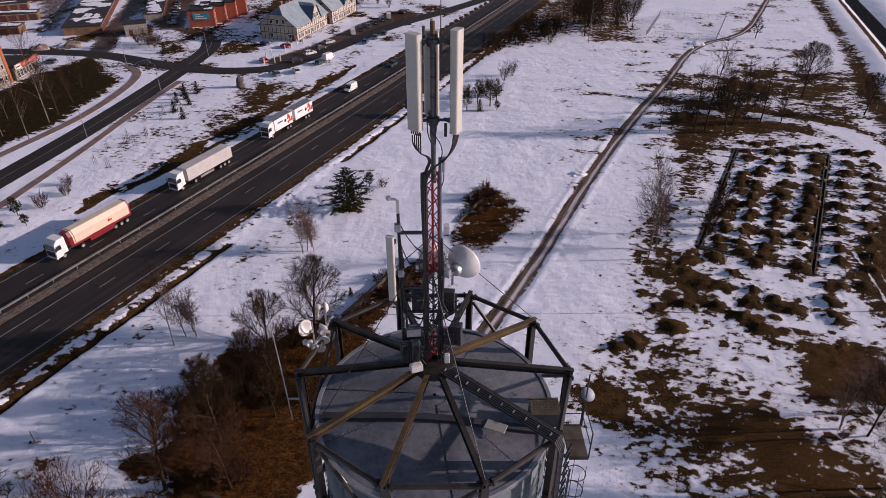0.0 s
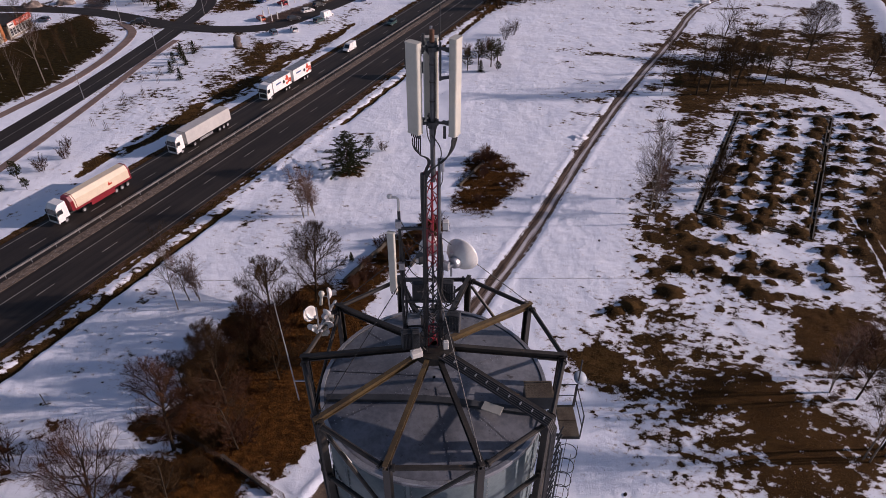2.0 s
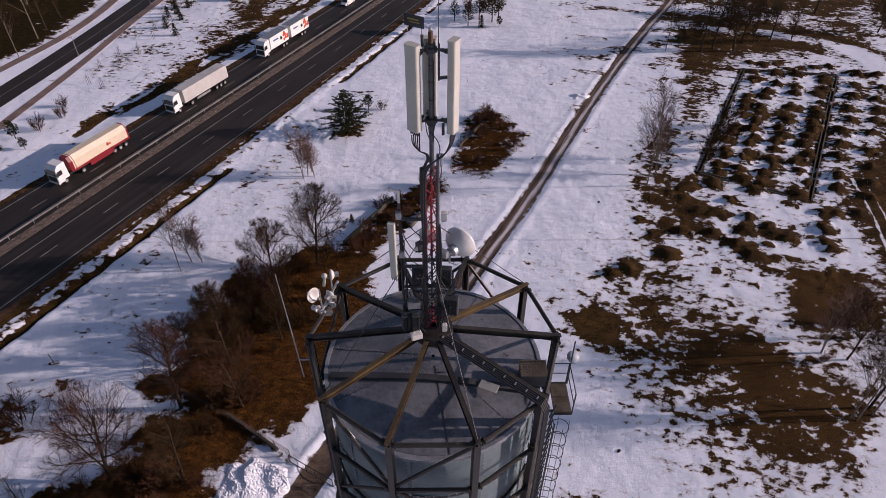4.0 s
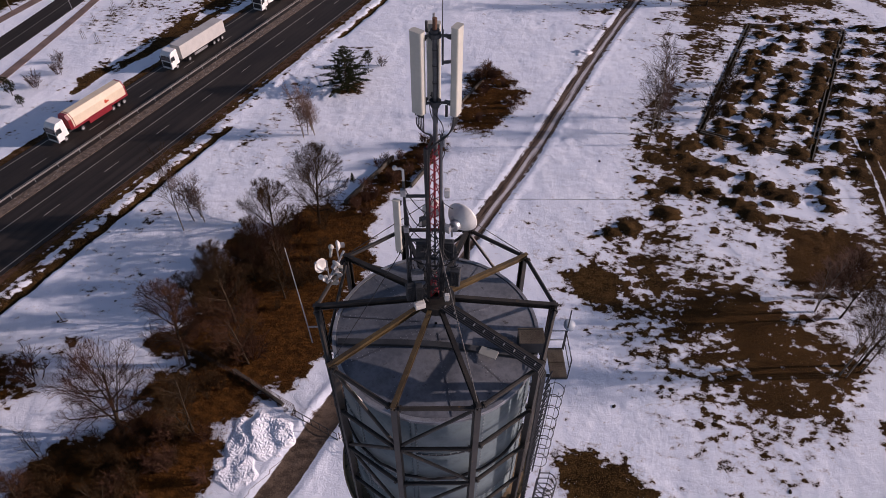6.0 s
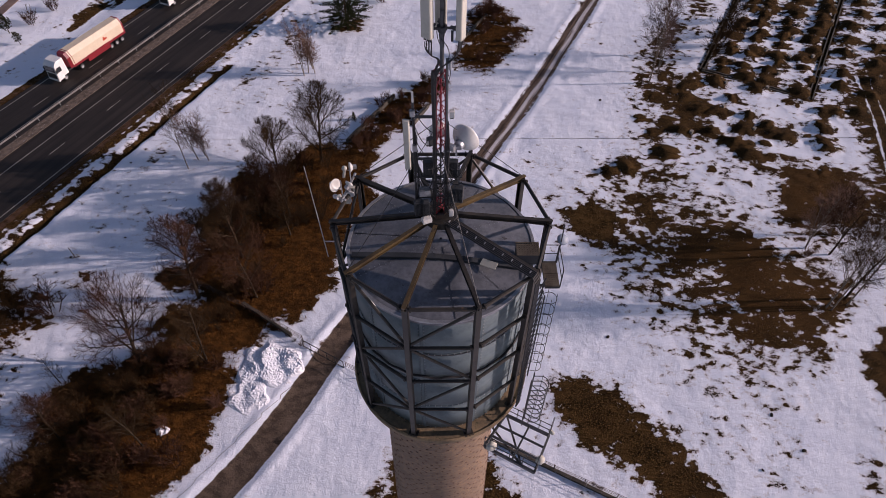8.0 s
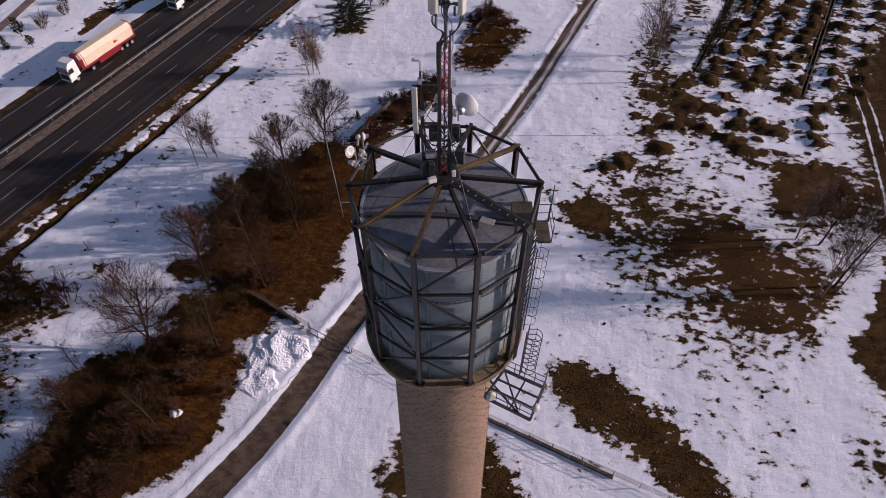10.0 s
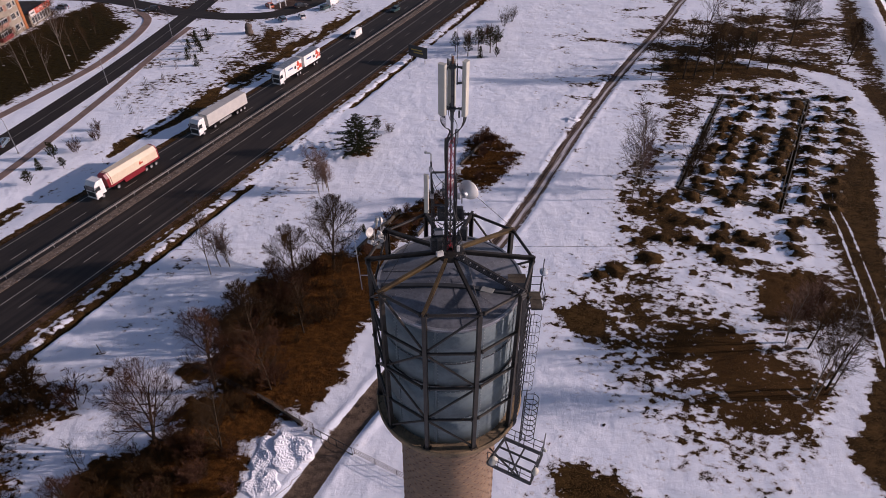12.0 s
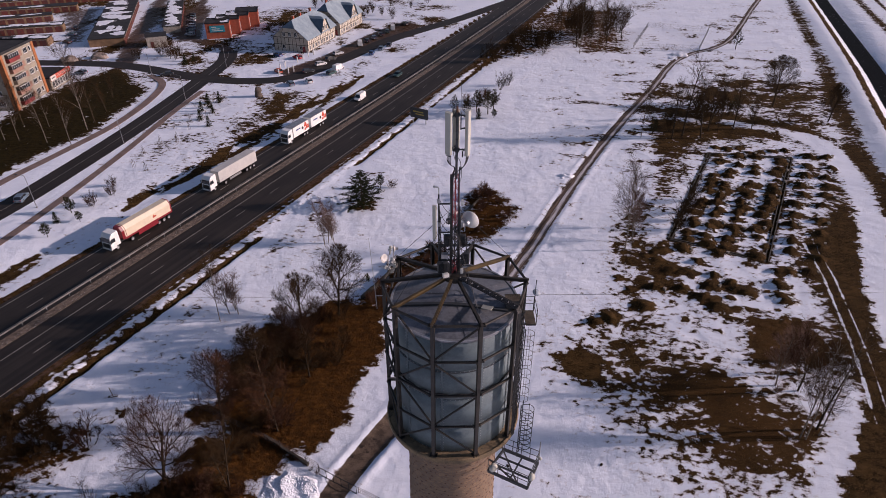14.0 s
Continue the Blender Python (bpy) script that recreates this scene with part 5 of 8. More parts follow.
# large white dish with drum feed, held on its own bracket
dish = part("dish", Geo().lathe([(0.0, -0.34), (0.12, -0.33), (0.28, -0.26), (0.42, -0.12), (0.49, 0.0), (0.50, 0.04), (0.46, 0.08), (0.30, 0.12), (0.0, 0.14)], 40), WHITE, mast, "large white microwave dish with a dome cover", smooth=True)
dish.matrix_basis = Matrix.Translation(mz((0.80, 0.35, 49.85))) @ Euler((radians(86), 0, radians(146))).to_matrix().to_4x4()
part("dish_hub", Geo().lathe([(0.0, -0.48), (0.14, -0.48), (0.16, -0.45), (0.17, -0.30), (0.13, -0.29)], 20), GALV, dish, "round metal hub", smooth=False)
part("dish_bracket", Geo().beam((0, 0, -0.45), (0.1, 0.02, -0.7), 0.1).box((0.1, 0.05, -0.66), (0.2, 0.25, 0.12)), GALV, dish)
part("side_arm", Geo().beam(mz((0.15, 0.0, 49.75)), mz((0.55, 0.12, 49.75)), 0.08).beam(mz((0.5, 0.1, 49.3)), mz((0.5, 0.1, 50.1)), 0.06), GALV, mast)
# second dish behind the mast, mostly hidden
dish2 = part("dish", Geo().lathe([(0.0, -0.22), (0.2, -0.18), (0.34, -0.03), (0.35, 0.02), (0.2, 0.07), (0.0, 0.09)], 32), WHITE, mast, "white dish behind the mast", smooth=True)
dish2.matrix_basis = Matrix.Translation(mz((-0.05, 0.62, 49.95))) @ Euler((radians(-85), 0, radians(10))).to_matrix().to_4x4()
part("flood_box", Geo().box(mz((-0.34, 0.12, 49.9)), (0.2, 0.22, 0.26), rz=0.5), DARKGREY, mast, bevel=0.015)
part("flood_lens", Geo().box(mz((-0.40, 0.0, 49.9)), (0.14, 0.03, 0.2), rz=0.5), GALV, mast)


def radio_unit(c, size, rz, material=DARKGREY, fins=7, name="radio_unit", label="dark finned radio unit"):
    w, d, h = size
    root = part(name, Geo().box((0, 0, 0), size), material, mast, label, bevel=0.015)
    root.matrix_basis = Matrix.Translation(mz(c)) @ Matrix.Rotation(rz, 4, "Z")
    if fins:
        fin = Geo().box((0, -d / 2 - 0.02, 0), (0.012, 0.05, h * 0.9)).mesh("fin")
        fin.materials.append(material)
        for i in range(fins):
            part("fin", fin, None, root).location.x = -w * 0.42 + i * w * 0.84 / (fins - 1)
    part("top_handle", Geo().tube([(-w * 0.3, 0, h / 2), (-w * 0.3, 0, h / 2 + 0.05), (w * 0.3, 0, h / 2 + 0.05), (w * 0.3, 0, h / 2)], 0.012, 5), material, root)
    g = Geo()
    for i in range(4):
        g.tube([(-w * 0.3 + i * w * 0.2, 0, -h / 2), (-w * 0.3 + i * w * 0.2, 0, -h / 2 - 0.07)], 0.014, 5)
    part("plugs", g, CABLE, root)
    return root


radio_unit((-0.42, 0.12, 48.75), (0.36, 0.22, 0.62), 0.05)
radio_unit((0.40, 0.12, 48.75), (0.34, 0.22, 0.66), -0.1)
radio_unit((-0.78, -0.38, 47.35), (0.30, 0.24, 0.62), 0.25)
radio_unit((-0.52, -0.42, 47.4), (0.22, 0.24, 0.6), 0.15)
radio_unit((0.62, -0.1, 47.75), (0.32, 0.26, 0.66), -0.2)
radio_unit((0.40, -0.15, 47.7), (0.16, 0.2, 0.5), -0.2)
radio_unit((-0.56, -0.25, 48.0), (0.38, 0.26, 0.26), 0.1, GALV, 0, "junction_box", "silver metal junction box")
radio_unit((-0.50, -0.62, 46.98), (0.34, 0.22, 0.2), 0.35, WHITE, 0, "junction_box", "white junction box")
radio_unit((0.36, -0.42, 47.12), (0.15, 0.12, 0.28), 0.1, WHITE, 0, "junction_box", "white junction box")
radio_unit((0.34, 0.0, 51.08), (0.16, 0.14, 0.24), 0.0, WHITE, 0, "junction_box", "white junction box")
fr = Geo()
for z in (48.45, 47.55):
    fr.beam(mz((-0.85, 0.0, z)), mz((0.72, 0.0, z)), 0.06)
    fr.beam(mz((-0.75, -0.3, z)), mz((-0.75, 0.3, z)), 0.05)
    fr.beam(mz((0.6, -0.3, z)), mz((0.6, 0.3, z)), 0.05)
fr.beam(mz((-0.75, 0.0, 47.3)), mz((-0.75, 0.0, 49.0)), 0.05).beam(mz((0.6, 0.0, 47.3)), mz((0.6, 0.0, 49.0)), 0.05)
part("equipment_frame", fr, DARKGREY, mast)
for i in range(46):
    a = Vector((rc.uniform(-0.8, 0.7), rc.uniform(-0.45, 0.1), rc.uniform(46.95, 49.4)))
    b = Vector((rc.choice((-0.22, 0.2)), -0.16, a.z + rc.uniform(-0.5, 0.6)))
    part("loop_cable", Geo().tube(sag(mz(a), mz(b), rc.uniform(0.1, 0.4)), 0.017, 5), CABLE, mast)

# guy ropes from the mast to the frame
for k, z in ((6, 50.9), (8, 50.9), (3, 50.9), (0, 49.6)):
    p = ring_point(k, Z_RING + 0.12)
    guy = part("guy_rope", Geo().tube([mz((0, 0, z)), mz(p)], 0.012, 5), CABLE, mast)
    g = Geo()
    for i in range(3, 14):
        q = Vector((0, 0, z)).lerp(p, i / 15 + rc.uniform(-0.01, 0.01))
        g.lathe([(0, -0.03), (0.024, 0), (0, 0.03)], 6, mz(q))
    tagged(part("insulator_row", g, CABLE, guy), kind="stuff")

# cluster of small dishes on the frame's west corner
cl = thing("dish_cluster", "group of small white dish antennas clamped on the frame corner", "antenna", Matrix.Translation((-3.55, 1.55, 46.3)))
part("boom", Geo().tube([(0.2, 1.05, -0.1), (-0.2, -0.5, -0.1)], 0.05, 8).tube([(-0.15, -0.3, -0.3), (-0.15, -0.3, 0.8)], 0.03, 6).tube([(0.1, 0.5, -0.3), (0.1, 0.5, 0.9)], 0.03, 6), GALV, cl)
for c, r, e in (((-0.40, -0.25, 0.52), 0.26, (76, 0, 52)), ((-0.30, -0.35, -0.02), 0.13, (80, 0, 60)), ((0.12, 0.62, 0.62), 0.2, (85, 0, -75)), ((0.1, -0.1, -0.1), 0.18, (100, 0, 10)), ((0.05, 0.2, 0.15), 0.16, (70, 0, 150))):
    d = part("dish", Geo().lathe([(0.0, -0.10), (r * 0.5, -0.075), (r * 0.9, -0.01), (r, 0.03), (r * 0.97, 0.035), (r * 0.6, -0.03), (0.0, -0.07)], 24), WHITE, cl, smooth=True)
    d.matrix_basis = Matrix.Translation(c) @ Euler([radians(q) for q in e]).to_matrix().to_4x4()
    part("feed_arm", Geo().tube([(0, -r * 0.9, -0.02), (0, -r * 0.3, 0.28)], 0.015, 5).box((0, -r * 0.25, 0.28), (0.07, 0.07, 0.1)), GALV, d)
    part("mount", Geo().box((0, 0, -0.16), (0.12, 0.14, 0.14)), GALV, d)
part("horn", Geo().tube([(-0.1, 0.2, 0.5), (-0.02, 0.15, 0.95)], [0.05, 0.05], 8).lathe([(0, 0.08), (0.08, 0.06), (0.1, 0), (0.07, -0.08), (0, -0.1)], 12, (-0.02, 0.15, 1.0)), PANEL_COVER, cl, smooth=True)
for c, s in (((0.0, -0.2, -0.35), (0.2, 0.16, 0.22)), ((0.15, 0.3, -0.2), (0.16, 0.14, 0.2))):
    part("small_box", Geo().box(c, s), PANEL_COVER, cl, bevel=0.01)
whip = thing("whip_antenna", "long thin white whip antenna fixed to the frame", "antenna", Matrix.Translation((-4.35, -0.15, 44.4)))
part("mount", Geo().tube([(0, 0, 0), (-0.08, 0.04, 2.0)], 0.022, 6).beam((-0.03, 0, 0.9), (0.35, 0, 0.9), 0.04), GALV, whip)
part("rod", Geo().tube([(-0.08, 0.04, 2.0), (-0.2, 0.1, 4.6)], [0.018, 0.009], 6), WHITE, whip)


# ---- trees and bushes ----
BARK = surface("grey_brown_bark", (0.060, 0.043, 0.027), (0.022, 0.016, 0.011), 0.9, coarse=1.5, fine=12, bump=0.5, bump_d=0.02, spec=0.1)
TWIG = surface("brown_twigs", (0.050, 0.028, 0.0115), (0.024, 0.014, 0.0065), 0.9, coarse=0.4, fine=4, bump=0, spec=0.08)
TWIG_RED = surface("reddish_twigs", (0.066, 0.031, 0.017), (0.031, 0.015, 0.009), 0.9, coarse=0.4, fine=4, bump=0, spec=0.08)
TWIG_PALE = surface("pale_birch_twigs", (0.19, 0.115, 0.085), (0.10, 0.06, 0.046), 0.9, coarse=0.4, fine=4, bump=0, spec=0.08)
BIRCH_BARK = surface("birch_bark", (0.23, 0.195, 0.155), (0.085, 0.07, 0.056), 0.8, coarse=2.5, fine=9, bump=0.2, wear=(0.05, 0.045, 0.04), wear_at=0.6)
TWIG_BRUSH = surface("brush_twigs", (0.115, 0.058, 0.036), (0.055, 0.028, 0.018), 0.9, coarse=0.4, fine=4, bump=0, spec=0.08)
NEEDLE = surface("spruce_needles", (0.026, 0.030, 0.011), (0.010, 0.013, 0.005), 0.8, coarse=0.8, fine=6, bump=0, spec=0.08)
PINE = surface("pine_needles", (0.034, 0.035, 0.012), (0.014, 0.016, 0.006), 0.8, coarse=0.8, fine=6, bump=0, spec=0.08)


def grow(wood, twigs, rng, p, d, length, r, level, spec):
    """One branch and, from it, its side branches down to fine twigs."""
    if level >= spec["depth"]:
        # the finest twigs: slender three-sided spikes
        v = (d + Vector((rng.gauss(0, 1), rng.gauss(0, 1), rng.gauss(0, 1))) * spec["wobble"] + Vector((0, 0, spec["lift"]))).normalized()
        x = v.orthogonal().normalized()
        y = v.cross(x)
        w = spec["tip"] * 1.25
        twigs.add([p + x * w, p - x * w * 0.5 + y * w * 0.87, p - x * w * 0.5 - y * w * 0.87, p + v * length], [(0, 1, 3), (1, 2, 3), (2, 0, 3)])
        return
    n = 5 if level == 0 else 3
    pts, rs, q, v = [p.copy()], [r], p.copy(), d.copy()
    for i in range(n):
        v = (v + Vector((rng.gauss(0, 1), rng.gauss(0, 1), rng.gauss(0, 1))) * spec["wobble"] * (0.4 if level == 0 else 1)
             + Vector((0, 0, spec["lift"] if level else 0.05))).normalized()
        q = q + v * (length / n)
        pts.append(q.copy())
        rs.append(max(r * (1 - (i + 1) / n * (0.75 if level == 0 else 0.7)), spec["tip"]))
    (wood if level < 2 else twigs).tube(pts, rs, 6 if level == 0 else 4 if level == 1 else 3, cap=False)
    k = spec["kids"][level]
    for i in range(k):
        t = spec["from"][level] + (1 - spec["from"][level]) * (i + rng.random() * 0.8) / k
        j = min(int(t * n), n - 1)
        f = t * n - j
        s = pts[j].lerp(pts[j + 1], f)
        ax = (pts[j + 1] - pts[j]).normalized()
        side = ax.orthogonal().normalized()
        side.rotate(Matrix.Rotation(rng.random() * 6.283 + i * 2.4, 3, ax))
        ang = radians(rng.uniform(*spec["angle"][level]))
        nd = (ax * math.cos(ang) + side * math.sin(ang)).normalized()
        ln = length * rng.uniform(*spec["ratio"][level]) * (1.1 - 0.55 * t if level == 0 else 1.0)
        grow(wood, twigs, rng, s, nd, ln, max(rs[j] * spec["thin"], spec["tip"]), level + 1, spec)


ROUND = dict(wobble=0.10, lift=0.07, tip=0.0125, depth=4, thin=0.55, kids=[14, 7, 6, 8], **{"from": [0.28, 0.25, 0.25, 0.2]},
             angle=[(30, 60), (25, 55), (25, 55), (20, 50)], ratio=[(0.45, 0.65), (0.4, 0.6), (0.4, 0.6), (0.35, 0.6)])
SLIM = dict(wobble=0.08, lift=0.06, tip=0.011, depth=3, thin=0.45, kids=[20, 7, 9], **{"from": [0.22, 0.2, 0.2]},
            angle=[(25, 50), (25, 50), (20, 50)], ratio=[(0.22, 0.36), (0.35, 0.55), (0.4, 0.6)])
BIRCHY = dict(wobble=0.07, lift=0.02, tip=0.010, depth=3, thin=0.38, kids=[22, 8, 8], **{"from": [0.25, 0.2, 0.2]},
              angle=[(25, 45), (20, 50), (20, 55)], ratio=[(0.22, 0.38), (0.4, 0.6), (0.4, 0.6)])


def bare_tree(name, label, seed, height, radius, spec, bark, twig, stems=1, spread_a=0.0, group="bare trees"):
    rng = random.Random(seed)
    root = thing(name, label, "tree", group=group)
    twigs = Geo()
    for s in range(stems):
        wood = Geo()
        a = rng.random() * 6.283
        d = Vector((math.cos(a) * spread_a, math.sin(a) * spread_a, 1)).normalized()
        h = height * (1 if s == 0 else rng.uniform(0.65, 0.95))
        grow(wood, twigs, rng, Vector((math.cos(a), math.sin(a), 0)) * (0.25 * spread_a * stems * 0.4) + Vector((0, 0, -0.15)), d, h, radius * (1 if s == 0 else 0.75), 0, spec)
        part("trunk", wood, bark, root, smooth=True)
    part("crown", twigs, twig, root, "bare crown of fine twigs")
    return root


def crown_tree(name, label, seed, height, width, bark, twig, limbs=16, fork=0.16, lean=0.0, spikes=8, group="bare trees"):
    """A broad bare tree: a short trunk, ascending limbs that fork again and again, and fine twigs that fill a rounded crown."""
    rng = random.Random(seed)
    root = thing(name, label, "tree", group=group)
    wood, twigs = Geo(), Geo()
    mid_z, rz, rx = height * 0.57, height * 0.45, width / 2
    bulge = [rng.uniform(0.8, 1.12) for _ in range(9)]

    def room(p, d):
        """How far a branch may reach from p along d before it leaves the crown."""
        a = min(max(math.atan2(d.y, d.x) / 6.2832 + 0.5, 0), 1) * 7.99
        k = bulge[int(a)] * (1 - a % 1) + bulge[int(a) + 1] * (a % 1)
        o = Vector((p.x / (rx * k), p.y / (rx * k), (p.z - mid_z) / rz))
        v = Vector((d.x / (rx * k), d.y / (rx * k), d.z / rz))
        aa, bb, cc = v.dot(v), o.dot(v), o.dot(o) - 1
        disc = bb * bb - aa * cc
        return max(0.25, (-bb + math.sqrt(disc)) / aa) if disc > 0 else 0.25

    def stretch(geo, p, d, length, r, n, bend, lift, sides):
        pts, rs, q, v = [p.copy()], [r], p.copy(), d.copy()
        for i in range(n):
            v = (v + Vector((rng.gauss(0, bend), rng.gauss(0, bend), rng.gauss(0, bend) + lift))).normalized()
            q = q + v * (length / n)
            pts.append(q.copy())
            rs.append(max(r * (1 - 0.75 * (i + 1) / n), 0.011))
        geo.tube(pts, rs, sides, cap=False)
        return pts, rs

    def side_way(ax, turn, lo, hi):
        side = ax.orthogonal().normalized()
        side.rotate(Matrix.Rotation(turn, 3, ax))
        g = radians(rng.uniform(lo, hi))
        return (ax * math.cos(g) + side * math.sin(g)).normalized()

    def fork_out(pts, rs, length, level, count):
        n = len(pts) - 1
        for i in range(count):
            t = 0.18 + 0.80 * (i + rng.random()) / count
            j = min(int(t * n), n - 1)
            p = pts[j].lerp(pts[j + 1], t * n - j)
            d = side_way((pts[j + 1] - pts[j]).normalized(), i * 2.4 + rng.random() * 1.5, 24, 52)
            d = (d + Vector((0, 0, 0.12))).normalized()
            ln = min(room(p, d) * rng.uniform(0.8, 1.0), length * rng.uniform(0.36, 0.62))
            if level == 3:
                x = d.orthogonal().normalized()
                y = d.cross(x)
                twigs.add([p + x * 0.009, p - x * 0.005 + y * 0.008, p - x * 0.005 - y * 0.008, p + d * max(ln * 1.15, 0.45)], [(0, 1, 3), (1, 2, 3), (2, 0, 3)])
                continue
            q, s = stretch(wood if level == 1 else twigs, p, d, ln, max(rs[j] * 0.55, 0.013), 3, 0.11, 0.05, 4 if level == 1 else 3)
            fork_out(q, s, ln, level + 1, (8, spikes)[level - 1])

    r0 = 0.017 * height
    lead, lr = stretch(wood, Vector((0, 0, -0.15)), Vector((lean, 0, 1)).normalized(), height * 0.93, r0, 7, 0.05, 0.06, 7)
    for i in range(limbs):
        t = fork + (0.86 - fork) * (i + rng.random() * 0.7) / limbs
        j = min(int(t * 7), 6)
        p = lead[j].lerp(lead[j + 1], t * 7 - j)
        d = side_way((lead[j + 1] - lead[j]).normalized(), i * 2.4 + rng.uniform(-0.5, 0.5), 56 - 34 * t, 70 - 34 * t)
        ln = room(p, d) * rng.uniform(0.86, 1.0)
        q, s = stretch(wood, p, d, ln, max(lr[j] * 0.52, 0.03), 5, 0.07, 0.07, 5)
        fork_out(q, s, ln, 1, 10)
    fork_out(lead[4:], lr[4:], height * 0.4, 1, 6)
    part("trunk", wood, bark, root, smooth=True)
    part("crown", twigs, twig, root, "bare crown of fine twigs")
    return root


def bush(name, label, seed, height, stems, twig, group="bushes", leans=(0.1, 0.75)):
    rng = random.Random(seed)
    root = thing(name, label, "bush", group=group)
    g = Geo()
    spec = dict(wobble=0.13, lift=0.05, tip=0.0095, depth=2, thin=0.55, kids=[8, 9], **{"from": [0.2, 0.15]}, angle=[(20, 50), (20, 55)], ratio=[(0.35, 0.6), (0.35, 0.6)])
    for s in range(stems):
        a, lean = rng.random() * 6.283, rng.uniform(*leans)
        d = Vector((math.cos(a) * lean, math.sin(a) * lean, 1)).normalized()
        grow(g, g, rng, Vector((math.cos(a), math.sin(a), 0)) * rng.uniform(0, 0.5) + Vector((0, 0, -0.1)), d, height * rng.uniform(0.6, 1.0), 0.03, 0, spec)
    part("brush", g, twig, root, "tangle of bare stems")
    return root


def conifer(name, label, seed, height, width, whorls, needle, pine=False, ragged=False):
    """A trunk with drooping whorls of boughs, each bough a fan of small needle sprays."""
    rng = random.Random(seed)
    root = thing(name, label, "tree", group="conifers")
    wood, leaf = Geo(), Geo()
    wood.tube([(0, 0, -0.1), (0.02, 0, height * 0.5), (0, 0, height)], [0.02 * height + 0.02, 0.012 * height + 0.01, 0.01], 6, cap=False)
    for w in range(whorls):
        t = w / (whorls - 1)
        z = height * ((0.28 if pine else 0.06) + (0.70 if pine else 0.92) * t)
        reach = width * ((1 - t) ** 0.8 * 0.95 + 0.06) * rng.uniform(0.8, 1.15)
        if pine:
            reach = width * (0.55 + 0.45 * math.sin(math.pi * min(1, t * 1.1 + 0.1))) * rng.uniform(0.7, 1.1) * (1 - 0.5 * t)
        if ragged:
            reach *= rng.choice((0.62, 0.85, 1.0, 1.18)) * (0.8 + 0.35 * t)
        boughs = 7 if not pine else 5
        for b in range(boughs):
            a = 6.283 * b / boughs + rng.uniform(-0.3, 0.3) + w
            ln = reach * rng.uniform(0.7, 1.1)
            tip = Vector((math.cos(a) * ln, math.sin(a) * ln, z + ln * (rng.uniform(-0.12, 0.22) if ragged else rng.uniform(-0.35, -0.05) if not pine else rng.uniform(0.1, 0.35))))
            st = Vector((0, 0, z))
            wood.tube([st, tip], [0.025 + 0.004 * ln, 0.008], 3, cap=False)
            n = max(4, int(ln / (0.07 if ragged else 0.13)))
            for i in range(n):
                f = (0.2 if not pine else 0.45) + (0.8 if not pine else 0.55) * i / max(1, n - 1)
                c = st.lerp(tip, f) + Vector((rng.gauss(0, 0.05), rng.gauss(0, 0.05), rng.gauss(0, 0.04))) * (1 + ln * 0.3)
                for k in range(3):
                    da = a + rng.uniform(-1.3, 1.3)
                    s = rng.uniform(0.14, 0.30) * (0.6 + 0.18 * height ** 0.5) * (1.15 if pine else 1)
                    e = Vector((math.cos(da), math.sin(da), rng.uniform(-0.5, 0.25 if not pine else 0.9))).normalized() * s
                    sd = e.cross(Vector((rng.gauss(0, 0.3), rng.gauss(0, 0.3), 1))).normalized() * s * 0.30
                    dn = Vector((0, 0, -s * 0.14))
                    leaf.add([c - e * 0.2, c + e * 0.4 + sd + dn, c + e, c + e * 0.4 - sd + dn], [(0, 1, 2), (0, 2, 3)])
    part("trunk", wood, BARK, root)
    part("crown", leaf, needle, root, "dense green needles")
    return root


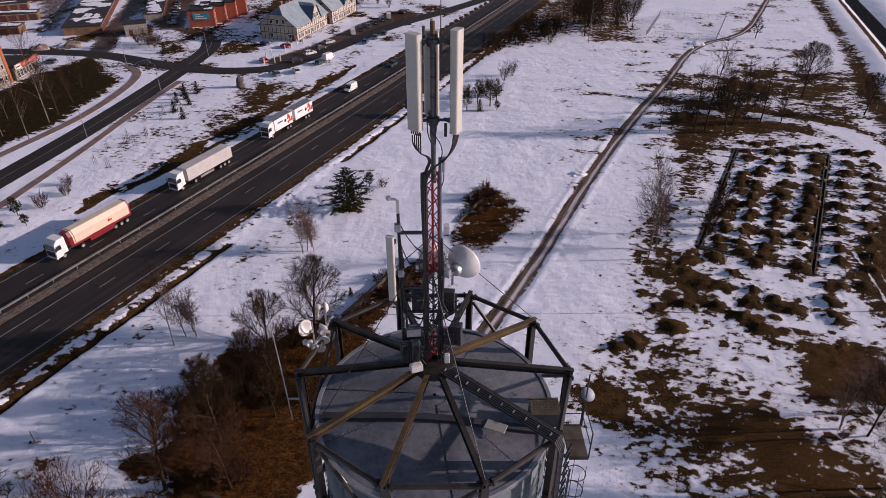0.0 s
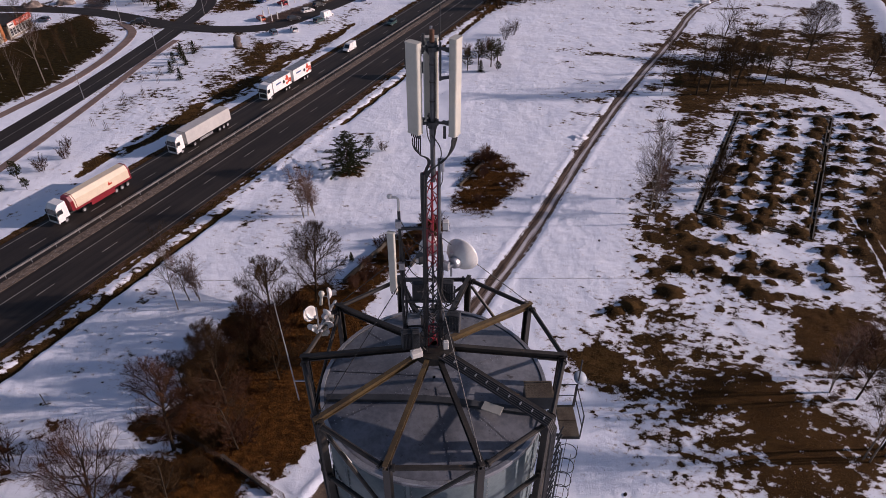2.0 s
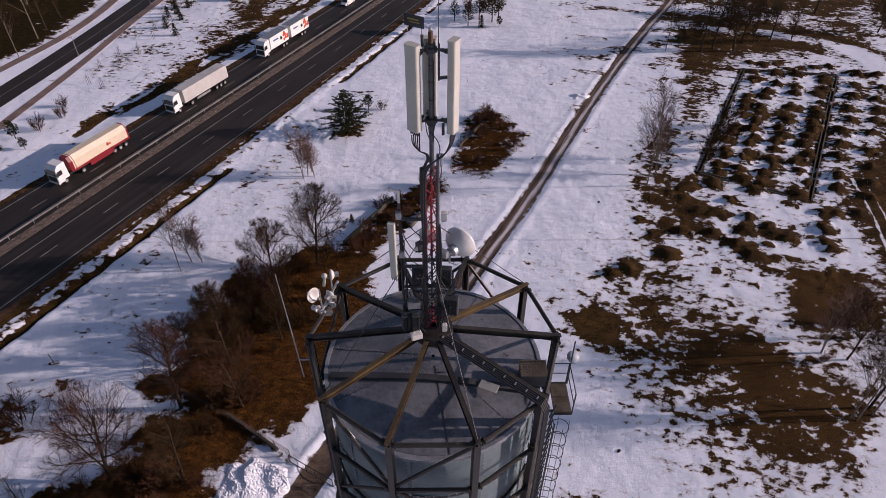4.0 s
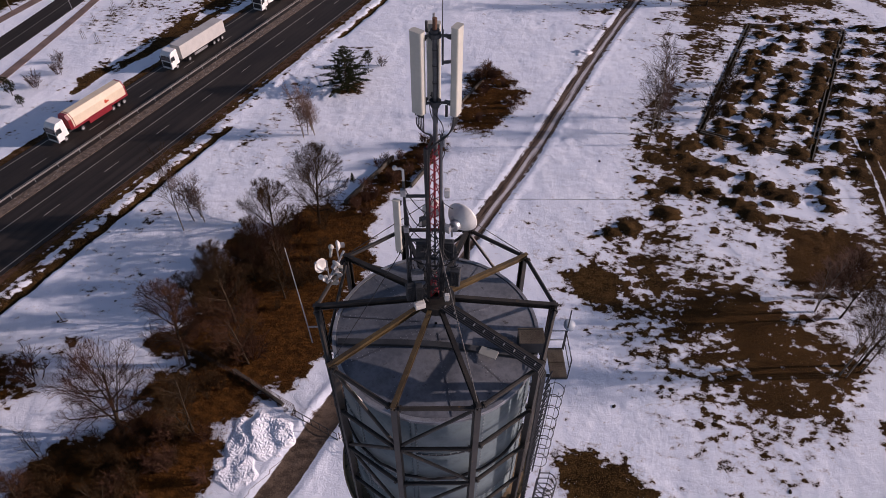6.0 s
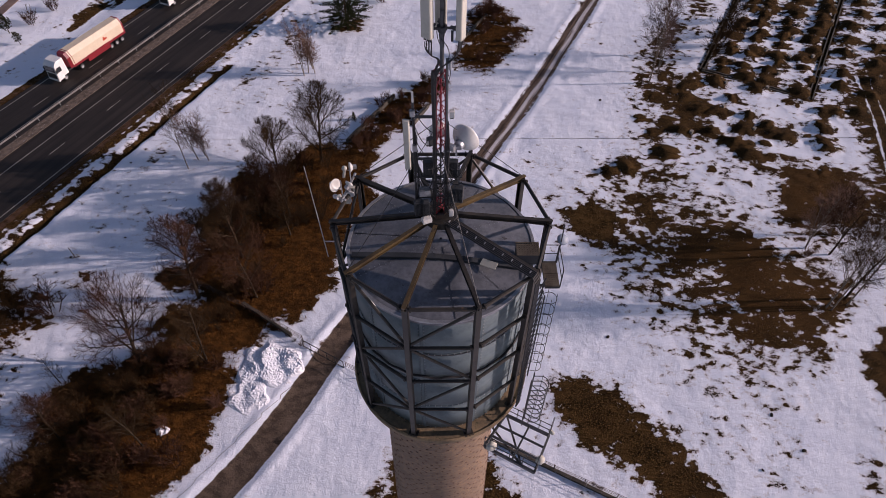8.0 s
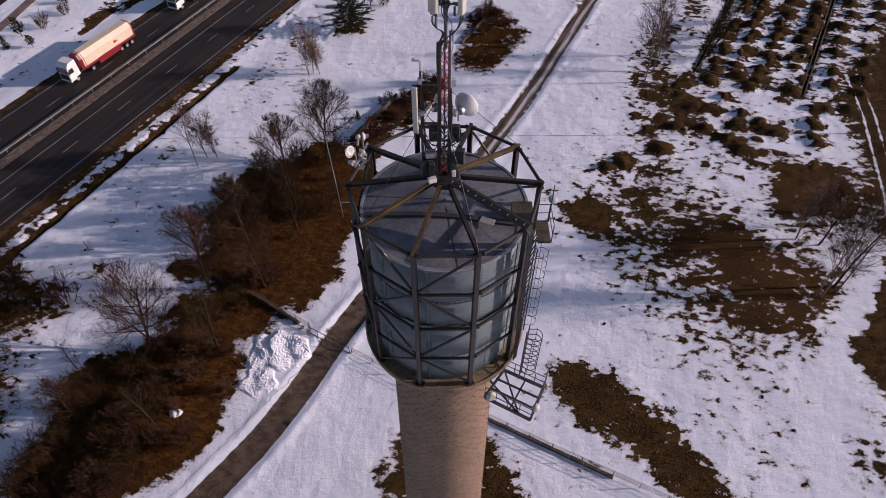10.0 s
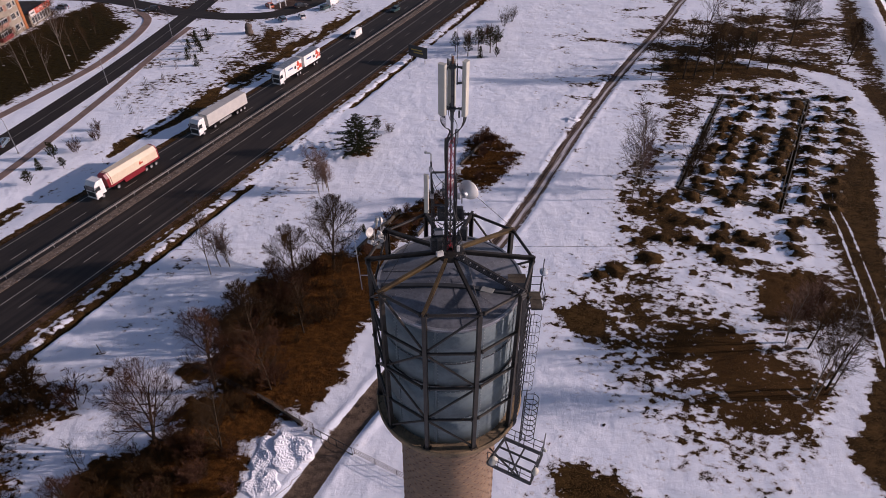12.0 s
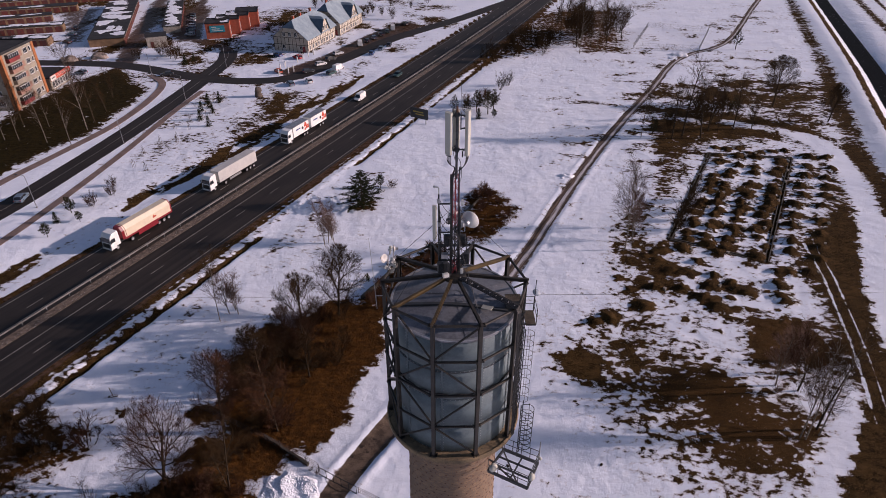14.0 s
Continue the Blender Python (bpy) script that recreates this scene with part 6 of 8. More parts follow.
PROTO = {
    "round_b": bare_tree("tree", "bare spreading deciduous tree beside the field", 27, 12.0, 0.22, ROUND, BARK, TWIG),
    "round_r": bare_tree("tree", "bare tree with reddish twigs at the wood's edge", 35, 12.0, 0.20, ROUND, BARK, TWIG_RED),
    "crown_a": crown_tree("tree", "bare broad-crowned deciduous tree on brown leaf litter", 12, 13.0, 10.0, BARK, TWIG),
    "crown_b": crown_tree("tree", "bare rounded deciduous tree beside the snowy field", 28, 12.0, 9.2, BARK, TWIG, 12, 0.15, 0.05),
    "crown_r": crown_tree("tree", "bare wide tree with reddish twig tips at the wood's edge", 36, 13.0, 10.4, BARK, TWIG_RED, 14, 0.14, -0.12, 7),
    "crown_n": crown_tree("tree", "tall narrow bare tree with reddish twigs and a leaning trunk", 42, 15.0, 7.4, BARK, TWIG_RED, 15, 0.24, -0.10),
    "slim_a": bare_tree("tree", "tall slim bare tree with short side branches", 41, 15.0, 0.20, SLIM, BARK, TWIG),
    "slim_b": bare_tree("tree", "tall bare tree with two stems", 43, 14.0, 0.16, SLIM, BARK, TWIG, 2, 0.15),
    "birch_a": bare_tree("birch_tree", "slender bare birch with white bark in snow", 51, 11.0, 0.11, BIRCHY, BIRCH_BARK, TWIG_PALE, 2, 0.12),
    "birch_b": bare_tree("birch_tree", "tall bare birch with pale trunk", 57, 16.0, 0.11, BIRCHY, BIRCH_BARK, TWIG, 1),
    "bush_a": bush("bush", "bare brown bush with many thin stems", 61, 3.2, 13, TWIG),
    "bush_b": bush("bush", "bare low bush with reddish stems", 67, 2.2, 14, TWIG_RED),
    "bush_c": bush("bush", "bare tall bush with upright stems", 69, 4.6, 14, TWIG),
    "bush_p": bush("bush", "bare grey bush with upright stems on brown litter", 83, 3.2, 14, TWIG_PALE),
    "brush": bush("bush", "thin upright reddish-brown brushwood on dry grass", 85, 2.4, 15, TWIG_BRUSH, leans=(0.02, 0.3)),
    "spruce": conifer("spruce_tree", "green spruce with wide low boughs in the snow", 71, 10.0, 7.2, 19, NEEDLE, ragged=True),
    "small_spruce": conifer("spruce_tree", "small young spruce planted in the snow", 73, 3.0, 1.05, 11, NEEDLE),
    "pine": conifer("pine_tree", "young pine with open crown", 77, 7.5, 2.7, 11, PINE, True),
    "small_pine": conifer("pine_tree", "small bushy pine in the snow", 79, 2.8, 1.2, 9, PINE, True),
}
HEIGHT = {"crown_a": 13.0, "crown_b": 12.0, "crown_r": 13.0, "crown_n": 15.0, "round_b": 12.0, "round_r": 12.0, "slim_a": 15.0, "slim_b": 14.0, "birch_a": 11.0, "birch_b": 16.0, "bush_a": 3.2, "bush_b": 2.2, "bush_c": 4.6, "bush_p": 3.2, "brush": 2.4,
          "spruce": 10.0, "small_spruce": 3.0, "pine": 7.5, "small_pine": 2.8}
used = set()
tree_rng = random.Random(99)


def plant(kind, x, y, height, turn=None, wide=1.0):
    """Sets a tree of a kind; the first of a kind is the model itself, later ones are copies."""
    s = height / HEIGHT[kind]
    m = Matrix.Translation((x, y, 0)) @ Matrix.Rotation(tree_rng.random() * 6.283 if turn is None else turn, 4, "Z")
    ob = PROTO[kind] if kind not in used else copy_thing(PROTO[kind], m)
    used.add(kind)
    ob.matrix_basis = m @ Matrix.Diagonal((s * wide, s * wide, s, 1))
    return ob


for kind, x, y, h in (
        ("crown_a", -17.4, 55.0, 13.3), ("crown_b", -22.6, 49.4, 11.8), ("birch_a", -23, 77.2, 8.6), ("birch_a", -21.8, 79.2, 8.2), ("birch_a", -22.4, 78.0, 7.4), ("birch_a", -21.2, 77.8, 6.6), ("spruce", -17.1, 93.4, 8.6),
        ("small_pine", -13.7, 102, 3.2), ("bush_b", -11.1, 101.9, 2.0), ("small_spruce", -13.4, 65, 1.5), ("birch_b", -37, 53.6, 12.5), ("birch_a", -36, 55.6, 8.5), ("birch_a", -35.2, 56.5, 7.5), ("birch_a", -34.4, 55.4, 6.5),
        ("slim_b", -26.5, 20.8, 13.0), ("crown_r", -34.4, 21.2, 13.6), ("crown_b", -25.6, 36.5, 11.5), ("crown_n", -29.7, 30.0, 14.0), ("slim_a", -30.9, 11.0, 8.6), ("slim_a", -42.3, 18.4, 5.0),
        ("bush_c", -55, 29.3, 7.0), ("bush_c", -57.5, 27.5, 6.2), ("bush_b", -47.2, 28, 4.2), 
        ("birch_b", 47.6, 28, 16.0), ("birch_b", 48.2, 27.7, 14.5), ("birch_b", 50.4, 28.4, 16.0), ("slim_a", 50.6, 29.4, 12.0), ("birch_a", 48.8, 37.6, 10.5), ("round_r", 51.5, 36.5, 9.0), ("birch_a", 53, 40, 9.0), ("birch_b", 55.2, 130.8, 13.6), ("slim_a", 67, 132.3, 19.5), ("slim_b", 71.5, 130.6, 16.4), ("slim_a", 83.2, 137.5, 14.2), ("slim_b", 88.5, 137.4, 9.5), ("slim_a", 63.6, 130.7, 14.9),
        ("slim_b", 82.7, 144.5, 12), ("slim_a", 75.5, 136, 15), ("slim_b", 78, 141, 13), ("pine", 58.7, 132.4, 5.5), ("pine", 87.5, 148.1, 6.0), ("crown_a", 102.9, 155.7, 15.0), ("crown_b", 112.9, 142.4, 10.8), ("pine", 117.8, 220.1, 7.6),
        ("birch_b", 36.2, 74.7, 17.5), ("birch_a", 38.5, 78, 11), ("birch_a", 40, 83, 12), ("bush_a", 53.8, 89.8, 5.0), ("bush_c", 51.5, 86, 5.0), ("bush_a", 49.5, 82.6, 4.5), ("bush_c", 56.5, 95, 5.5),
        ("birch_b", 55.1, 214.8, 20.0), ("birch_b", 62.6, 218.7, 19.0), ("pine", 11.5, 151.2, 6.8), ("pine", 14.8, 149.5, 7.2), ("pine", 16.8, 153, 6.4), ("small_pine", 16.4, 146.5, 2.6), ("pine", 5.0, 150.5, 5.6), ("pine", 8.4, 146.8, 6), ("small_spruce", 11.8, 146.0, 3.2), ("brush", 9, 156, 4), ("brush", 13, 158, 4.4), ("brush", 15, 161, 4), ("bush_a", 17, 158, 4), ("bush_c", 20.5, 172, 5), ("bush_c", 23.5, 176, 5),
        ("small_spruce", -65.1, 140.9, 3.1), ("small_spruce", -69.1, 145.8, 3.2), ("small_spruce", -71, 153.2, 3.0), ("small_spruce", -67.1, 151.4, 2.9), ("small_spruce", -71, 159.7, 3.2), ("small_spruce", -67.9, 161.1, 3.4), ("small_spruce", -69.5, 155.8, 2.9),
        ("small_spruce", -92, 201.9, 3.3), ("small_spruce", -90.2, 206.1, 2.9), ("small_spruce", -93.4, 205.6, 2.7), ("small_pine", -79.6, 90.8, 3.6), ("small_pine", -76, 87.1, 2.3), ("small_spruce", -80.7, 86.7, 2.5), ("small_pine", -79.6, 80.9, 3.0), ("bush_b", -76.7, 94, 2.9), ("bush_b", -74.5, 99.1, 2.6), ("bush_b", -76.3, 103.9, 2.2),
        ("birch_b", -104.9, 129.6, 14.5), ("birch_b", -97.6, 127.8, 15.0), ("birch_b", -98.6, 139.0, 23.0), ("slim_a", -99, 144.5, 13.0), ("slim_b", -99.5, 153.4, 9.5), ("birch_b", -110.1, 140.9, 10.0), ("birch_b", -113.3, 131.3, 11.5), ("birch_b", -117.2, 131.4, 13.0), ("birch_a", -113, 163, 10), ("slim_b", -103, 166, 9), ("slim_a", -118, 142, 12), ("crown_b", -28.5, 42, 8.0), ("crown_n", -20.5, 44, 9.5), ("round_r", -22.5, 30, 8.5), ("crown_b", -31, 38, 7.0), ("crown_r", -40, 12, 7.0), ("round_b", -47, 10, 7.0)):
    plant(kind, x, y, h)


def scatter(poly, count, kinds, lo, hi, seed, gap=0.0):
    rng = random.Random(seed)
    xs, ys = [p[0] for p in poly], [p[1] for p in poly]
    n = tries = 0
    while n < count and tries < count * 40:
        tries += 1
        x, y = rng.uniform(min(xs), max(xs)), rng.uniform(min(ys), max(ys))
        if inside(np.array([x]), np.array([y]), poly, 0.1)[0] > 0.5:
            plant(rng.choice(kinds), x, y, rng.uniform(lo, hi), rng.random() * 6.283)
            n += 1


scatter([(-30, 45), (-24, 54), (-15, 56), (-15, 44), (-19, 34), (-25, 26), (-26, 18), (-31, 13), (-37, 19), (-33, 24), (-33, 34)], 60, ["bush_a", "bush_c", "bush_b"], 1.6, 4.2, 5)
scatter([(-42, 17), (-36, 19), (-30, 14), (-31, 7), (-36, 0), (-43, 0), (-44, 10)], 40, ["bush_a", "bush_b", "bush_c", "bush_c"], 2.0, 4.6, 55)
scatter([(-29, 46), (-20, 52), (-18, 44), (-21, 36), (-26, 25), (-31, 20), (-33, 26), (-31, 36)], 6, ["crown_b", "slim_b", "crown_n", "round_r"], 5, 8, 25)
scatter([(-66, 35), (-58, 34), (-52, 31), (-50, 24), (-56, 18), (-66, 22)], 22, ["bush_a", "bush_c", "bush_c"], 2.4, 5.0, 6)
scatter(SLOPE_WEST, 14, ["bush_a", "bush_b", "crown_r"], 2.0, 4.5, 66)
scatter([(6, 97), (12, 100), (15, 95), (9, 91)], 7, ["brush"], 2.0, 3.0, 7)
scatter(THICKET, 17, ["brush"], 1.0, 1.8, 17)
scatter([(-23, 20), (-24.5, 11), (-27, 6), (-40, 0), (-42, 12), (-39, 19), (-35, 19), (-31, 24)], 30, ["brush", "brush", "bush_b", "bush_c"], 1.4, 3.4, 41)
scatter(HEDGE, 26, ["brush", "brush", "bush_b"], 1.2, 2.6, 8)
scatter([(16, 196), (28, 205), (50, 222), (46, 236), (30, 226), (14, 206)], 22, ["bush_c", "slim_b", "bush_c"], 5, 9, 9)
scatter([(56, 222), (70, 222), (80, 240), (80, 275), (54, 280), (48, 240)], 24, ["slim_a", "slim_b", "round_b", "bush_c", "birch_b"], 7, 15, 10)
scatter([(62, 132), (80, 130), (84, 142), (100, 160), (84, 170), (66, 158)], 10, ["bush_a", "slim_b", "bush_c"], 3, 8, 12)
scatter([(46, 34), (52, 33), (56, 40), (52, 44)], 3, ["bush_a", "bush_p"], 1.5, 3, 13)
scatter([(-60, 296), (-34, 284), (-20, 268), (0, 285), (16, 300), (10, 330), (-60, 330)], 16, ["bush_a", "bush_c"], 3, 6, 14)
scatter([(-112, 208), (-97, 207), (-97, 216), (-112, 220)], 8, ["bush_a", "bush_c", "round_r"], 3, 6, 15)


# ---- buildings ----
GLASS = surface("window_glass", (0.03, 0.035, 0.045), (0.015, 0.018, 0.022), 0.12, coarse=0.5, fine=3, bump=0, spec=0.6)
PLASTER = surface("cream_plaster", (0.52, 0.46, 0.37), (0.38, 0.33, 0.27), 0.9, coarse=0.5, fine=8, bump=0.15)
TIMBER = surface("dark_timber", (0.055, 0.04, 0.03), (0.03, 0.022, 0.018), 0.8, coarse=1.5, fine=14)
SLATE = surface("grey_roof", (0.27, 0.33, 0.37), (0.18, 0.23, 0.27), 0.6, coarse=0.4, fine=4, bump=0.2, wear=(0.45, 0.5, 0.55), wear_at=0.62)
SLATE_DARK = surface("dark_blue_roof", (0.075, 0.12, 0.17), (0.05, 0.08, 0.12), 0.6, coarse=0.5, fine=4, bump=0.2)
RED_BRICK = surface("red_brick", (0.40, 0.10, 0.05), (0.26, 0.06, 0.035), 0.9, coarse=0.6, fine=6, bump=0.2)
TAN_BRICK = surface("tan_brick", (0.22, 0.13, 0.07), (0.13, 0.08, 0.045), 0.9, coarse=0.5, fine=6, bump=0.2)
DOOR_RED = surface("rusty_door", (0.12, 0.022, 0.014), (0.06, 0.016, 0.012), 0.7, coarse=0.5, fine=5, vary=0.35)
FELT = surface("roofing_felt", (0.04, 0.04, 0.042), (0.022, 0.022, 0.024), 0.95, coarse=0.3, fine=4, bump=0.3, spec=0.2)
ORANGE = surface("orange_wall", (0.36, 0.13, 0.045), (0.26, 0.09, 0.03), 0.85, coarse=0.4, fine=5)
FLAT_WALL = surface("flat_wall", (0.30, 0.26, 0.205), (0.21, 0.18, 0.14), 0.9, coarse=0.3, fine=4)
PINK = surface("pink_panel", (0.30, 0.17, 0.13), (0.22, 0.12, 0.09), 0.85, coarse=0.5, fine=5)
DARK_RED = surface("dark_red_panel", (0.22, 0.03, 0.03), (0.14, 0.02, 0.02), 0.8, coarse=0.5, fine=5)
TEAL = surface("teal_board", (0.02, 0.28, 0.36), (0.015, 0.22, 0.29), 0.6, coarse=0.5, fine=5, bump=0)
SIGN_RED = surface("sign_red", (0.55, 0.07, 0.03), (0.42, 0.05, 0.025), 0.5, coarse=0.5, fine=5, bump=0)
BLACK = surface("black_plastic", (0.02, 0.02, 0.021), (0.012, 0.012, 0.012), 0.6, coarse=3, fine=20, bump=0)
RUBBER = surface("tyre_rubber", (0.022, 0.021, 0.02), (0.012, 0.012, 0.012), 0.9, coarse=3, fine=20, bump=0.2)
WOOD = surface("grey_wood", (0.20, 0.15, 0.11), (0.11, 0.08, 0.06), 0.9, coarse=1.0, fine=10, vary=0.15)


def text_on(body, words, size, m, material, parent):
    cu = bpy.data.curves.new("lettering", "FONT")
    cu.body, cu.size, cu.extrude, cu.align_x, cu.align_y = words, size, 0.01, "CENTER", "CENTER"
    cu.materials.append(material)
    ob = new("lettering", cu)
    ob.parent = parent
    ob.matrix_basis = m
    return ob


def window(parent, c, w, h, face, depth=0.12, frame_mat=None, bars=1):
    """A window set in a wall: recessed pane in a frame with mullions and a sill. face: yaw of the outward normal, 0 = -y."""
    m = Matrix.Translation(c) @ Matrix.Rotation(face, 4, "Z")
    f = Geo()
    fm = frame_mat or WHITE
    for x in (-w / 2, w / 2):
        f.box((x, -0.03, 0), (0.09, depth, h + 0.09))
    for z in (-h / 2, h / 2):
        f.box((0, -0.03, z), (w, depth, 0.09))
    for i in range(bars):
        f.box((-w / 2 + w * (i + 1) / (bars + 1), -0.02, 0), (0.06, 0.08, h))
    ob = part("window", f, fm, parent)
    ob.matrix_basis = m
    part("pane", Geo().box((0, 0.0, 0), (w, 0.03, h)), GLASS, ob)
    part("sill", Geo().box((0, -0.12, -h / 2 - 0.07), (w + 0.15, 0.2, 0.05)), fm, ob)
    return ob


def box_house(name, label, category, origin, yaw, size, wall, roof, over=0.25, group="", roof_snow=0.0, snow_seed=1, parapet=0.0):
    """A plain flat-roofed building; x runs along its front, y back from the front."""
    w, d, h = size
    th = thing(name, label, category, Matrix.Translation((*origin, 0)) @ Matrix.Rotation(yaw, 4, "Z"), group)
    t = 0.3
    g = Geo()
    part("wall", Geo().box((w / 2, t / 2, h / 2), (w, t, h)), wall, th)
    part("wall", Geo().box((w / 2, d - t / 2, h / 2), (w, t, h)), wall, th)
    part("wall", Geo().box((t / 2, d / 2, h / 2), (t, d - 2 * t, h)), wall, th)
    part("wall", Geo().box((w - t / 2, d / 2, h / 2), (t, d - 2 * t, h)), wall, th)
    rf = part("roof", Geo().box((w / 2, d / 2, h + 0.1), (w + 2 * over, d + 2 * over, 0.22)), roof, th)
    if parapet:
        g = Geo()
        for y in (-over + 0.1, d + over - 0.1):
            g.box((w / 2, y, h + 0.2 + parapet / 2), (w + 2 * over, 0.2, parapet))
        for x in (-over + 0.1, w + over - 0.1):
            g.box((x, d / 2, h + 0.2 + parapet / 2), (0.2, d + 2 * over - 0.4, parapet))
        part("parapet", g, roof, rf)
    if roof_snow:
        rng = random.Random(snow_seed)
        n = int(w / 3)
        for i in range(n):
            if rng.random() < roof_snow:
                cx, cy = (i + rng.random()) * w / n, d * rng.uniform(0.15, 0.85)
                k = 17
                poly = []
                rx, ry = rng.uniform(1.6, 5.0), rng.uniform(1.0, d * 0.5)
                for j in range(k):
                    a = 6.283 * j / k
                    q = rng.uniform(0.55, 1.2)
                    poly.append((min(max(cx + rx * q * math.cos(a), 0.1), w - 0.1), min(max(cy + ry * q * math.sin(a), 0.1), d - 0.1)))
                part("snow_patch", Geo().prism(poly, h + 0.205 + 0.004 * (i % 5), h + 0.27 + 0.013 * (i % 5)), SNOWMAT, rf)
    return th


def garage_row(origin, yaw, bays, depth, seed, snow=0.6, wall=None, name="garage_row"):
    rng = random.Random(seed)
    w = bays * 3.6
    th = box_house(name, "brick garage row with rusty red doors and snowy felt roof", "garages", origin, yaw, (w, depth, 2.9), wall or TAN_BRICK, FELT, 0.3, "garage rows", snow, seed)
    for i in range(bays):
        d = part("garage_door", Geo().box((1.8 + i * 3.6, -0.04, 1.15), (2.6, 0.1, 2.3)), DOOR_RED, th)
        part("door_seam", Geo().box((1.8 + i * 3.6, -0.1, 1.15), (0.06, 0.04, 2.2)), BLACK, d)
        part("lintel", Geo().box((1.8 + i * 3.6, -0.03, 2.42), (3.0, 0.12, 0.2)), CONCRETE, d)
    return th


def ang(a, b):
    return math.atan2(b[1] - a[1], b[0] - a[0])


garage_row((-198, 238.5), ang((-184.5, 245.3), (-162.2, 252.9)), 11, 6.0, 3)
garage_row((-194, 221.5), radians(9), 11, 6.0, 4)
garage_row((-214, 252), ang((-195.1, 263.6), (-172, 285)) - 0.3, 12, 6.0, 5)
garage_row((-224, 272), radians(22), 15, 6.0, 16)
garage_row((-232, 292), radians(22), 20, 6.0, 17)
long_yaw = ang((-125.2, 229.3), (-149.5, 305.4))
garage_row((-125.2, 229.3), long_yaw, 22, 13.0, 6, 0.75)
garage_row((-109.5, 249.6), ang((-109.3, 249.4), (-124.5, 298.5)), 15, 7.0, 7, 0.95, CONCRETE)
shed = box_house("shed", "dark flat-roofed shed among bare bushes", "shed", (-114.1, 224), radians(22), (7.5, 6.5, 4.2), CONCRETE, FELT, 0.3)
part("door", Geo().box((2.0, -0.05, 1.1), (1.2, 0.1, 2.2)), DOOR_RED, shed)

# red brick hall in four stepped bays with a teal board
red_yaw = radians(12)
for i in range(4):
    o = Vector((-95.0, 237.9)) + Vector((i * 3.4, i * 6.6))
    hb = box_house("red_building", "red brick building with dark flat roof and steps in its front", "building", (o.x - i * 1.0, o.y), red_yaw, (9.5, 9.0, 6.0 + 0.12 * i), RED_BRICK, FELT, 0.1, "red stepped bays", 0.25, 30 + i, 0.25)
    window(hb, (9.52, 4.5, 2.6), 1.6, 3.2, radians(90), bars=1)
    if i == 0:
        bd = part("sign_board", Geo().box((4.6, -0.08, 3.9), (6.0, 0.12, 2.6)), TEAL, hb, "teal advertising board with pale writing")
        for j, (wx, wz) in enumerate(((2.0, 4.6), (3.2, 3.9), (4.4, 3.2))):
            part("writing_bar", Geo().box((2.4 + wx / 2, -0.15, wz), (wx, 0.02, 0.3)), WHITE, bd)

# block of flats, five storeys, with balconies and an orange end stripe
flats = box_house("apartment_block", "five-storey block of flats with orange stripes and glazed balconies", "apartment block", (-176, 154), 0.0, (50, 17.5, 16.2), FLAT_WALL, FELT, 0.25, parapet=0.5)
part("corner_stripe", Geo().box((49.6, -0.06, 8.1), (1.5, 0.16, 16.2)), ORANGE, flats)
part("corner_stripe", Geo().box((50.08, 16.9, 8.1), (0.18, 1.2, 16.2)), ORANGE, flats)
part("corner_stripe", Geo().box((50.08, 0.55, 8.1), (0.18, 1.3, 16.2)), ORANGE, flats)
for s in range(5):
    z = 2.0 + s * 3.15
    window(flats, (50.03, 12.6, z), 2.0, 1.5, radians(90), bars=2)
    window(flats, (50.03, 15.0, z), 0.9, 1.4, radians(90), bars=0)
    bal = part("balcony", Geo().box((50.6, 5.0, z - 0.55), (1.2, 5.4, 1.1)), (DARK_RED, PINK, FLAT_WALL, PINK, DARK_RED)[s], flats)
    part("balcony_glass", Geo().box((50.62, 5.0, z + 0.65), (1.1, 5.2, 1.1)), GLASS, bal)
    fr = Geo()
    for k in range(6):
        fr.box((51.18, 2.4 + k * 1.04, z + 0.65), (0.06, 0.08, 1.2))
    fr.box((51.18, 5.0, z + 1.25), (0.08, 5.4, 0.1))
    part("balcony_frame", fr, WHITE, bal)
    part("pink_panel", Geo().box((50.07, 9.6, z - 0.1), (0.12, 2.0, 1.6)), PINK, flats)
    for k in range(10):
        if k % 3 == 1:
            b2 = part("balcony", Geo().box((46.0 - k * 4.0, -0.55, z - 0.55), (3.4, 1.1, 1.1)), (PINK, DARK_RED, FLAT_WALL, DARK_RED, PINK)[s], flats)
            part("balcony_glass", Geo().box((46.0 - k * 4.0, -0.55, z + 0.6), (3.3, 1.0, 1.1)), GLASS, b2)
        else:
            window(flats, (46.0 - k * 4.0, -0.03, z), 2.0, 1.5, 0.0, bars=2)

# shop beside the flats with a red fascia
shop = box_house("shop", "low shop with a red sign fascia and a row of windows", "shop", (-150, 172.2), 0.0, (25, 12.3, 4.0), FLAT_WALL, FELT, 0.3)
fas = part("fascia", Geo().box((25.35, 6.3, 3.85), (0.25, 12.4, 1.5)), SIGN_RED, shop, "red fascia with white lettering")
part("fascia_white", Geo().box((25.36, 1.7, 3.85), (0.28, 3.2, 1.45)), WHITE, fas)
part("writing_bar", Geo().box((25.51, 1.7, 3.85), (0.03, 2.2, 0.35)), DARKGREY, fas)
text_on(fas, "AUTODAĻAS", 1.25, Matrix.Translation((25.5, 7.9, 3.85)) @ Euler((radians(90), 0, radians(90))).to_matrix().to_4x4(), WHITE, fas)
for k in range(7):
    window(shop, (25.03, 1.5 + k * 1.6, 1.7), 1.2, 2.0, radians(90), bars=1)

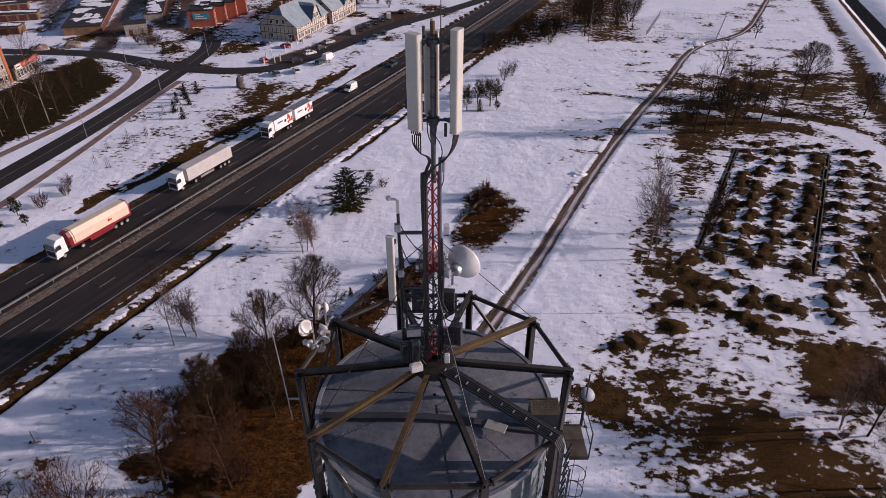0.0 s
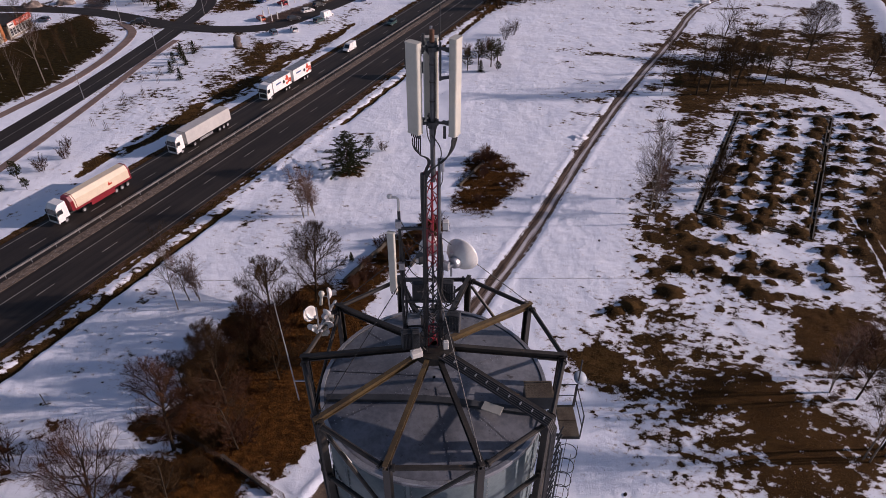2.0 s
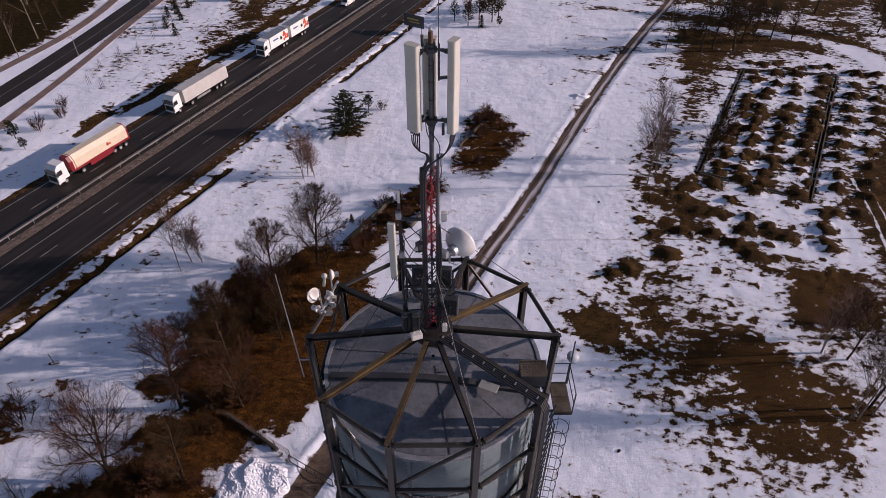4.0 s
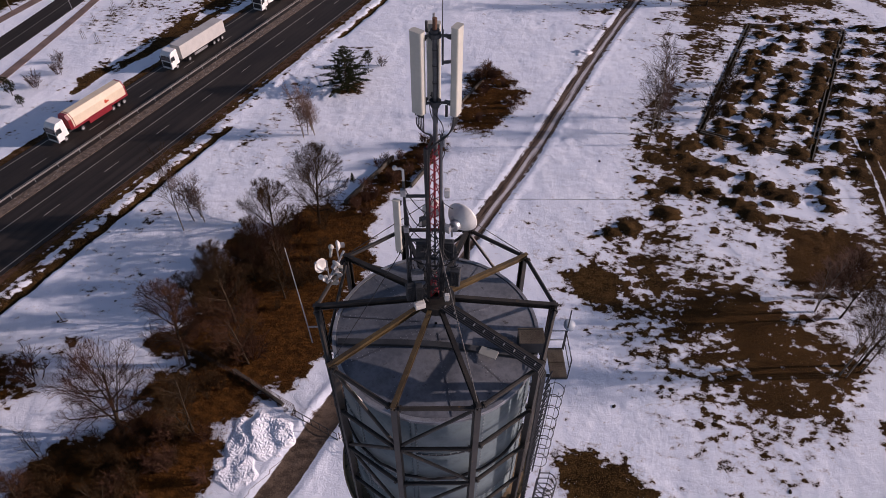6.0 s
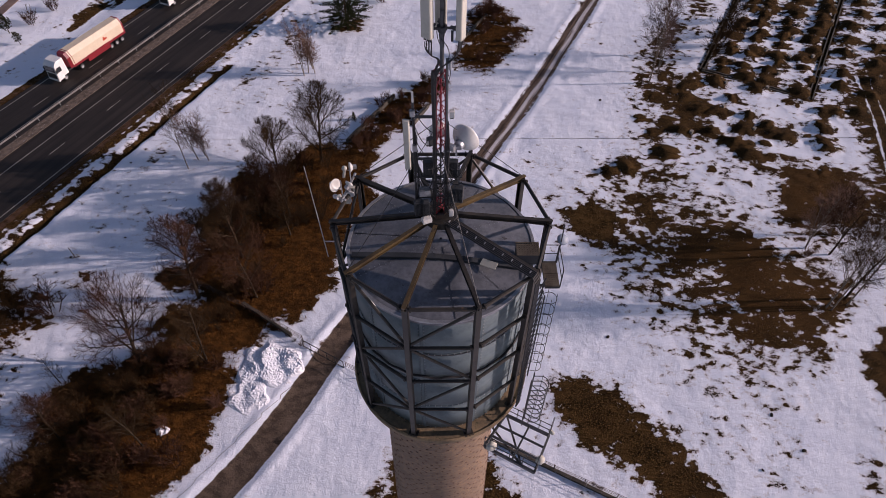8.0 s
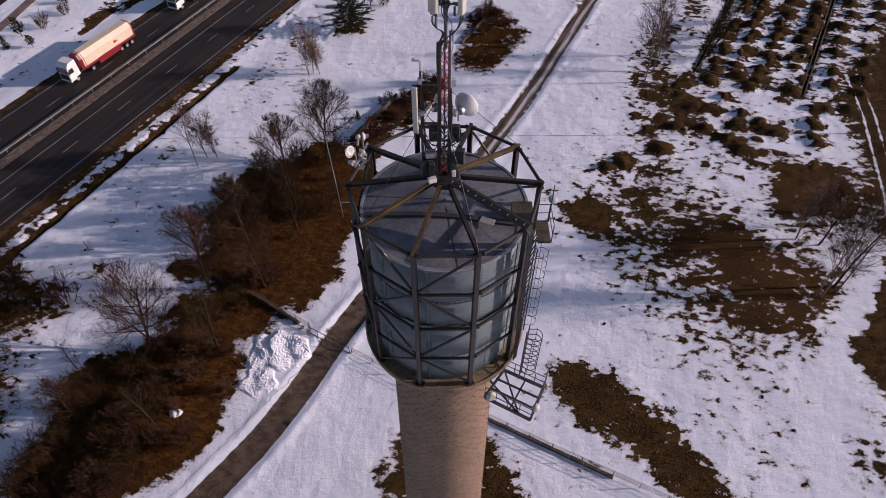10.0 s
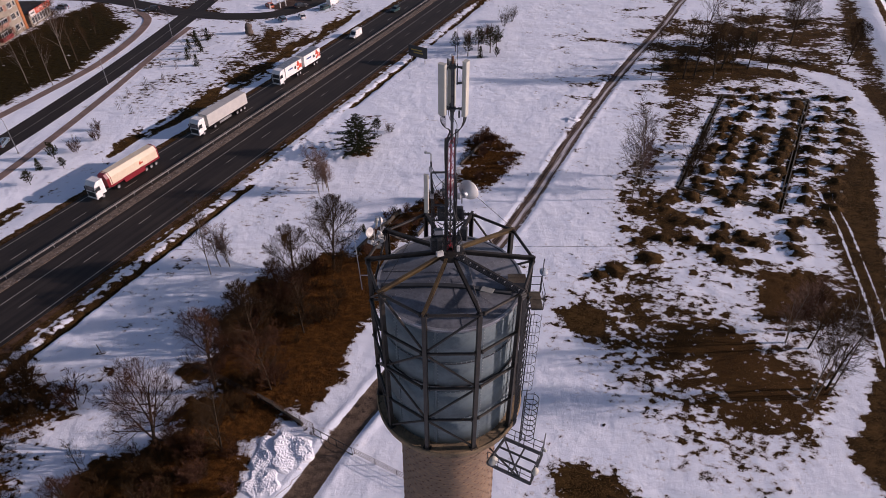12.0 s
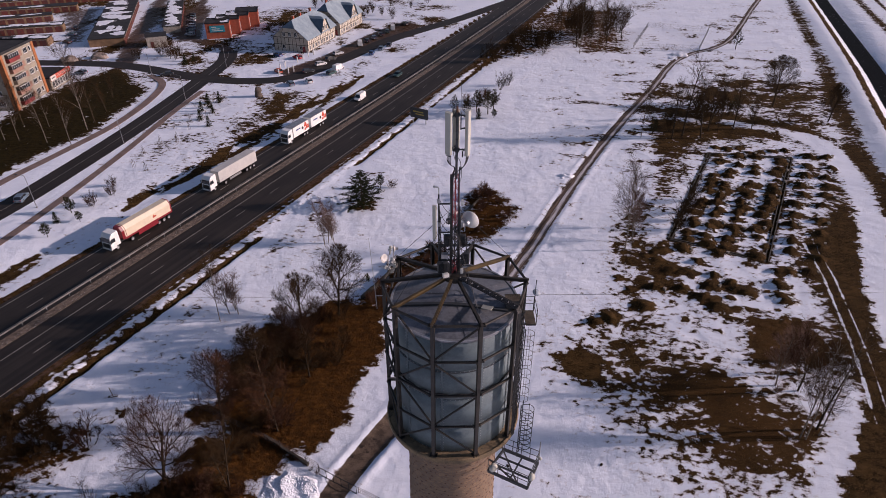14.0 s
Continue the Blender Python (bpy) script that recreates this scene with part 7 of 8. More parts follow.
# half-timbered guest house: two wings under grey hipped-gable roofs
def guest_house(origin, yaw, w, d, eave, ridge, label):
    """x along the long front (facing -y locally), y depth; the short gable ends have cut-off tops."""
    th = thing("guest_house", label, "house", Matrix.Translation((*origin, 0)) @ Matrix.Rotation(yaw, 4, "Z"), "half-timbered wings")
    part("wall", Geo().box((w / 2, 0.15, eave / 2), (w, 0.3, eave)), PLASTER, th)
    part("wall", Geo().box((w / 2, d - 0.15, eave / 2), (w, 0.3, eave)), PLASTER, th)
    cut = 0.62
    top = eave + (ridge - eave) * cut
    in_y = d / 2 * cut
    gable = [(0, 0), (d, 0), (d, eave), (d - in_y, top), (in_y, top), (0, eave)]
    for x in (0.0, w - 0.3):
        n = len(gable)
        v = [(x, y, z) for y, z in gable] + [(x + 0.3, y, z) for y, z in gable]
        g = Geo().add(v, [tuple(range(n - 1, -1, -1)), tuple(range(n, 2 * n))] + [(i, (i + 1) % n, n + (i + 1) % n, n + i) for i in range(n)])
        part("gable_wall", g, PLASTER, th)
    o = 0.7
    hip = (ridge - top) / (ridge - eave) * d / 2
    e = eave - 0.45
    v = [(-o, -o, e), (w + o, -o, e), (w + o, d + o, e), (-o, d + o, e), (hip, d / 2, ridge), (w - hip, d / 2, ridge),
         (-o, in_y, top), (-o, d - in_y, top), (w + o, in_y, top), (w + o, d - in_y, top)]
    f = [(0, 1, 8, 5, 4, 6), (2, 3, 7, 4, 5, 9)]
    rf = part("roof", Geo().add(v, f), SLATE, th, "grey tiled roof with clipped gables")
    rf.modifiers.new("thick", "SOLIDIFY").thickness = 0.18
    for tri in ((6, 4, 7), (9, 5, 8)):
        hp = part("roof_hip", Geo().add([v[q] for q in tri], [(0, 1, 2)]), SLATE_DARK, rf)
        hp.modifiers.new("thick", "SOLIDIFY").thickness = 0.18
    # cross gable in the long front
    cw = 7.5
    cx = w * 0.60
    ct = eave + 4.3
    gv = [(cx - cw / 2, -0.4, eave - 0.4), (cx + cw / 2, -0.4, eave - 0.4), (cx + 1.1, -0.4, ct), (cx - 1.1, -0.4, ct)]
    part("cross_gable_wall", Geo().add([(x, y + 0.02, z) for x, y, z in gv] + [(x, y + 2.5, z) for x, y, z in gv], [(0, 1, 2, 3), (4, 5, 6, 7), (0, 3, 7, 4), (1, 5, 6, 2), (2, 6, 7, 3)]), PLASTER, th)
    slope = d / 2 / (ridge - eave)
    yb = (ct - eave) * slope + 1.0
    rv = [(cx - cw / 2 - 0.5, -0.9, eave - 0.65), (cx - 1.1, -0.9, ct + 0.1), (cx - 1.1, yb, ct + 0.1), (cx - cw / 2 - 0.5, 0.2, eave - 0.3), (cx + 1.1, -0.9, ct + 0.1), (cx + 1.1, yb, ct + 0.1), (cx + cw / 2 + 0.5, -0.9, eave - 0.65), (cx + cw / 2 + 0.5, 0.2, eave - 0.3), (cx, 0.6, ct + 0.9), (cx, yb + 1, ct + 0.9)]
    part("cross_gable_roof", Geo().add(rv, [(0, 1, 2, 3), (6, 7, 5, 4)]), SLATE_DARK, th)
    part("cross_gable_top", Geo().add(rv, [(1, 8, 9, 2), (8, 4, 5, 9), (1, 4, 8)]), SLATE, th)
    tb = Geo()
    for k in range(int(w / 1.6) + 1):
        tb.box((min(k * 1.6, w), -0.02, eave / 2), (0.16, 0.08, eave))
    for z in (0.15, eave * 0.52, eave - 0.1):
        tb.box((w / 2, -0.025, z), (w, 0.08, 0.17))
    for x in (cx - cw * 0.3, cx, cx + cw * 0.3):
        tb.box((x, -0.42, eave + 1.1), (0.15, 0.07, 2.6))
    tb.beam((cx - cw / 2, -0.43, eave - 0.3), (cx - 1.1, -0.43, ct), 0.16, 0.08)
    tb.beam((cx + cw / 2, -0.43, eave - 0.3), (cx + 1.1, -0.43, ct), 0.16, 0.08)
    for k in range(int(d / 1.6) + 1):
        tb.box((-0.03, min(k * 1.6, d), eave / 2), (0.08, 0.16, eave))
    for z in (eave * 0.5, eave, (eave + top) / 2):
        q = max(0.0, (z - eave)) * in_y / (top - eave)
        tb.box((-0.035, d / 2, z), (0.08, d - 2 * q, 0.18))
    for s in (-1, 1):
        tb.beam((-0.04, d / 2 + s * d * 0.45, 0.4), (-0.04, d / 2 + s * d * 0.2, eave * 0.5), 0.14, 0.08)
        tb.beam((-0.04, d / 2 + s * d * 0.3, eave), (-0.04, d / 2 + s * d * 0.16, top), 0.14, 0.08)
    part("timber_framing", tb, TIMBER, th, "dark timber framing")
    for k in range(int((w - 2) / 2.5)):
        window(th, (1.8 + k * 2.5, -0.03, 1.5), 1.1, 1.5, 0.0)
        if abs(1.8 + k * 2.5 - cx) > cw / 2 - 0.6:
            window(th, (1.8 + k * 2.5, -0.03, eave - 0.85), 1.0, 0.9, 0.0)
    for x in (cx - 1.3, cx + 1.3):
        window(th, (x, -0.44, eave + 1.1), 1.1, 1.5, 0.0)
    for y in (d * 0.33, d * 0.5, d * 0.67):
        window(th, (-0.05, y, eave + 1.2), 1.1, 1.5, radians(-90), bars=1)
    for y in (d * 0.2, d * 0.7):
        window(th, (-0.05, y, 1.6), 1.2, 1.4, radians(-90), bars=1)
    part("door", Geo().box((-0.06, d * 0.12, 1.1), (0.12, 1.1, 2.2)), DARK_RED, th)
    for x in (w * 0.22, w * 0.45, w * 0.8):
        ch = part("chimney", Geo().box((x, d / 2 + 0.7, ridge + 0.1), (0.9, 0.7, 1.7)), RED_BRICK, rf)
        part("chimney_cap", Geo().box((x, d / 2 + 0.7, ridge + 1.0), (1.05, 0.85, 0.14)), CONCRETE, ch)
    return th


gy = ang((-49.6, 216.9), (-41.1, 244.9))
guest_house((-49.6, 216.9), gy, 25, 14.5, 5.2, 11.2, "half-timbered guest house with grey roof, long wing")
guest_house((-40.6, 243.0), gy, 24, 14.0, 5.4, 12.2, "half-timbered guest house with grey roof, far wing")


# ---- vehicles ----
def wheel(parent, c, r=0.32, w=0.2, yaw=0.0):
    ob = part("wheel", Geo(), RUBBER, parent)
    ob.matrix_basis = Matrix.Translation(c)
    q = Euler((0, radians(90), 0)).to_matrix()
    part("tyre", Geo().lathe([(r * 0.6, -w / 2), (r * 0.95, -w / 2), (r, -w * 0.3), (r, w * 0.3), (r * 0.95, w / 2), (r * 0.6, w / 2)], 16, m=q), RUBBER, ob, smooth=False)
    part("rim", Geo().lathe([(0, -w * 0.35), (r * 0.3, -w * 0.42), (r * 0.6, -w * 0.48), (r * 0.6, w * 0.48), (r * 0.3, w * 0.42), (0, w * 0.35)], 12, m=q), GALV, ob)
    return ob


def loft(sections):
    """A skin over cross-sections of the same number of points."""
    n = len(sections[0])
    v = [p for s in sections for p in s]
    f = [(i * n + j, i * n + (j + 1) % n, (i + 1) * n + (j + 1) % n, (i + 1) * n + j) for i in range(len(sections) - 1) for j in range(n)]
    f += [tuple(range(n - 1, -1, -1)), tuple(range(len(v) - n, len(v)))]
    return Geo().add(v, f)


def paint(name, c):
    return surface(name, c, tuple(q * 0.85 for q in c), 0.35, coarse=0.8, fine=6, bump=0, spec=0.6)


PAINTS = {"silver": paint("silver_paint", (0.45, 0.46, 0.48)), "black": paint("black_paint", (0.02, 0.022, 0.026)), "white": paint("white_paint", (0.75, 0.74, 0.72)),
          "red": paint("red_paint", (0.42, 0.02, 0.02)), "blue": paint("blue_paint", (0.03, 0.08, 0.22)), "dark green": paint("green_paint", (0.02, 0.06, 0.06)),
          "orange": paint("orange_paint", (0.5, 0.09, 0.03)), "grey blue": paint("greyblue_paint", (0.12, 0.17, 0.22))}
LAMP_RED = surface("tail_lamp", (0.4, 0.02, 0.02), (0.3, 0.02, 0.02), 0.3, bump=0)


def car(x, y, yaw, colour, shape="hatch"):
    """A parked car, nose along local +y."""
    th = thing("van" if shape == "van" else "car", f"parked {colour} {'van' if shape == 'van' else 'estate car' if shape == 'estate' else 'car'} on slushy ground", "van" if shape == "van" else "car",
               Matrix.Translation((x, y, 0.02)) @ Matrix.Rotation(yaw, 4, "Z"), "parked cars")
    L, W = (5.0, 1.9) if shape == "van" else (4.4, 1.76)
    hh = 2.1 if shape == "van" else 1.48

    def sect(yy, w, z0, z1):
        r = 0.12
        return [(-w / 2, yy, z0), (w / 2, yy, z0), (w / 2, yy, z1 - r), (w / 2 - r, yy, z1), (-w / 2 + r, yy, z1), (-w / 2, yy, z1 - r)]
    low = [sect(-L / 2, W * 0.88, 0.35, 0.85), sect(-L / 2 + 0.2, W * 0.97, 0.24, 0.95), sect(-L / 4, W, 0.22, 0.96), sect(L / 4, W, 0.22, 0.94), sect(L / 2 - 0.35, W * 0.95, 0.24, 0.80), sect(L / 2, W * 0.82, 0.34, 0.64)]
    part("body", loft(low), PAINTS[colour], th, smooth=False, bevel=0.03)
    b0, b1, f1, f0 = {"hatch": (-L / 2 + 0.15, -L / 2 + 0.65, 0.25, 1.0), "estate": (-L / 2 + 0.1, -L / 2 + 0.4, 0.3, 1.05), "van": (-L / 2 + 0.05, -L / 2 + 0.15, 0.9, 1.6)}[shape]

    def cab(yy, w, z):
        return [(-w / 2, yy, 0.93), (w / 2, yy, 0.93), (w / 2 * (0.98 if z < 1 else 0.86), yy, z), (-w / 2 * (0.98 if z < 1 else 0.86), yy, z)]
    part("glasshouse", loft([cab(b0, W * 0.92, 0.95), cab(b1, W * 0.92, hh - 0.06), cab(f1, W * 0.92, hh - 0.06), cab(f0, W * 0.92, 0.95)]), GLASS if shape != "van" else PAINTS[colour], th, "dark windows" if shape != "van" else "")
    part("roof_panel", Geo().box((0, (b1 + f1) / 2, hh - 0.03), (W * 0.80, f1 - b1 + 0.05, 0.06)), PAINTS[colour], th, bevel=0.02)
    pil = Geo()
    for s in (-1, 1):
        pil.beam((s * W * 0.455, b0 + 0.1, 0.95), (s * W * 0.40, b1, hh - 0.05), 0.09, 0.06)
        pil.beam((s * W * 0.455, f0 - 0.03, 0.95), (s * W * 0.40, f1, hh - 0.05), 0.07, 0.06)
        pil.beam((s * W * 0.462, (b0 + f0) / 2, 0.95), (s * W * 0.405, (b1 + f1) / 2, hh - 0.05), 0.09, 0.05)
    part("pillars", pil, PAINTS[colour], th)
    if shape == "van":
        part("windscreen", Geo().add([(-0.75, f1 + 0.05, hh - 0.15), (0.75, f1 + 0.05, hh - 0.15), (0.82, f0 + 0.01, 1.0), (-0.82, f0 + 0.01, 1.0)], [(0, 1, 2, 3)]), GLASS, th)
    for sx in (-1, 1):
        for yy in (-L * 0.29, L * 0.31):
            wheel(th, (sx * (W / 2 - 0.08), yy, 0.31))
        part("headlight", Geo().box((sx * W * 0.33, L / 2 - 0.1, 0.62), (0.34, 0.16, 0.14)), GALV, th, bevel=0.03)
        part("tail_light", Geo().box((sx * W * 0.37, -L / 2 + 0.05, 0.78), (0.2, 0.12, 0.2)), LAMP_RED, th)
        part("mirror", Geo().box((sx * (W / 2 + 0.08), f1 + 0.35, 1.0), (0.18, 0.1, 0.13)), PAINTS[colour], th)
    part("number_plate", Geo().box((0, -L / 2 - 0.01, 0.6), (0.5, 0.03, 0.11)), WHITE, th)
    part("bumper", Geo().box((0, L / 2 - 0.02, 0.42), (W * 0.85, 0.1, 0.16)), BLACK, th, bevel=0.02)
    return th


yaw_r = ang((-37.8, 214.4), (-19.3, 252.8)) - radians(90)
for (x, y), c, sh, dy in zip([(-25, 214.8), (-21.8, 221.3), (-19, 226.8), (-35.2, 194.8), (-37, 189.5), (-45.4, 191.6), (-49, 177.6), (-43.3, 180.4), (-56, 191.7), (-52.4, 209), (-60.5, 212.5), (-42.3, 200.4), (-39.7, 207),
                              (-37.8, 214.4), (-30.8, 227.7), (-28.4, 233), (-26.1, 238.2), (-23.6, 243.4), (-21.2, 248.6), (-19.0, 253.4), (-14, 262.6)],
                             ("blue", "grey blue", "black", "white", "dark green", "black", "grey blue", "white", "orange", "red", "blue", "white", "black", "silver", "white", "black", "grey blue", "black", "dark green", "white", "black"),
                             ("hatch", "hatch", "hatch", "van", "estate", "hatch", "estate", "hatch", "hatch", "hatch", "hatch", "hatch", "hatch", "estate", "van", "hatch", "hatch", "hatch", "estate", "van", "estate"),
                             (20, 20, 20, -4, -4, -30, 55, 50, 60, 75, 70, -25, -20, -20, 35, 35, 35, 35, 35, 30, 60)):
    car(x, y, yaw_r + radians(dy), c, sh)
for i, c in enumerate(("silver", "black", "grey blue", "white", "black", "silver", "dark green", "black")):
    car(-104.0 - i * 1.6, 244.0 + i * 5.2, radians(75), c, ("hatch", "estate")[i % 2])
for x, y, a, c in ((-157.4, 256, 0.3, "black"), (-153.7, 244.6, 1.2, "grey blue"), (-149.7, 232, 1.0, "black"), (-151, 262, 1.4, "silver"), (-124.5, 190.6, 1.3, "grey blue"), (-93.9, 188.4, 1.9, "black"), (-93.6, 97, 0.15, "grey blue")):
    car(x, y, a, c)


def truck_cab(th, y0, colour):
    """A forward-control cab; its nose looks along local +y."""
    W = 2.45
    prof = [(y0, 0.55), (y0, 2.0), (y0 - 0.18, 3.2), (y0 - 0.75, 3.75), (y0 - 2.2, 3.85), (y0 - 2.25, 0.95), (y0 - 1.3, 0.95), (y0 - 1.2, 0.55)]
    n = len(prof)
    cab = part("cab", Geo().add([(-W / 2, y, z) for y, z in prof] + [(W / 2, y, z) for y, z in prof],
                                [tuple(range(n)), tuple(range(2 * n - 1, n - 1, -1))] + [(i, n + i, n + (i + 1) % n, (i + 1) % n) for i in range(n)]), colour, th, bevel=0.06)
    part("windscreen", Geo().add([(-1.12, y0 + 0.02, 2.05), (1.12, y0 + 0.02, 2.05), (1.05, y0 - 0.12, 2.95), (-1.05, y0 - 0.12, 2.95)], [(0, 1, 2, 3)]), GLASS, cab)
    part("grille", Geo().box((0, y0 + 0.02, 1.3), (1.9, 0.08, 1.0)), BLACK, cab)
    part("bumper", Geo().box((0, y0 - 0.02, 0.62), (W, 0.22, 0.4)), colour, cab, bevel=0.04)
    for s in (-1, 1):
        part("side_window", Geo().box((s * (W / 2 + 0.01), y0 - 0.75, 2.35), (0.04, 0.9, 0.8)), GLASS, cab)
        part("mirror", Geo().box((s * (W / 2 + 0.2), y0 - 0.1, 2.3), (0.12, 0.16, 0.7)), BLACK, cab)
        part("headlight", Geo().box((s * 0.95, y0 + 0.05, 0.85), (0.4, 0.1, 0.22)), GALV, cab)
        wheel(th, (s * 1.05, y0 - 1.35, 0.5), 0.5, 0.32)
    return cab


def on_lane(name, label, y):
    k = road_slope(y)
    x, yy = road_at(y, -7.7)
    return thing(name, label, "truck", Matrix.Translation((x, yy, 0.02)) @ Matrix.Rotation(math.pi - math.atan(k), 4, "Z"), "trucks on the highway")


def chassis(th, y0, y1, axles):
    part("chassis", Geo().box((0.45, (y0 + y1) / 2, 0.85), (0.16, abs(y1 - y0), 0.25)).box((-0.45, (y0 + y1) / 2, 0.85), (0.16, abs(y1 - y0), 0.25)), BLACK, th)
    for y in axles:
        for s in (-1, 1):
            wheel(th, (s * 1.05, y, 0.48), 0.48, 0.34)


TRUCK_WHITE = paint("truck_white", (0.78, 0.77, 0.75))
MAROON = paint("maroon_paint", (0.20, 0.012, 0.02))
CREAM = surface("cream_tarpaulin", (0.62, 0.53, 0.40), (0.55, 0.46, 0.34), 0.6, coarse=0.4, fine=4, bump=0.05)
TARP = surface("grey_tarpaulin", (0.46, 0.45, 0.43), (0.38, 0.37, 0.36), 0.6, coarse=0.4, fine=4, bump=0.06)

# white tractor with a cream and maroon trailer
tk = on_lane("truck", "white lorry with a cream and maroon trailer", 72.0)
truck_cab(tk, 0.0, TRUCK_WHITE)
chassis(tk, -1.0, -6.0, (-5.0,))
tr = part("trailer", Geo(), MAROON, tk, "cream trailer on a maroon base")
shape = [(-1.25, 1.2), (1.25, 1.2), (1.25, 3.1), (0.75, 3.95), (-0.75, 3.95), (-1.25, 3.1)]
part("trailer_skin", loft([[(x, -3.6, z) for x, z in shape], [(x, -15.6, z) for x, z in shape]]), CREAM, tr)
part("front_shield", loft([[(x * 0.92, -3.0, 1.3 + (z - 1.2) * 0.93) for x, z in shape], [(x * 1.01, -3.95, z * 1.005) for x, z in shape]]), MAROON, tr)
part("tail_shield", loft([[(x * 1.01, -15.45, z * 1.005) for x, z in shape], [(x * 1.0, -15.75, z) for x, z in shape]]), MAROON, tr)
part("skirt", Geo().box((0, -9.2, 1.05), (2.54, 5.2, 1.1)), MAROON, tr)
part("base", Geo().box((0, -9.6, 1.35), (2.53, 12.0, 0.4)), MAROON, tr)
part("emblem", Geo().box((-1.26, -11.2, 2.4), (0.03, 0.9, 0.3)).box((-1.26, -11.0, 2.5), (0.03, 0.3, 0.6)), SIGN_RED, tr)
part("emblem", Geo().box((1.26, -11.2, 2.4), (0.03, 0.9, 0.3)).box((1.26, -11.0, 2.5), (0.03, 0.3, 0.6)), SIGN_RED, tr)
chassis(tk, -6.0, -15.5, (-12.0, -13.3, -14.6))
# white tractor with a grey curtain-sided trailer
tk = on_lane("truck", "white lorry with a grey tarpaulin trailer", 97.0)
truck_cab(tk, 0.0, TRUCK_WHITE)
chassis(tk, -1.0, -6.0, (-5.0,))
part("trailer", Geo().box((0, -9.8, 2.55), (2.5, 13.4, 2.7)), TARP, tk, bevel=0.05)
part("side_guard", Geo().box((1.2, -8.5, 0.75), (0.06, 4.0, 0.5)).box((-1.2, -8.5, 0.75), (0.06, 4.0, 0.5)), GALV, tk)
chassis(tk, -6.0, -16.2, (-12.6, -13.9, -15.2))
# white rigid lorry with drawbar trailer and red fruit spots
tk = on_lane("truck", "white box lorry with a box trailer and printed red spots", 124.0)
truck_cab(tk, 0.0, TRUCK_WHITE)
for y0, y1 in ((-2.5, -9.7), (-10.8, -18.4)):
    bx = part("cargo_box", Geo().box((0, (y0 + y1) / 2, 2.55), (2.5, y0 - y1, 2.75)), TRUCK_WHITE, tk, bevel=0.03)
    part("roof_cap", Geo().box((0, (y0 + y1) / 2, 3.95), (2.5, y0 - y1, 0.06)), GALV, bx)
    rng = random.Random(5)
    for s in (-1, 1):
        part("writing_bar", Geo().box((s * 1.26, y0 - 2.2, 2.9), (0.02, 2.0, 0.34)), PAINTS["blue"], bx)
        for i in range(9):
            c = (s * 1.262 + s * 0.002 * i, y1 + 0.4 + rng.random() * 1.6, 1.7 + rng.random() * 1.9)
            part("spot", Geo().lathe([(0, -0.004), (0.36, -0.004), (0.36, 0.004), (0, 0.004)], 12, c, m=Euler((0, radians(90), 0)).to_matrix()), SIGN_RED, bx)
        for c in ((s * 1.268, y1 + 3.0, 2.6),):
            part("spot", Geo().lathe([(0, -0.004), (0.42, -0.004), (0.42, 0.004), (0, 0.004)], 12, c, m=Euler((0, radians(90), 0)).to_matrix()), BLACK, bx)
chassis(tk, -1.5, -9.5, (-7.4, -8.6))
chassis(tk, -10.0, -18.2, (-15.2, -16.5))
part("cooler", Geo().box((0, -2.3, 3.3), (1.9, 0.5, 0.9)), GALV, tk, bevel=0.03)
for y, c, sh, lane in ((160, "white", "van", -7.6), (184, "dark green", "hatch", -7.6)):
    x, yy = road_at(y, lane)
    car(x, yy, math.pi - math.atan(road_slope(y)), c, sh)

# ---- street furniture ----
def street_lamp(x, y, h, yaw):
    th = thing("street_lamp", "grey steel street lamp beside the road", "street lamp", Matrix.Translation((x, y, 0)) @ Matrix.Rotation(yaw, 4, "Z"), "street lamps")
    part("pole", Geo().tube([(0, 0, 0), (0, 0, h), (0.15, 0, h + 0.35), (1.4, 0, h + 0.55)], [0.09, 0.05, 0.04, 0.035], 7), GALV, th)
    part("lamp_head", Geo().box((1.7, 0, h + 0.56), (0.65, 0.26, 0.12)), DARKGREY, th, bevel=0.03)
    part("base", Geo().box((0, 0, 0.1), (0.3, 0.3, 0.2)), CONCRETE, th)


for x, y, a in ((-79.1, 163.2, 3.1), (-76.3, 199, 3.3), (-84.0, 128.5, 3.1), (-88.4, 93.3, 3.1), (-98.5, 187, -1.2), (-101, 60, 3.1)):
    street_lamp(x, y, 7.4, a)

bb = thing("billboard", "dark advertising board on posts beside the highway", "billboard", Matrix.Translation((-5.4, 142.5, 0)) @ Matrix.Rotation(radians(-32), 4, "Z"))
part("panel", Geo().box((0, 0, 3.0), (6.0, 0.2, 3.0)), DARKGREY, bb, bevel=0.02)
part("writing_bar", Geo().box((-0.3, -0.12, 3.4), (3.4, 0.03, 0.35)).box((0.2, -0.12, 2.7), (3.0, 0.03, 0.3)), surface("dull_yellow", (0.4, 0.3, 0.05), None, 0.6, bump=0), bb)
for x in (-2.2, 2.2):
    part("post", Geo().box((x, 0.1, 0.75), (0.18, 0.18, 1.6)), GALV, bb)

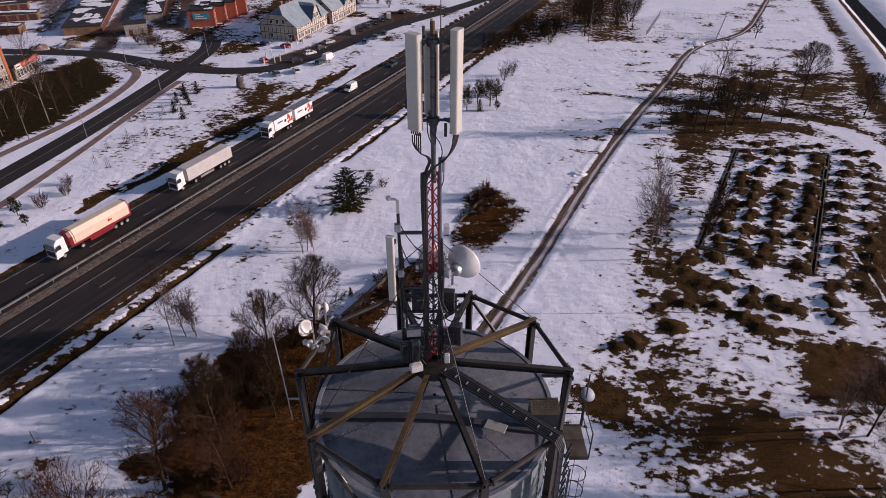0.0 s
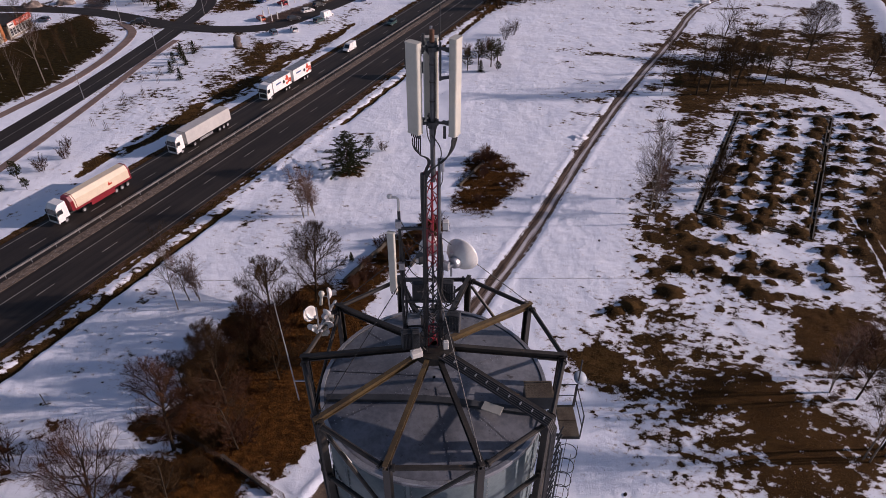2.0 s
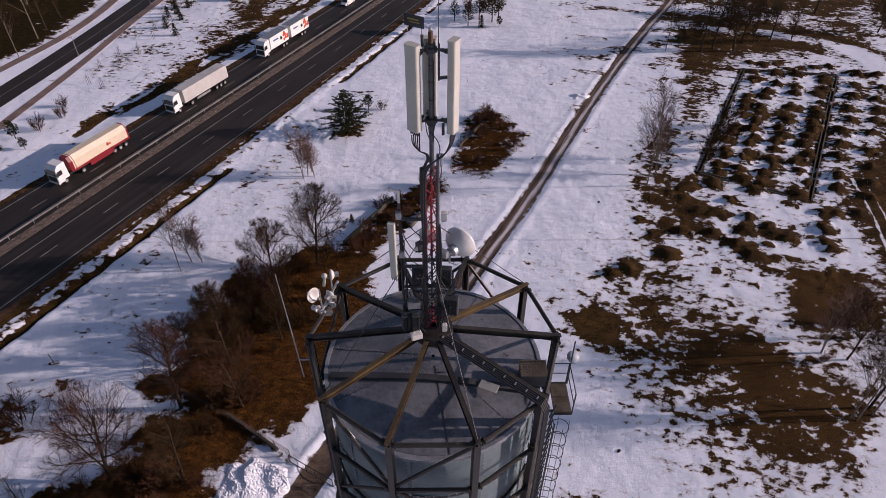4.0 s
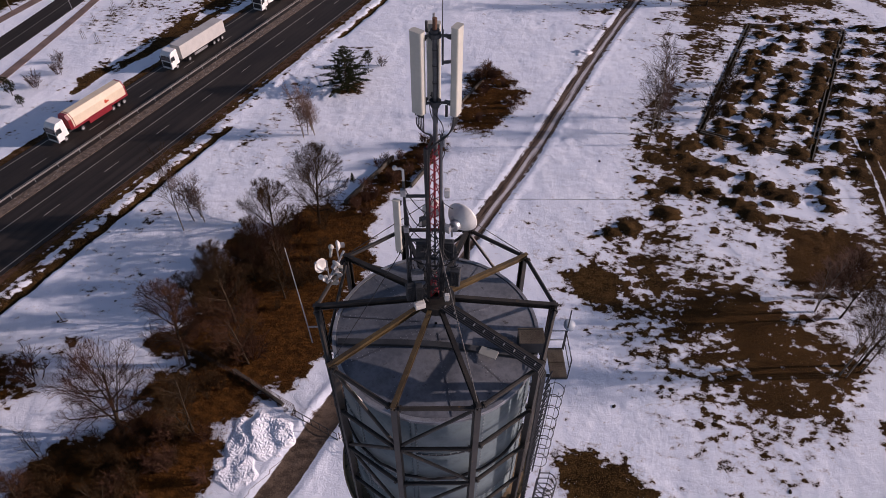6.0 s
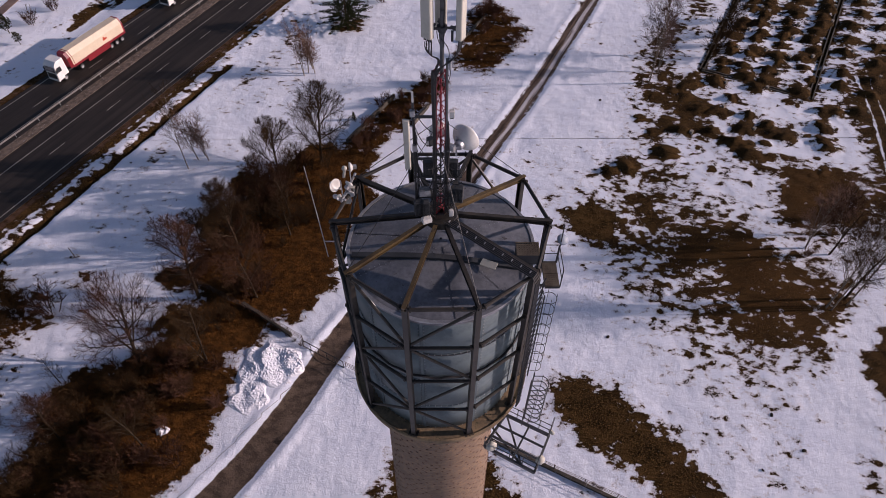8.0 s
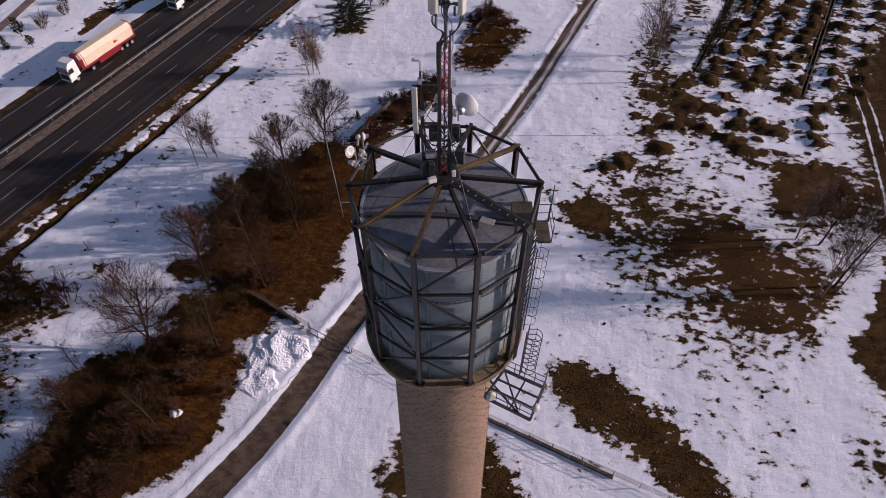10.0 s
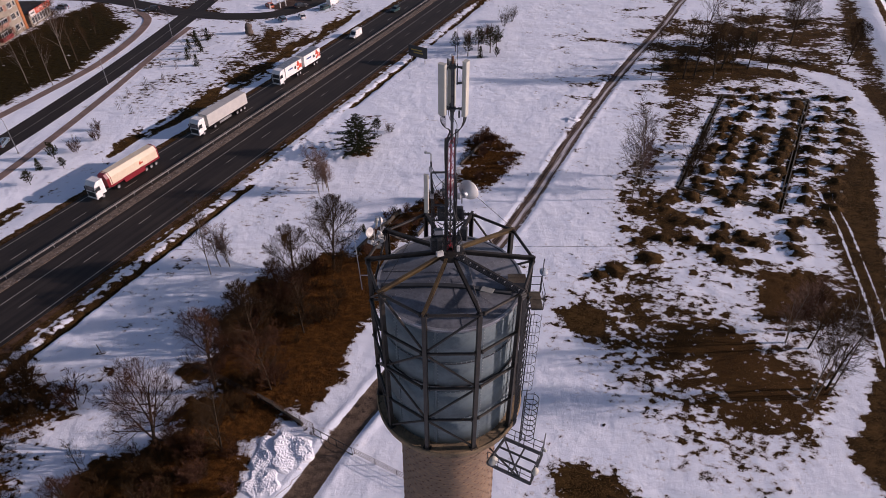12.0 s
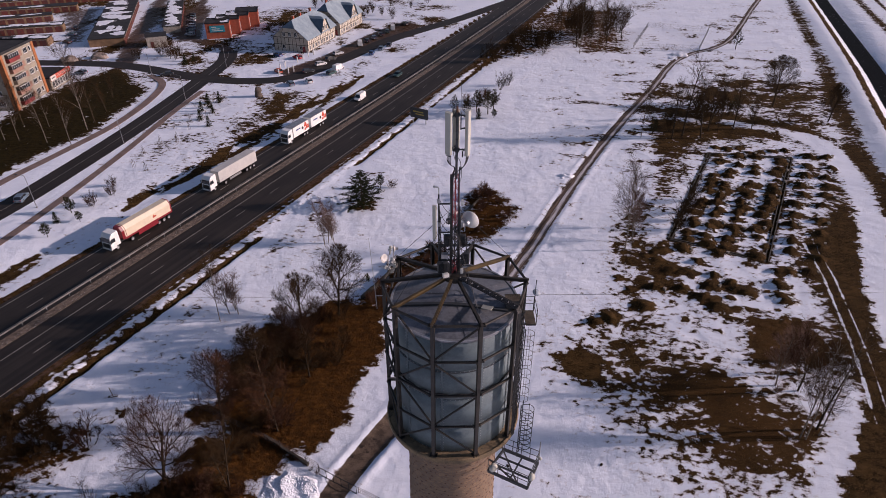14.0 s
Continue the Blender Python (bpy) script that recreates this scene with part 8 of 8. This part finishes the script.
def rough_stone(seed):
    """An upright block of stone with broken faces."""
    g = Geo().lathe([(0.0, -0.2), (1.25, -0.2), (1.3, 0.5), (1.15, 1.2), (1.1, 2.0), (0.95, 2.7), (0.6, 3.0), (0, 3.05)], 14)
    g.v = [(x * (1 + 0.5 * noise.noise((x * 0.7 + seed, y * 0.7, z * 0.5))), y * (0.8 + 0.5 * noise.noise((x * 0.7, y * 0.7 + seed, z * 0.5))), z * (1 + 0.14 * noise.noise((x, y, seed)))) for x, y, z in g.v]
    return g


boulder = thing("boulder", "large upright grey boulder set in bare earth", "boulder", Matrix.Translation((-56.9, 166.2, 0)))
rng = random.Random(3)
part("stone", rough_stone(7), surface("granite", (0.15, 0.115, 0.09), (0.06, 0.047, 0.038), 0.9, coarse=0.8, fine=6, bump=0.6, bump_d=0.06), boulder, smooth=True)

for i, (x, y) in enumerate([(-55.1, 188.5), (-52.2, 190.6), (-50.8, 192.7), (-55.9, 194.9), (-54.8, 198.2), (-51.5, 204), (-50.2, 208), (-48.7, 211.2), (-47.1, 213.7)]):
    p = thing("bollard", "white round post by the car park", "post", Matrix.Translation((x, y, 0)), "white posts")
    part("post", Geo().tube([(0, 0, 0), (0, 0, 2.0)], 0.2, 10), WHITE, p)
    part("cap", Geo().lathe([(0.24, 2.0), (0.24, 2.08), (0, 2.2)], 10), WHITE, p)


def fence(pts, name, label, step=3.0, h=1.5, wires=4, mesh_wire=False, mat=None):
    th = thing(name, label, "fence")
    pm = Geo().tube([(0, 0, -0.1), (0, 0, h)], 0.045, 6).mesh("post")
    pm.materials.append(mat or GALV)
    for (ax, ay), (bx, by) in zip(pts, pts[1:]):
        n = max(1, round(math.dist((ax, ay), (bx, by)) / step))
        for i in range(n + 1):
            ob = new("post", pm)
            ob.matrix_basis = Matrix.Translation((ax + (bx - ax) * i / n, ay + (by - ay) * i / n, 0)) @ Euler((rng.gauss(0, 0.03), rng.gauss(0, 0.03), 0)).to_matrix().to_4x4()
            ob.parent = th
        for k in range(wires):
            z = h * (0.15 + 0.8 * k / max(1, wires - 1))
            part("wire", Geo().tube([(ax, ay, z), (bx, by, z)], 0.012 if not mesh_wire else 0.02, 4), mat or GALV, th)
        if mesh_wire:
            g = Geo()
            m = int(math.dist((ax, ay), (bx, by)) / 0.3)
            for i in range(m):
                x, y = ax + (bx - ax) * i / m, ay + (by - ay) * i / m
                g.box((x, y, h * 0.55), (0.018, 0.018, h * 0.85))
            tagged(part("mesh_wire", g, mat or GALV, th), kind="stuff")
    return th


RUST = surface("rusty_wire", (0.11, 0.07, 0.05), (0.05, 0.035, 0.03), 0.8, coarse=1, fine=8, bump=0)
fence([(-34, 34), (-28.1, 30.8), (-21.5, 27.1), (-15.9, 23.6)], "wire_fence", "low rusty wire fence through leaf litter", 2.6, 1.4, 4, True, RUST)
fence([(-10.6, 20.2), (-5.4, 17.3), (4.7, 11.9), (11.6, 8.2), (17.5, 5.3), (30, -1)], "wire_fence", "low wire fence across the snow", 3.0, 1.2, 4, True, RUST)
fence([(78, 222.2), (102.1, 217), (117.2, 247.3), (93.4, 255.7), (78, 222.2)], "mesh_fence", "wire mesh fence round a snowy enclosure", 3.0, 2.4, 3, True)
gate = thing("gate", "dark metal gate across the driveway", "gate", Matrix.Translation((-15.8, 22.9, 0)))
d = Vector((5.0, -2.9, 0))
for z in (0.15, 1.5):
    part("rail", Geo().beam(Vector((0, 0, z)), d + Vector((0, 0, z)), 0.07), BLACK, gate)
for i in range(6):
    q = d * (i / 5)
    part("upright", Geo().beam(q, q + Vector((0, 0, 1.6)), 0.06), BLACK, gate)

# ploughed snow heaps
def snow_heap(x, y, sx, sy, h, seed, material=None, label="heap of ploughed snow lumps beside the driveway"):
    rng = random.Random(seed)
    th = thing("snow_heap", label, "snow heap", Matrix.Translation((x, y, -0.05)))
    n = 130 if material is None and y < 40 else 36
    v, f = [], []
    for i in range(n + 1):
        for j in range(n + 1):
            u, w = i / n * 2 - 1, j / n * 2 - 1
            q = max(0, 1 - (u * u + w * w))
            edge = q - 0.32 - 0.75 * noise.noise((u * 2.0, w * 2.0, seed + 9.0))
            lumps = sum(abs(noise.noise((u * k * sx / 3, w * k * sy / 3, seed + k))) / k for k in (9.0, 19.0, 41.0)) * 7.5
            z = h * min(1, max(0, edge * 3)) * (0.25 + 0.35 * q + 0.5 * noise.noise((u * 2.2 + seed, w * 2.2, 0))) + h * 0.26 * lumps * min(1, max(0, edge * 4))
            v.append((u * sx, w * sy, max(z, 0) if q > 0 and edge > 0 else -0.15))
    f = [(i * (n + 1) + j, (i + 1) * (n + 1) + j, (i + 1) * (n + 1) + j + 1, i * (n + 1) + j + 1) for i in range(n) for j in range(n)]
    part("mass", Geo().add(v, f), material or SNOWMAT, th)
    return th


snow_heap(-19.2, 20.4, 4.2, 4.0, 0.75, 1)
snow_heap(-20.8, 16.6, 3.0, 2.8, 0.45, 2)
snow_heap(-29.4, 12.7, 0.9, 0.8, 0.35, 4)
DIRTY = surface("dirty_snow", (0.36, 0.29, 0.24), (0.16, 0.12, 0.10), 0.9, coarse=0.5, fine=3, bump=0.7, bump_d=0.08, wear=(0.6, 0.58, 0.58), wear_at=0.6)
for x, y, s, k in ((-137, 204, 4, 5), (-127, 207.5, 4.5, 6)):
    snow_heap(x, y + 3, s, s * 0.7, 2.0, k, DIRTY, "heap of dirty ploughed snow beside the street")
snow_heap(30.5, 107.5, 2.4, 1.6, 0.6, 12, None, "low heap of snow beside the farm track")
snow_heap(93.5, 212.5, 4.0, 2.5, 1.0, 13, None, "heap of snow beside the farm track")
snow_heap(89, 208, 2.0, 2.0, 0.7, 14, None, "heap of snow beside the farm track")

# dark stones, stubs and a stick lying about in the snow
rng = random.Random(44)
EARTH = surface("bare_earth", (0.035, 0.026, 0.018), (0.018, 0.013, 0.010), 0.95, coarse=1.0, fine=8, bump=0.6, bump_d=0.04, spec=0.2)
clod = Geo().lathe([(0.0, 0.16), (0.12, 0.15), (0.24, 0.07), (0.30, -0.02)], 7).mesh("clod", True)
clod.materials.append(EARTH)
spots = [(18.5, 84.6), (17.6, 83.4), (19.6, 81.3), (31.6, 96.4), (24, 62), (27, 70), (22, 58), (14, 57), (40, 100), (36.2, 108.5), (-28.6, 70.4), (-29.6, 69.6), (-27.4, 68.4), (-31, 66), (-45.9, 54.9), (-37, 47), (-38.4, 48.6), (-48, 36.6), (-42, 40), (11, 42), (8, 24), (20, 24), (27, 26), (31, 22), (36, 14), (33, 8), (38, 10), (28, 12)]
for x, y in spots:
    c = tagged(new("clod", clod), "dark clod of earth lying on the snow", "clod", "clods")
    s = rng.uniform(0.25, 0.7)
    c.matrix_basis = Matrix.Translation((x, y, 0.0)) @ Matrix.Rotation(rng.random() * 6.28, 4, "Z") @ Matrix.Diagonal((s * 1.6, s, s * 0.7, 1))
stub = Geo().box((0, 0, 0.25), (0.55, 0.45, 0.5)).mesh("footing")
stub.materials.append(CONCRETE)
for mx, my, r, h in MOUNDS[:96:2]:
    c = tagged(new("concrete_footing", stub), "dark concrete footing stub among earth heaps", "footing", "footings")
    c.matrix_basis = Matrix.Translation((mx + rng.uniform(1.3, 2.0), my + rng.uniform(-1.2, 1.2), -0.05)) @ Matrix.Rotation(rng.random(), 4, "Z")
OLD_CONCRETE = surface("weathered_concrete", (0.10, 0.085, 0.065), (0.035, 0.03, 0.023), 0.95, coarse=0.8, fine=7, bump=0.4, bump_d=0.02, vary=0.15)
kerb = thing("foundation_wall", "sunk concrete foundation wall of an abandoned plot", "foundation")
for (ax, ay), (bx, by) in zip(PLOT_BOX, PLOT_BOX[1:] + PLOT_BOX[:1]):
    d = Vector((by - ay, ax - bx, 0)).normalized() * 0.34
    for s in (-1, 1):
        part("wall_top", Geo().beam(Vector((ax, ay, -0.10)) + d * s, Vector((bx, by, -0.10)) + d * s, 0.2, 0.42), OLD_CONCRETE, kerb)
for i in range(16):
    y = 112 + rng.random() * 55
    x = -74 + (y - 112) * 0.12 + rng.uniform(-3.5, 3.5)
    p = thing("sapling", "young sapling tied between wooden stakes in the snow", "sapling", Matrix.Translation((x, y, 0)), "staked saplings")
    for a in range(3):
        part("stake", Geo().tube([(0.4 * math.cos(a * 2.1), 0.4 * math.sin(a * 2.1), 0), (0.36 * math.cos(a * 2.1), 0.36 * math.sin(a * 2.1), 1.7)], 0.035, 5), WOOD, p)
    part("stem", Geo().tube([(0, 0, 0), (0.03, 0, 2.6)], [0.03, 0.012], 5).tube([(0, 0, 1.4), (0.3, 0.1, 2.3)], 0.012, 4).tube([(0, 0, 1.2), (-0.3, 0.1, 2.1)], 0.012, 4).tube([(0, 0, 1.6), (0.0, -0.3, 2.3)], 0.012, 4), TWIG, p)
stick = thing("wooden_stake", "short wooden stake leaning in the snow", "stake", Matrix.Translation((-47.4, 36.6, 0)))
part("stake", Geo().beam((0, 0, -0.1), (-0.5, 0.5, 1.3), 0.1), WOOD, stick)
part("foot", Geo().beam((-0.3, -0.2, 0.05), (0.6, 0.1, 0.05), 0.1), WOOD, stick)


# low weathered retaining walls in the slope beside the track
def retaining_wall(a, b, h):
    th = thing("retaining_wall", "low weathered concrete wall in the snow", "wall", group="retaining walls")
    d = math.dist(a, b)
    n = max(2, round(d / 1.6))
    for i in range(n):
        p = [a[k] + (b[k] - a[k]) * (i + 0.5) / n for k in (0, 1)]
        hh = h * (1 + 0.12 * math.sin(i * 2.3))
        part("block", Geo().box((p[0], p[1], hh / 2 - 0.1), (d / n - 0.03, 0.35, hh + 0.2), math.atan2(b[1] - a[1], b[0] - a[0])), OLD_CONCRETE, th, bevel=0.02)


for i in range(9):
    plant("bush_b", -23.6 + i * 0.95, 28.3 - i * 0.66, 0.5 + 0.12 * (i % 3))
retaining_wall((-14.0, 59.2), (-7.2, 70.9), 0.7)
retaining_wall((-24.0, 29.0), (-17.4, 24.3), 0.45)
retaining_wall((4.3, 87.4), (9.5, 96.8), 0.45)
retaining_wall((-4.0, 63.3), (-1.5, 68.3), 0.6)
retaining_wall((4.8, 11.7), (17.5, 5.1), 0.22)
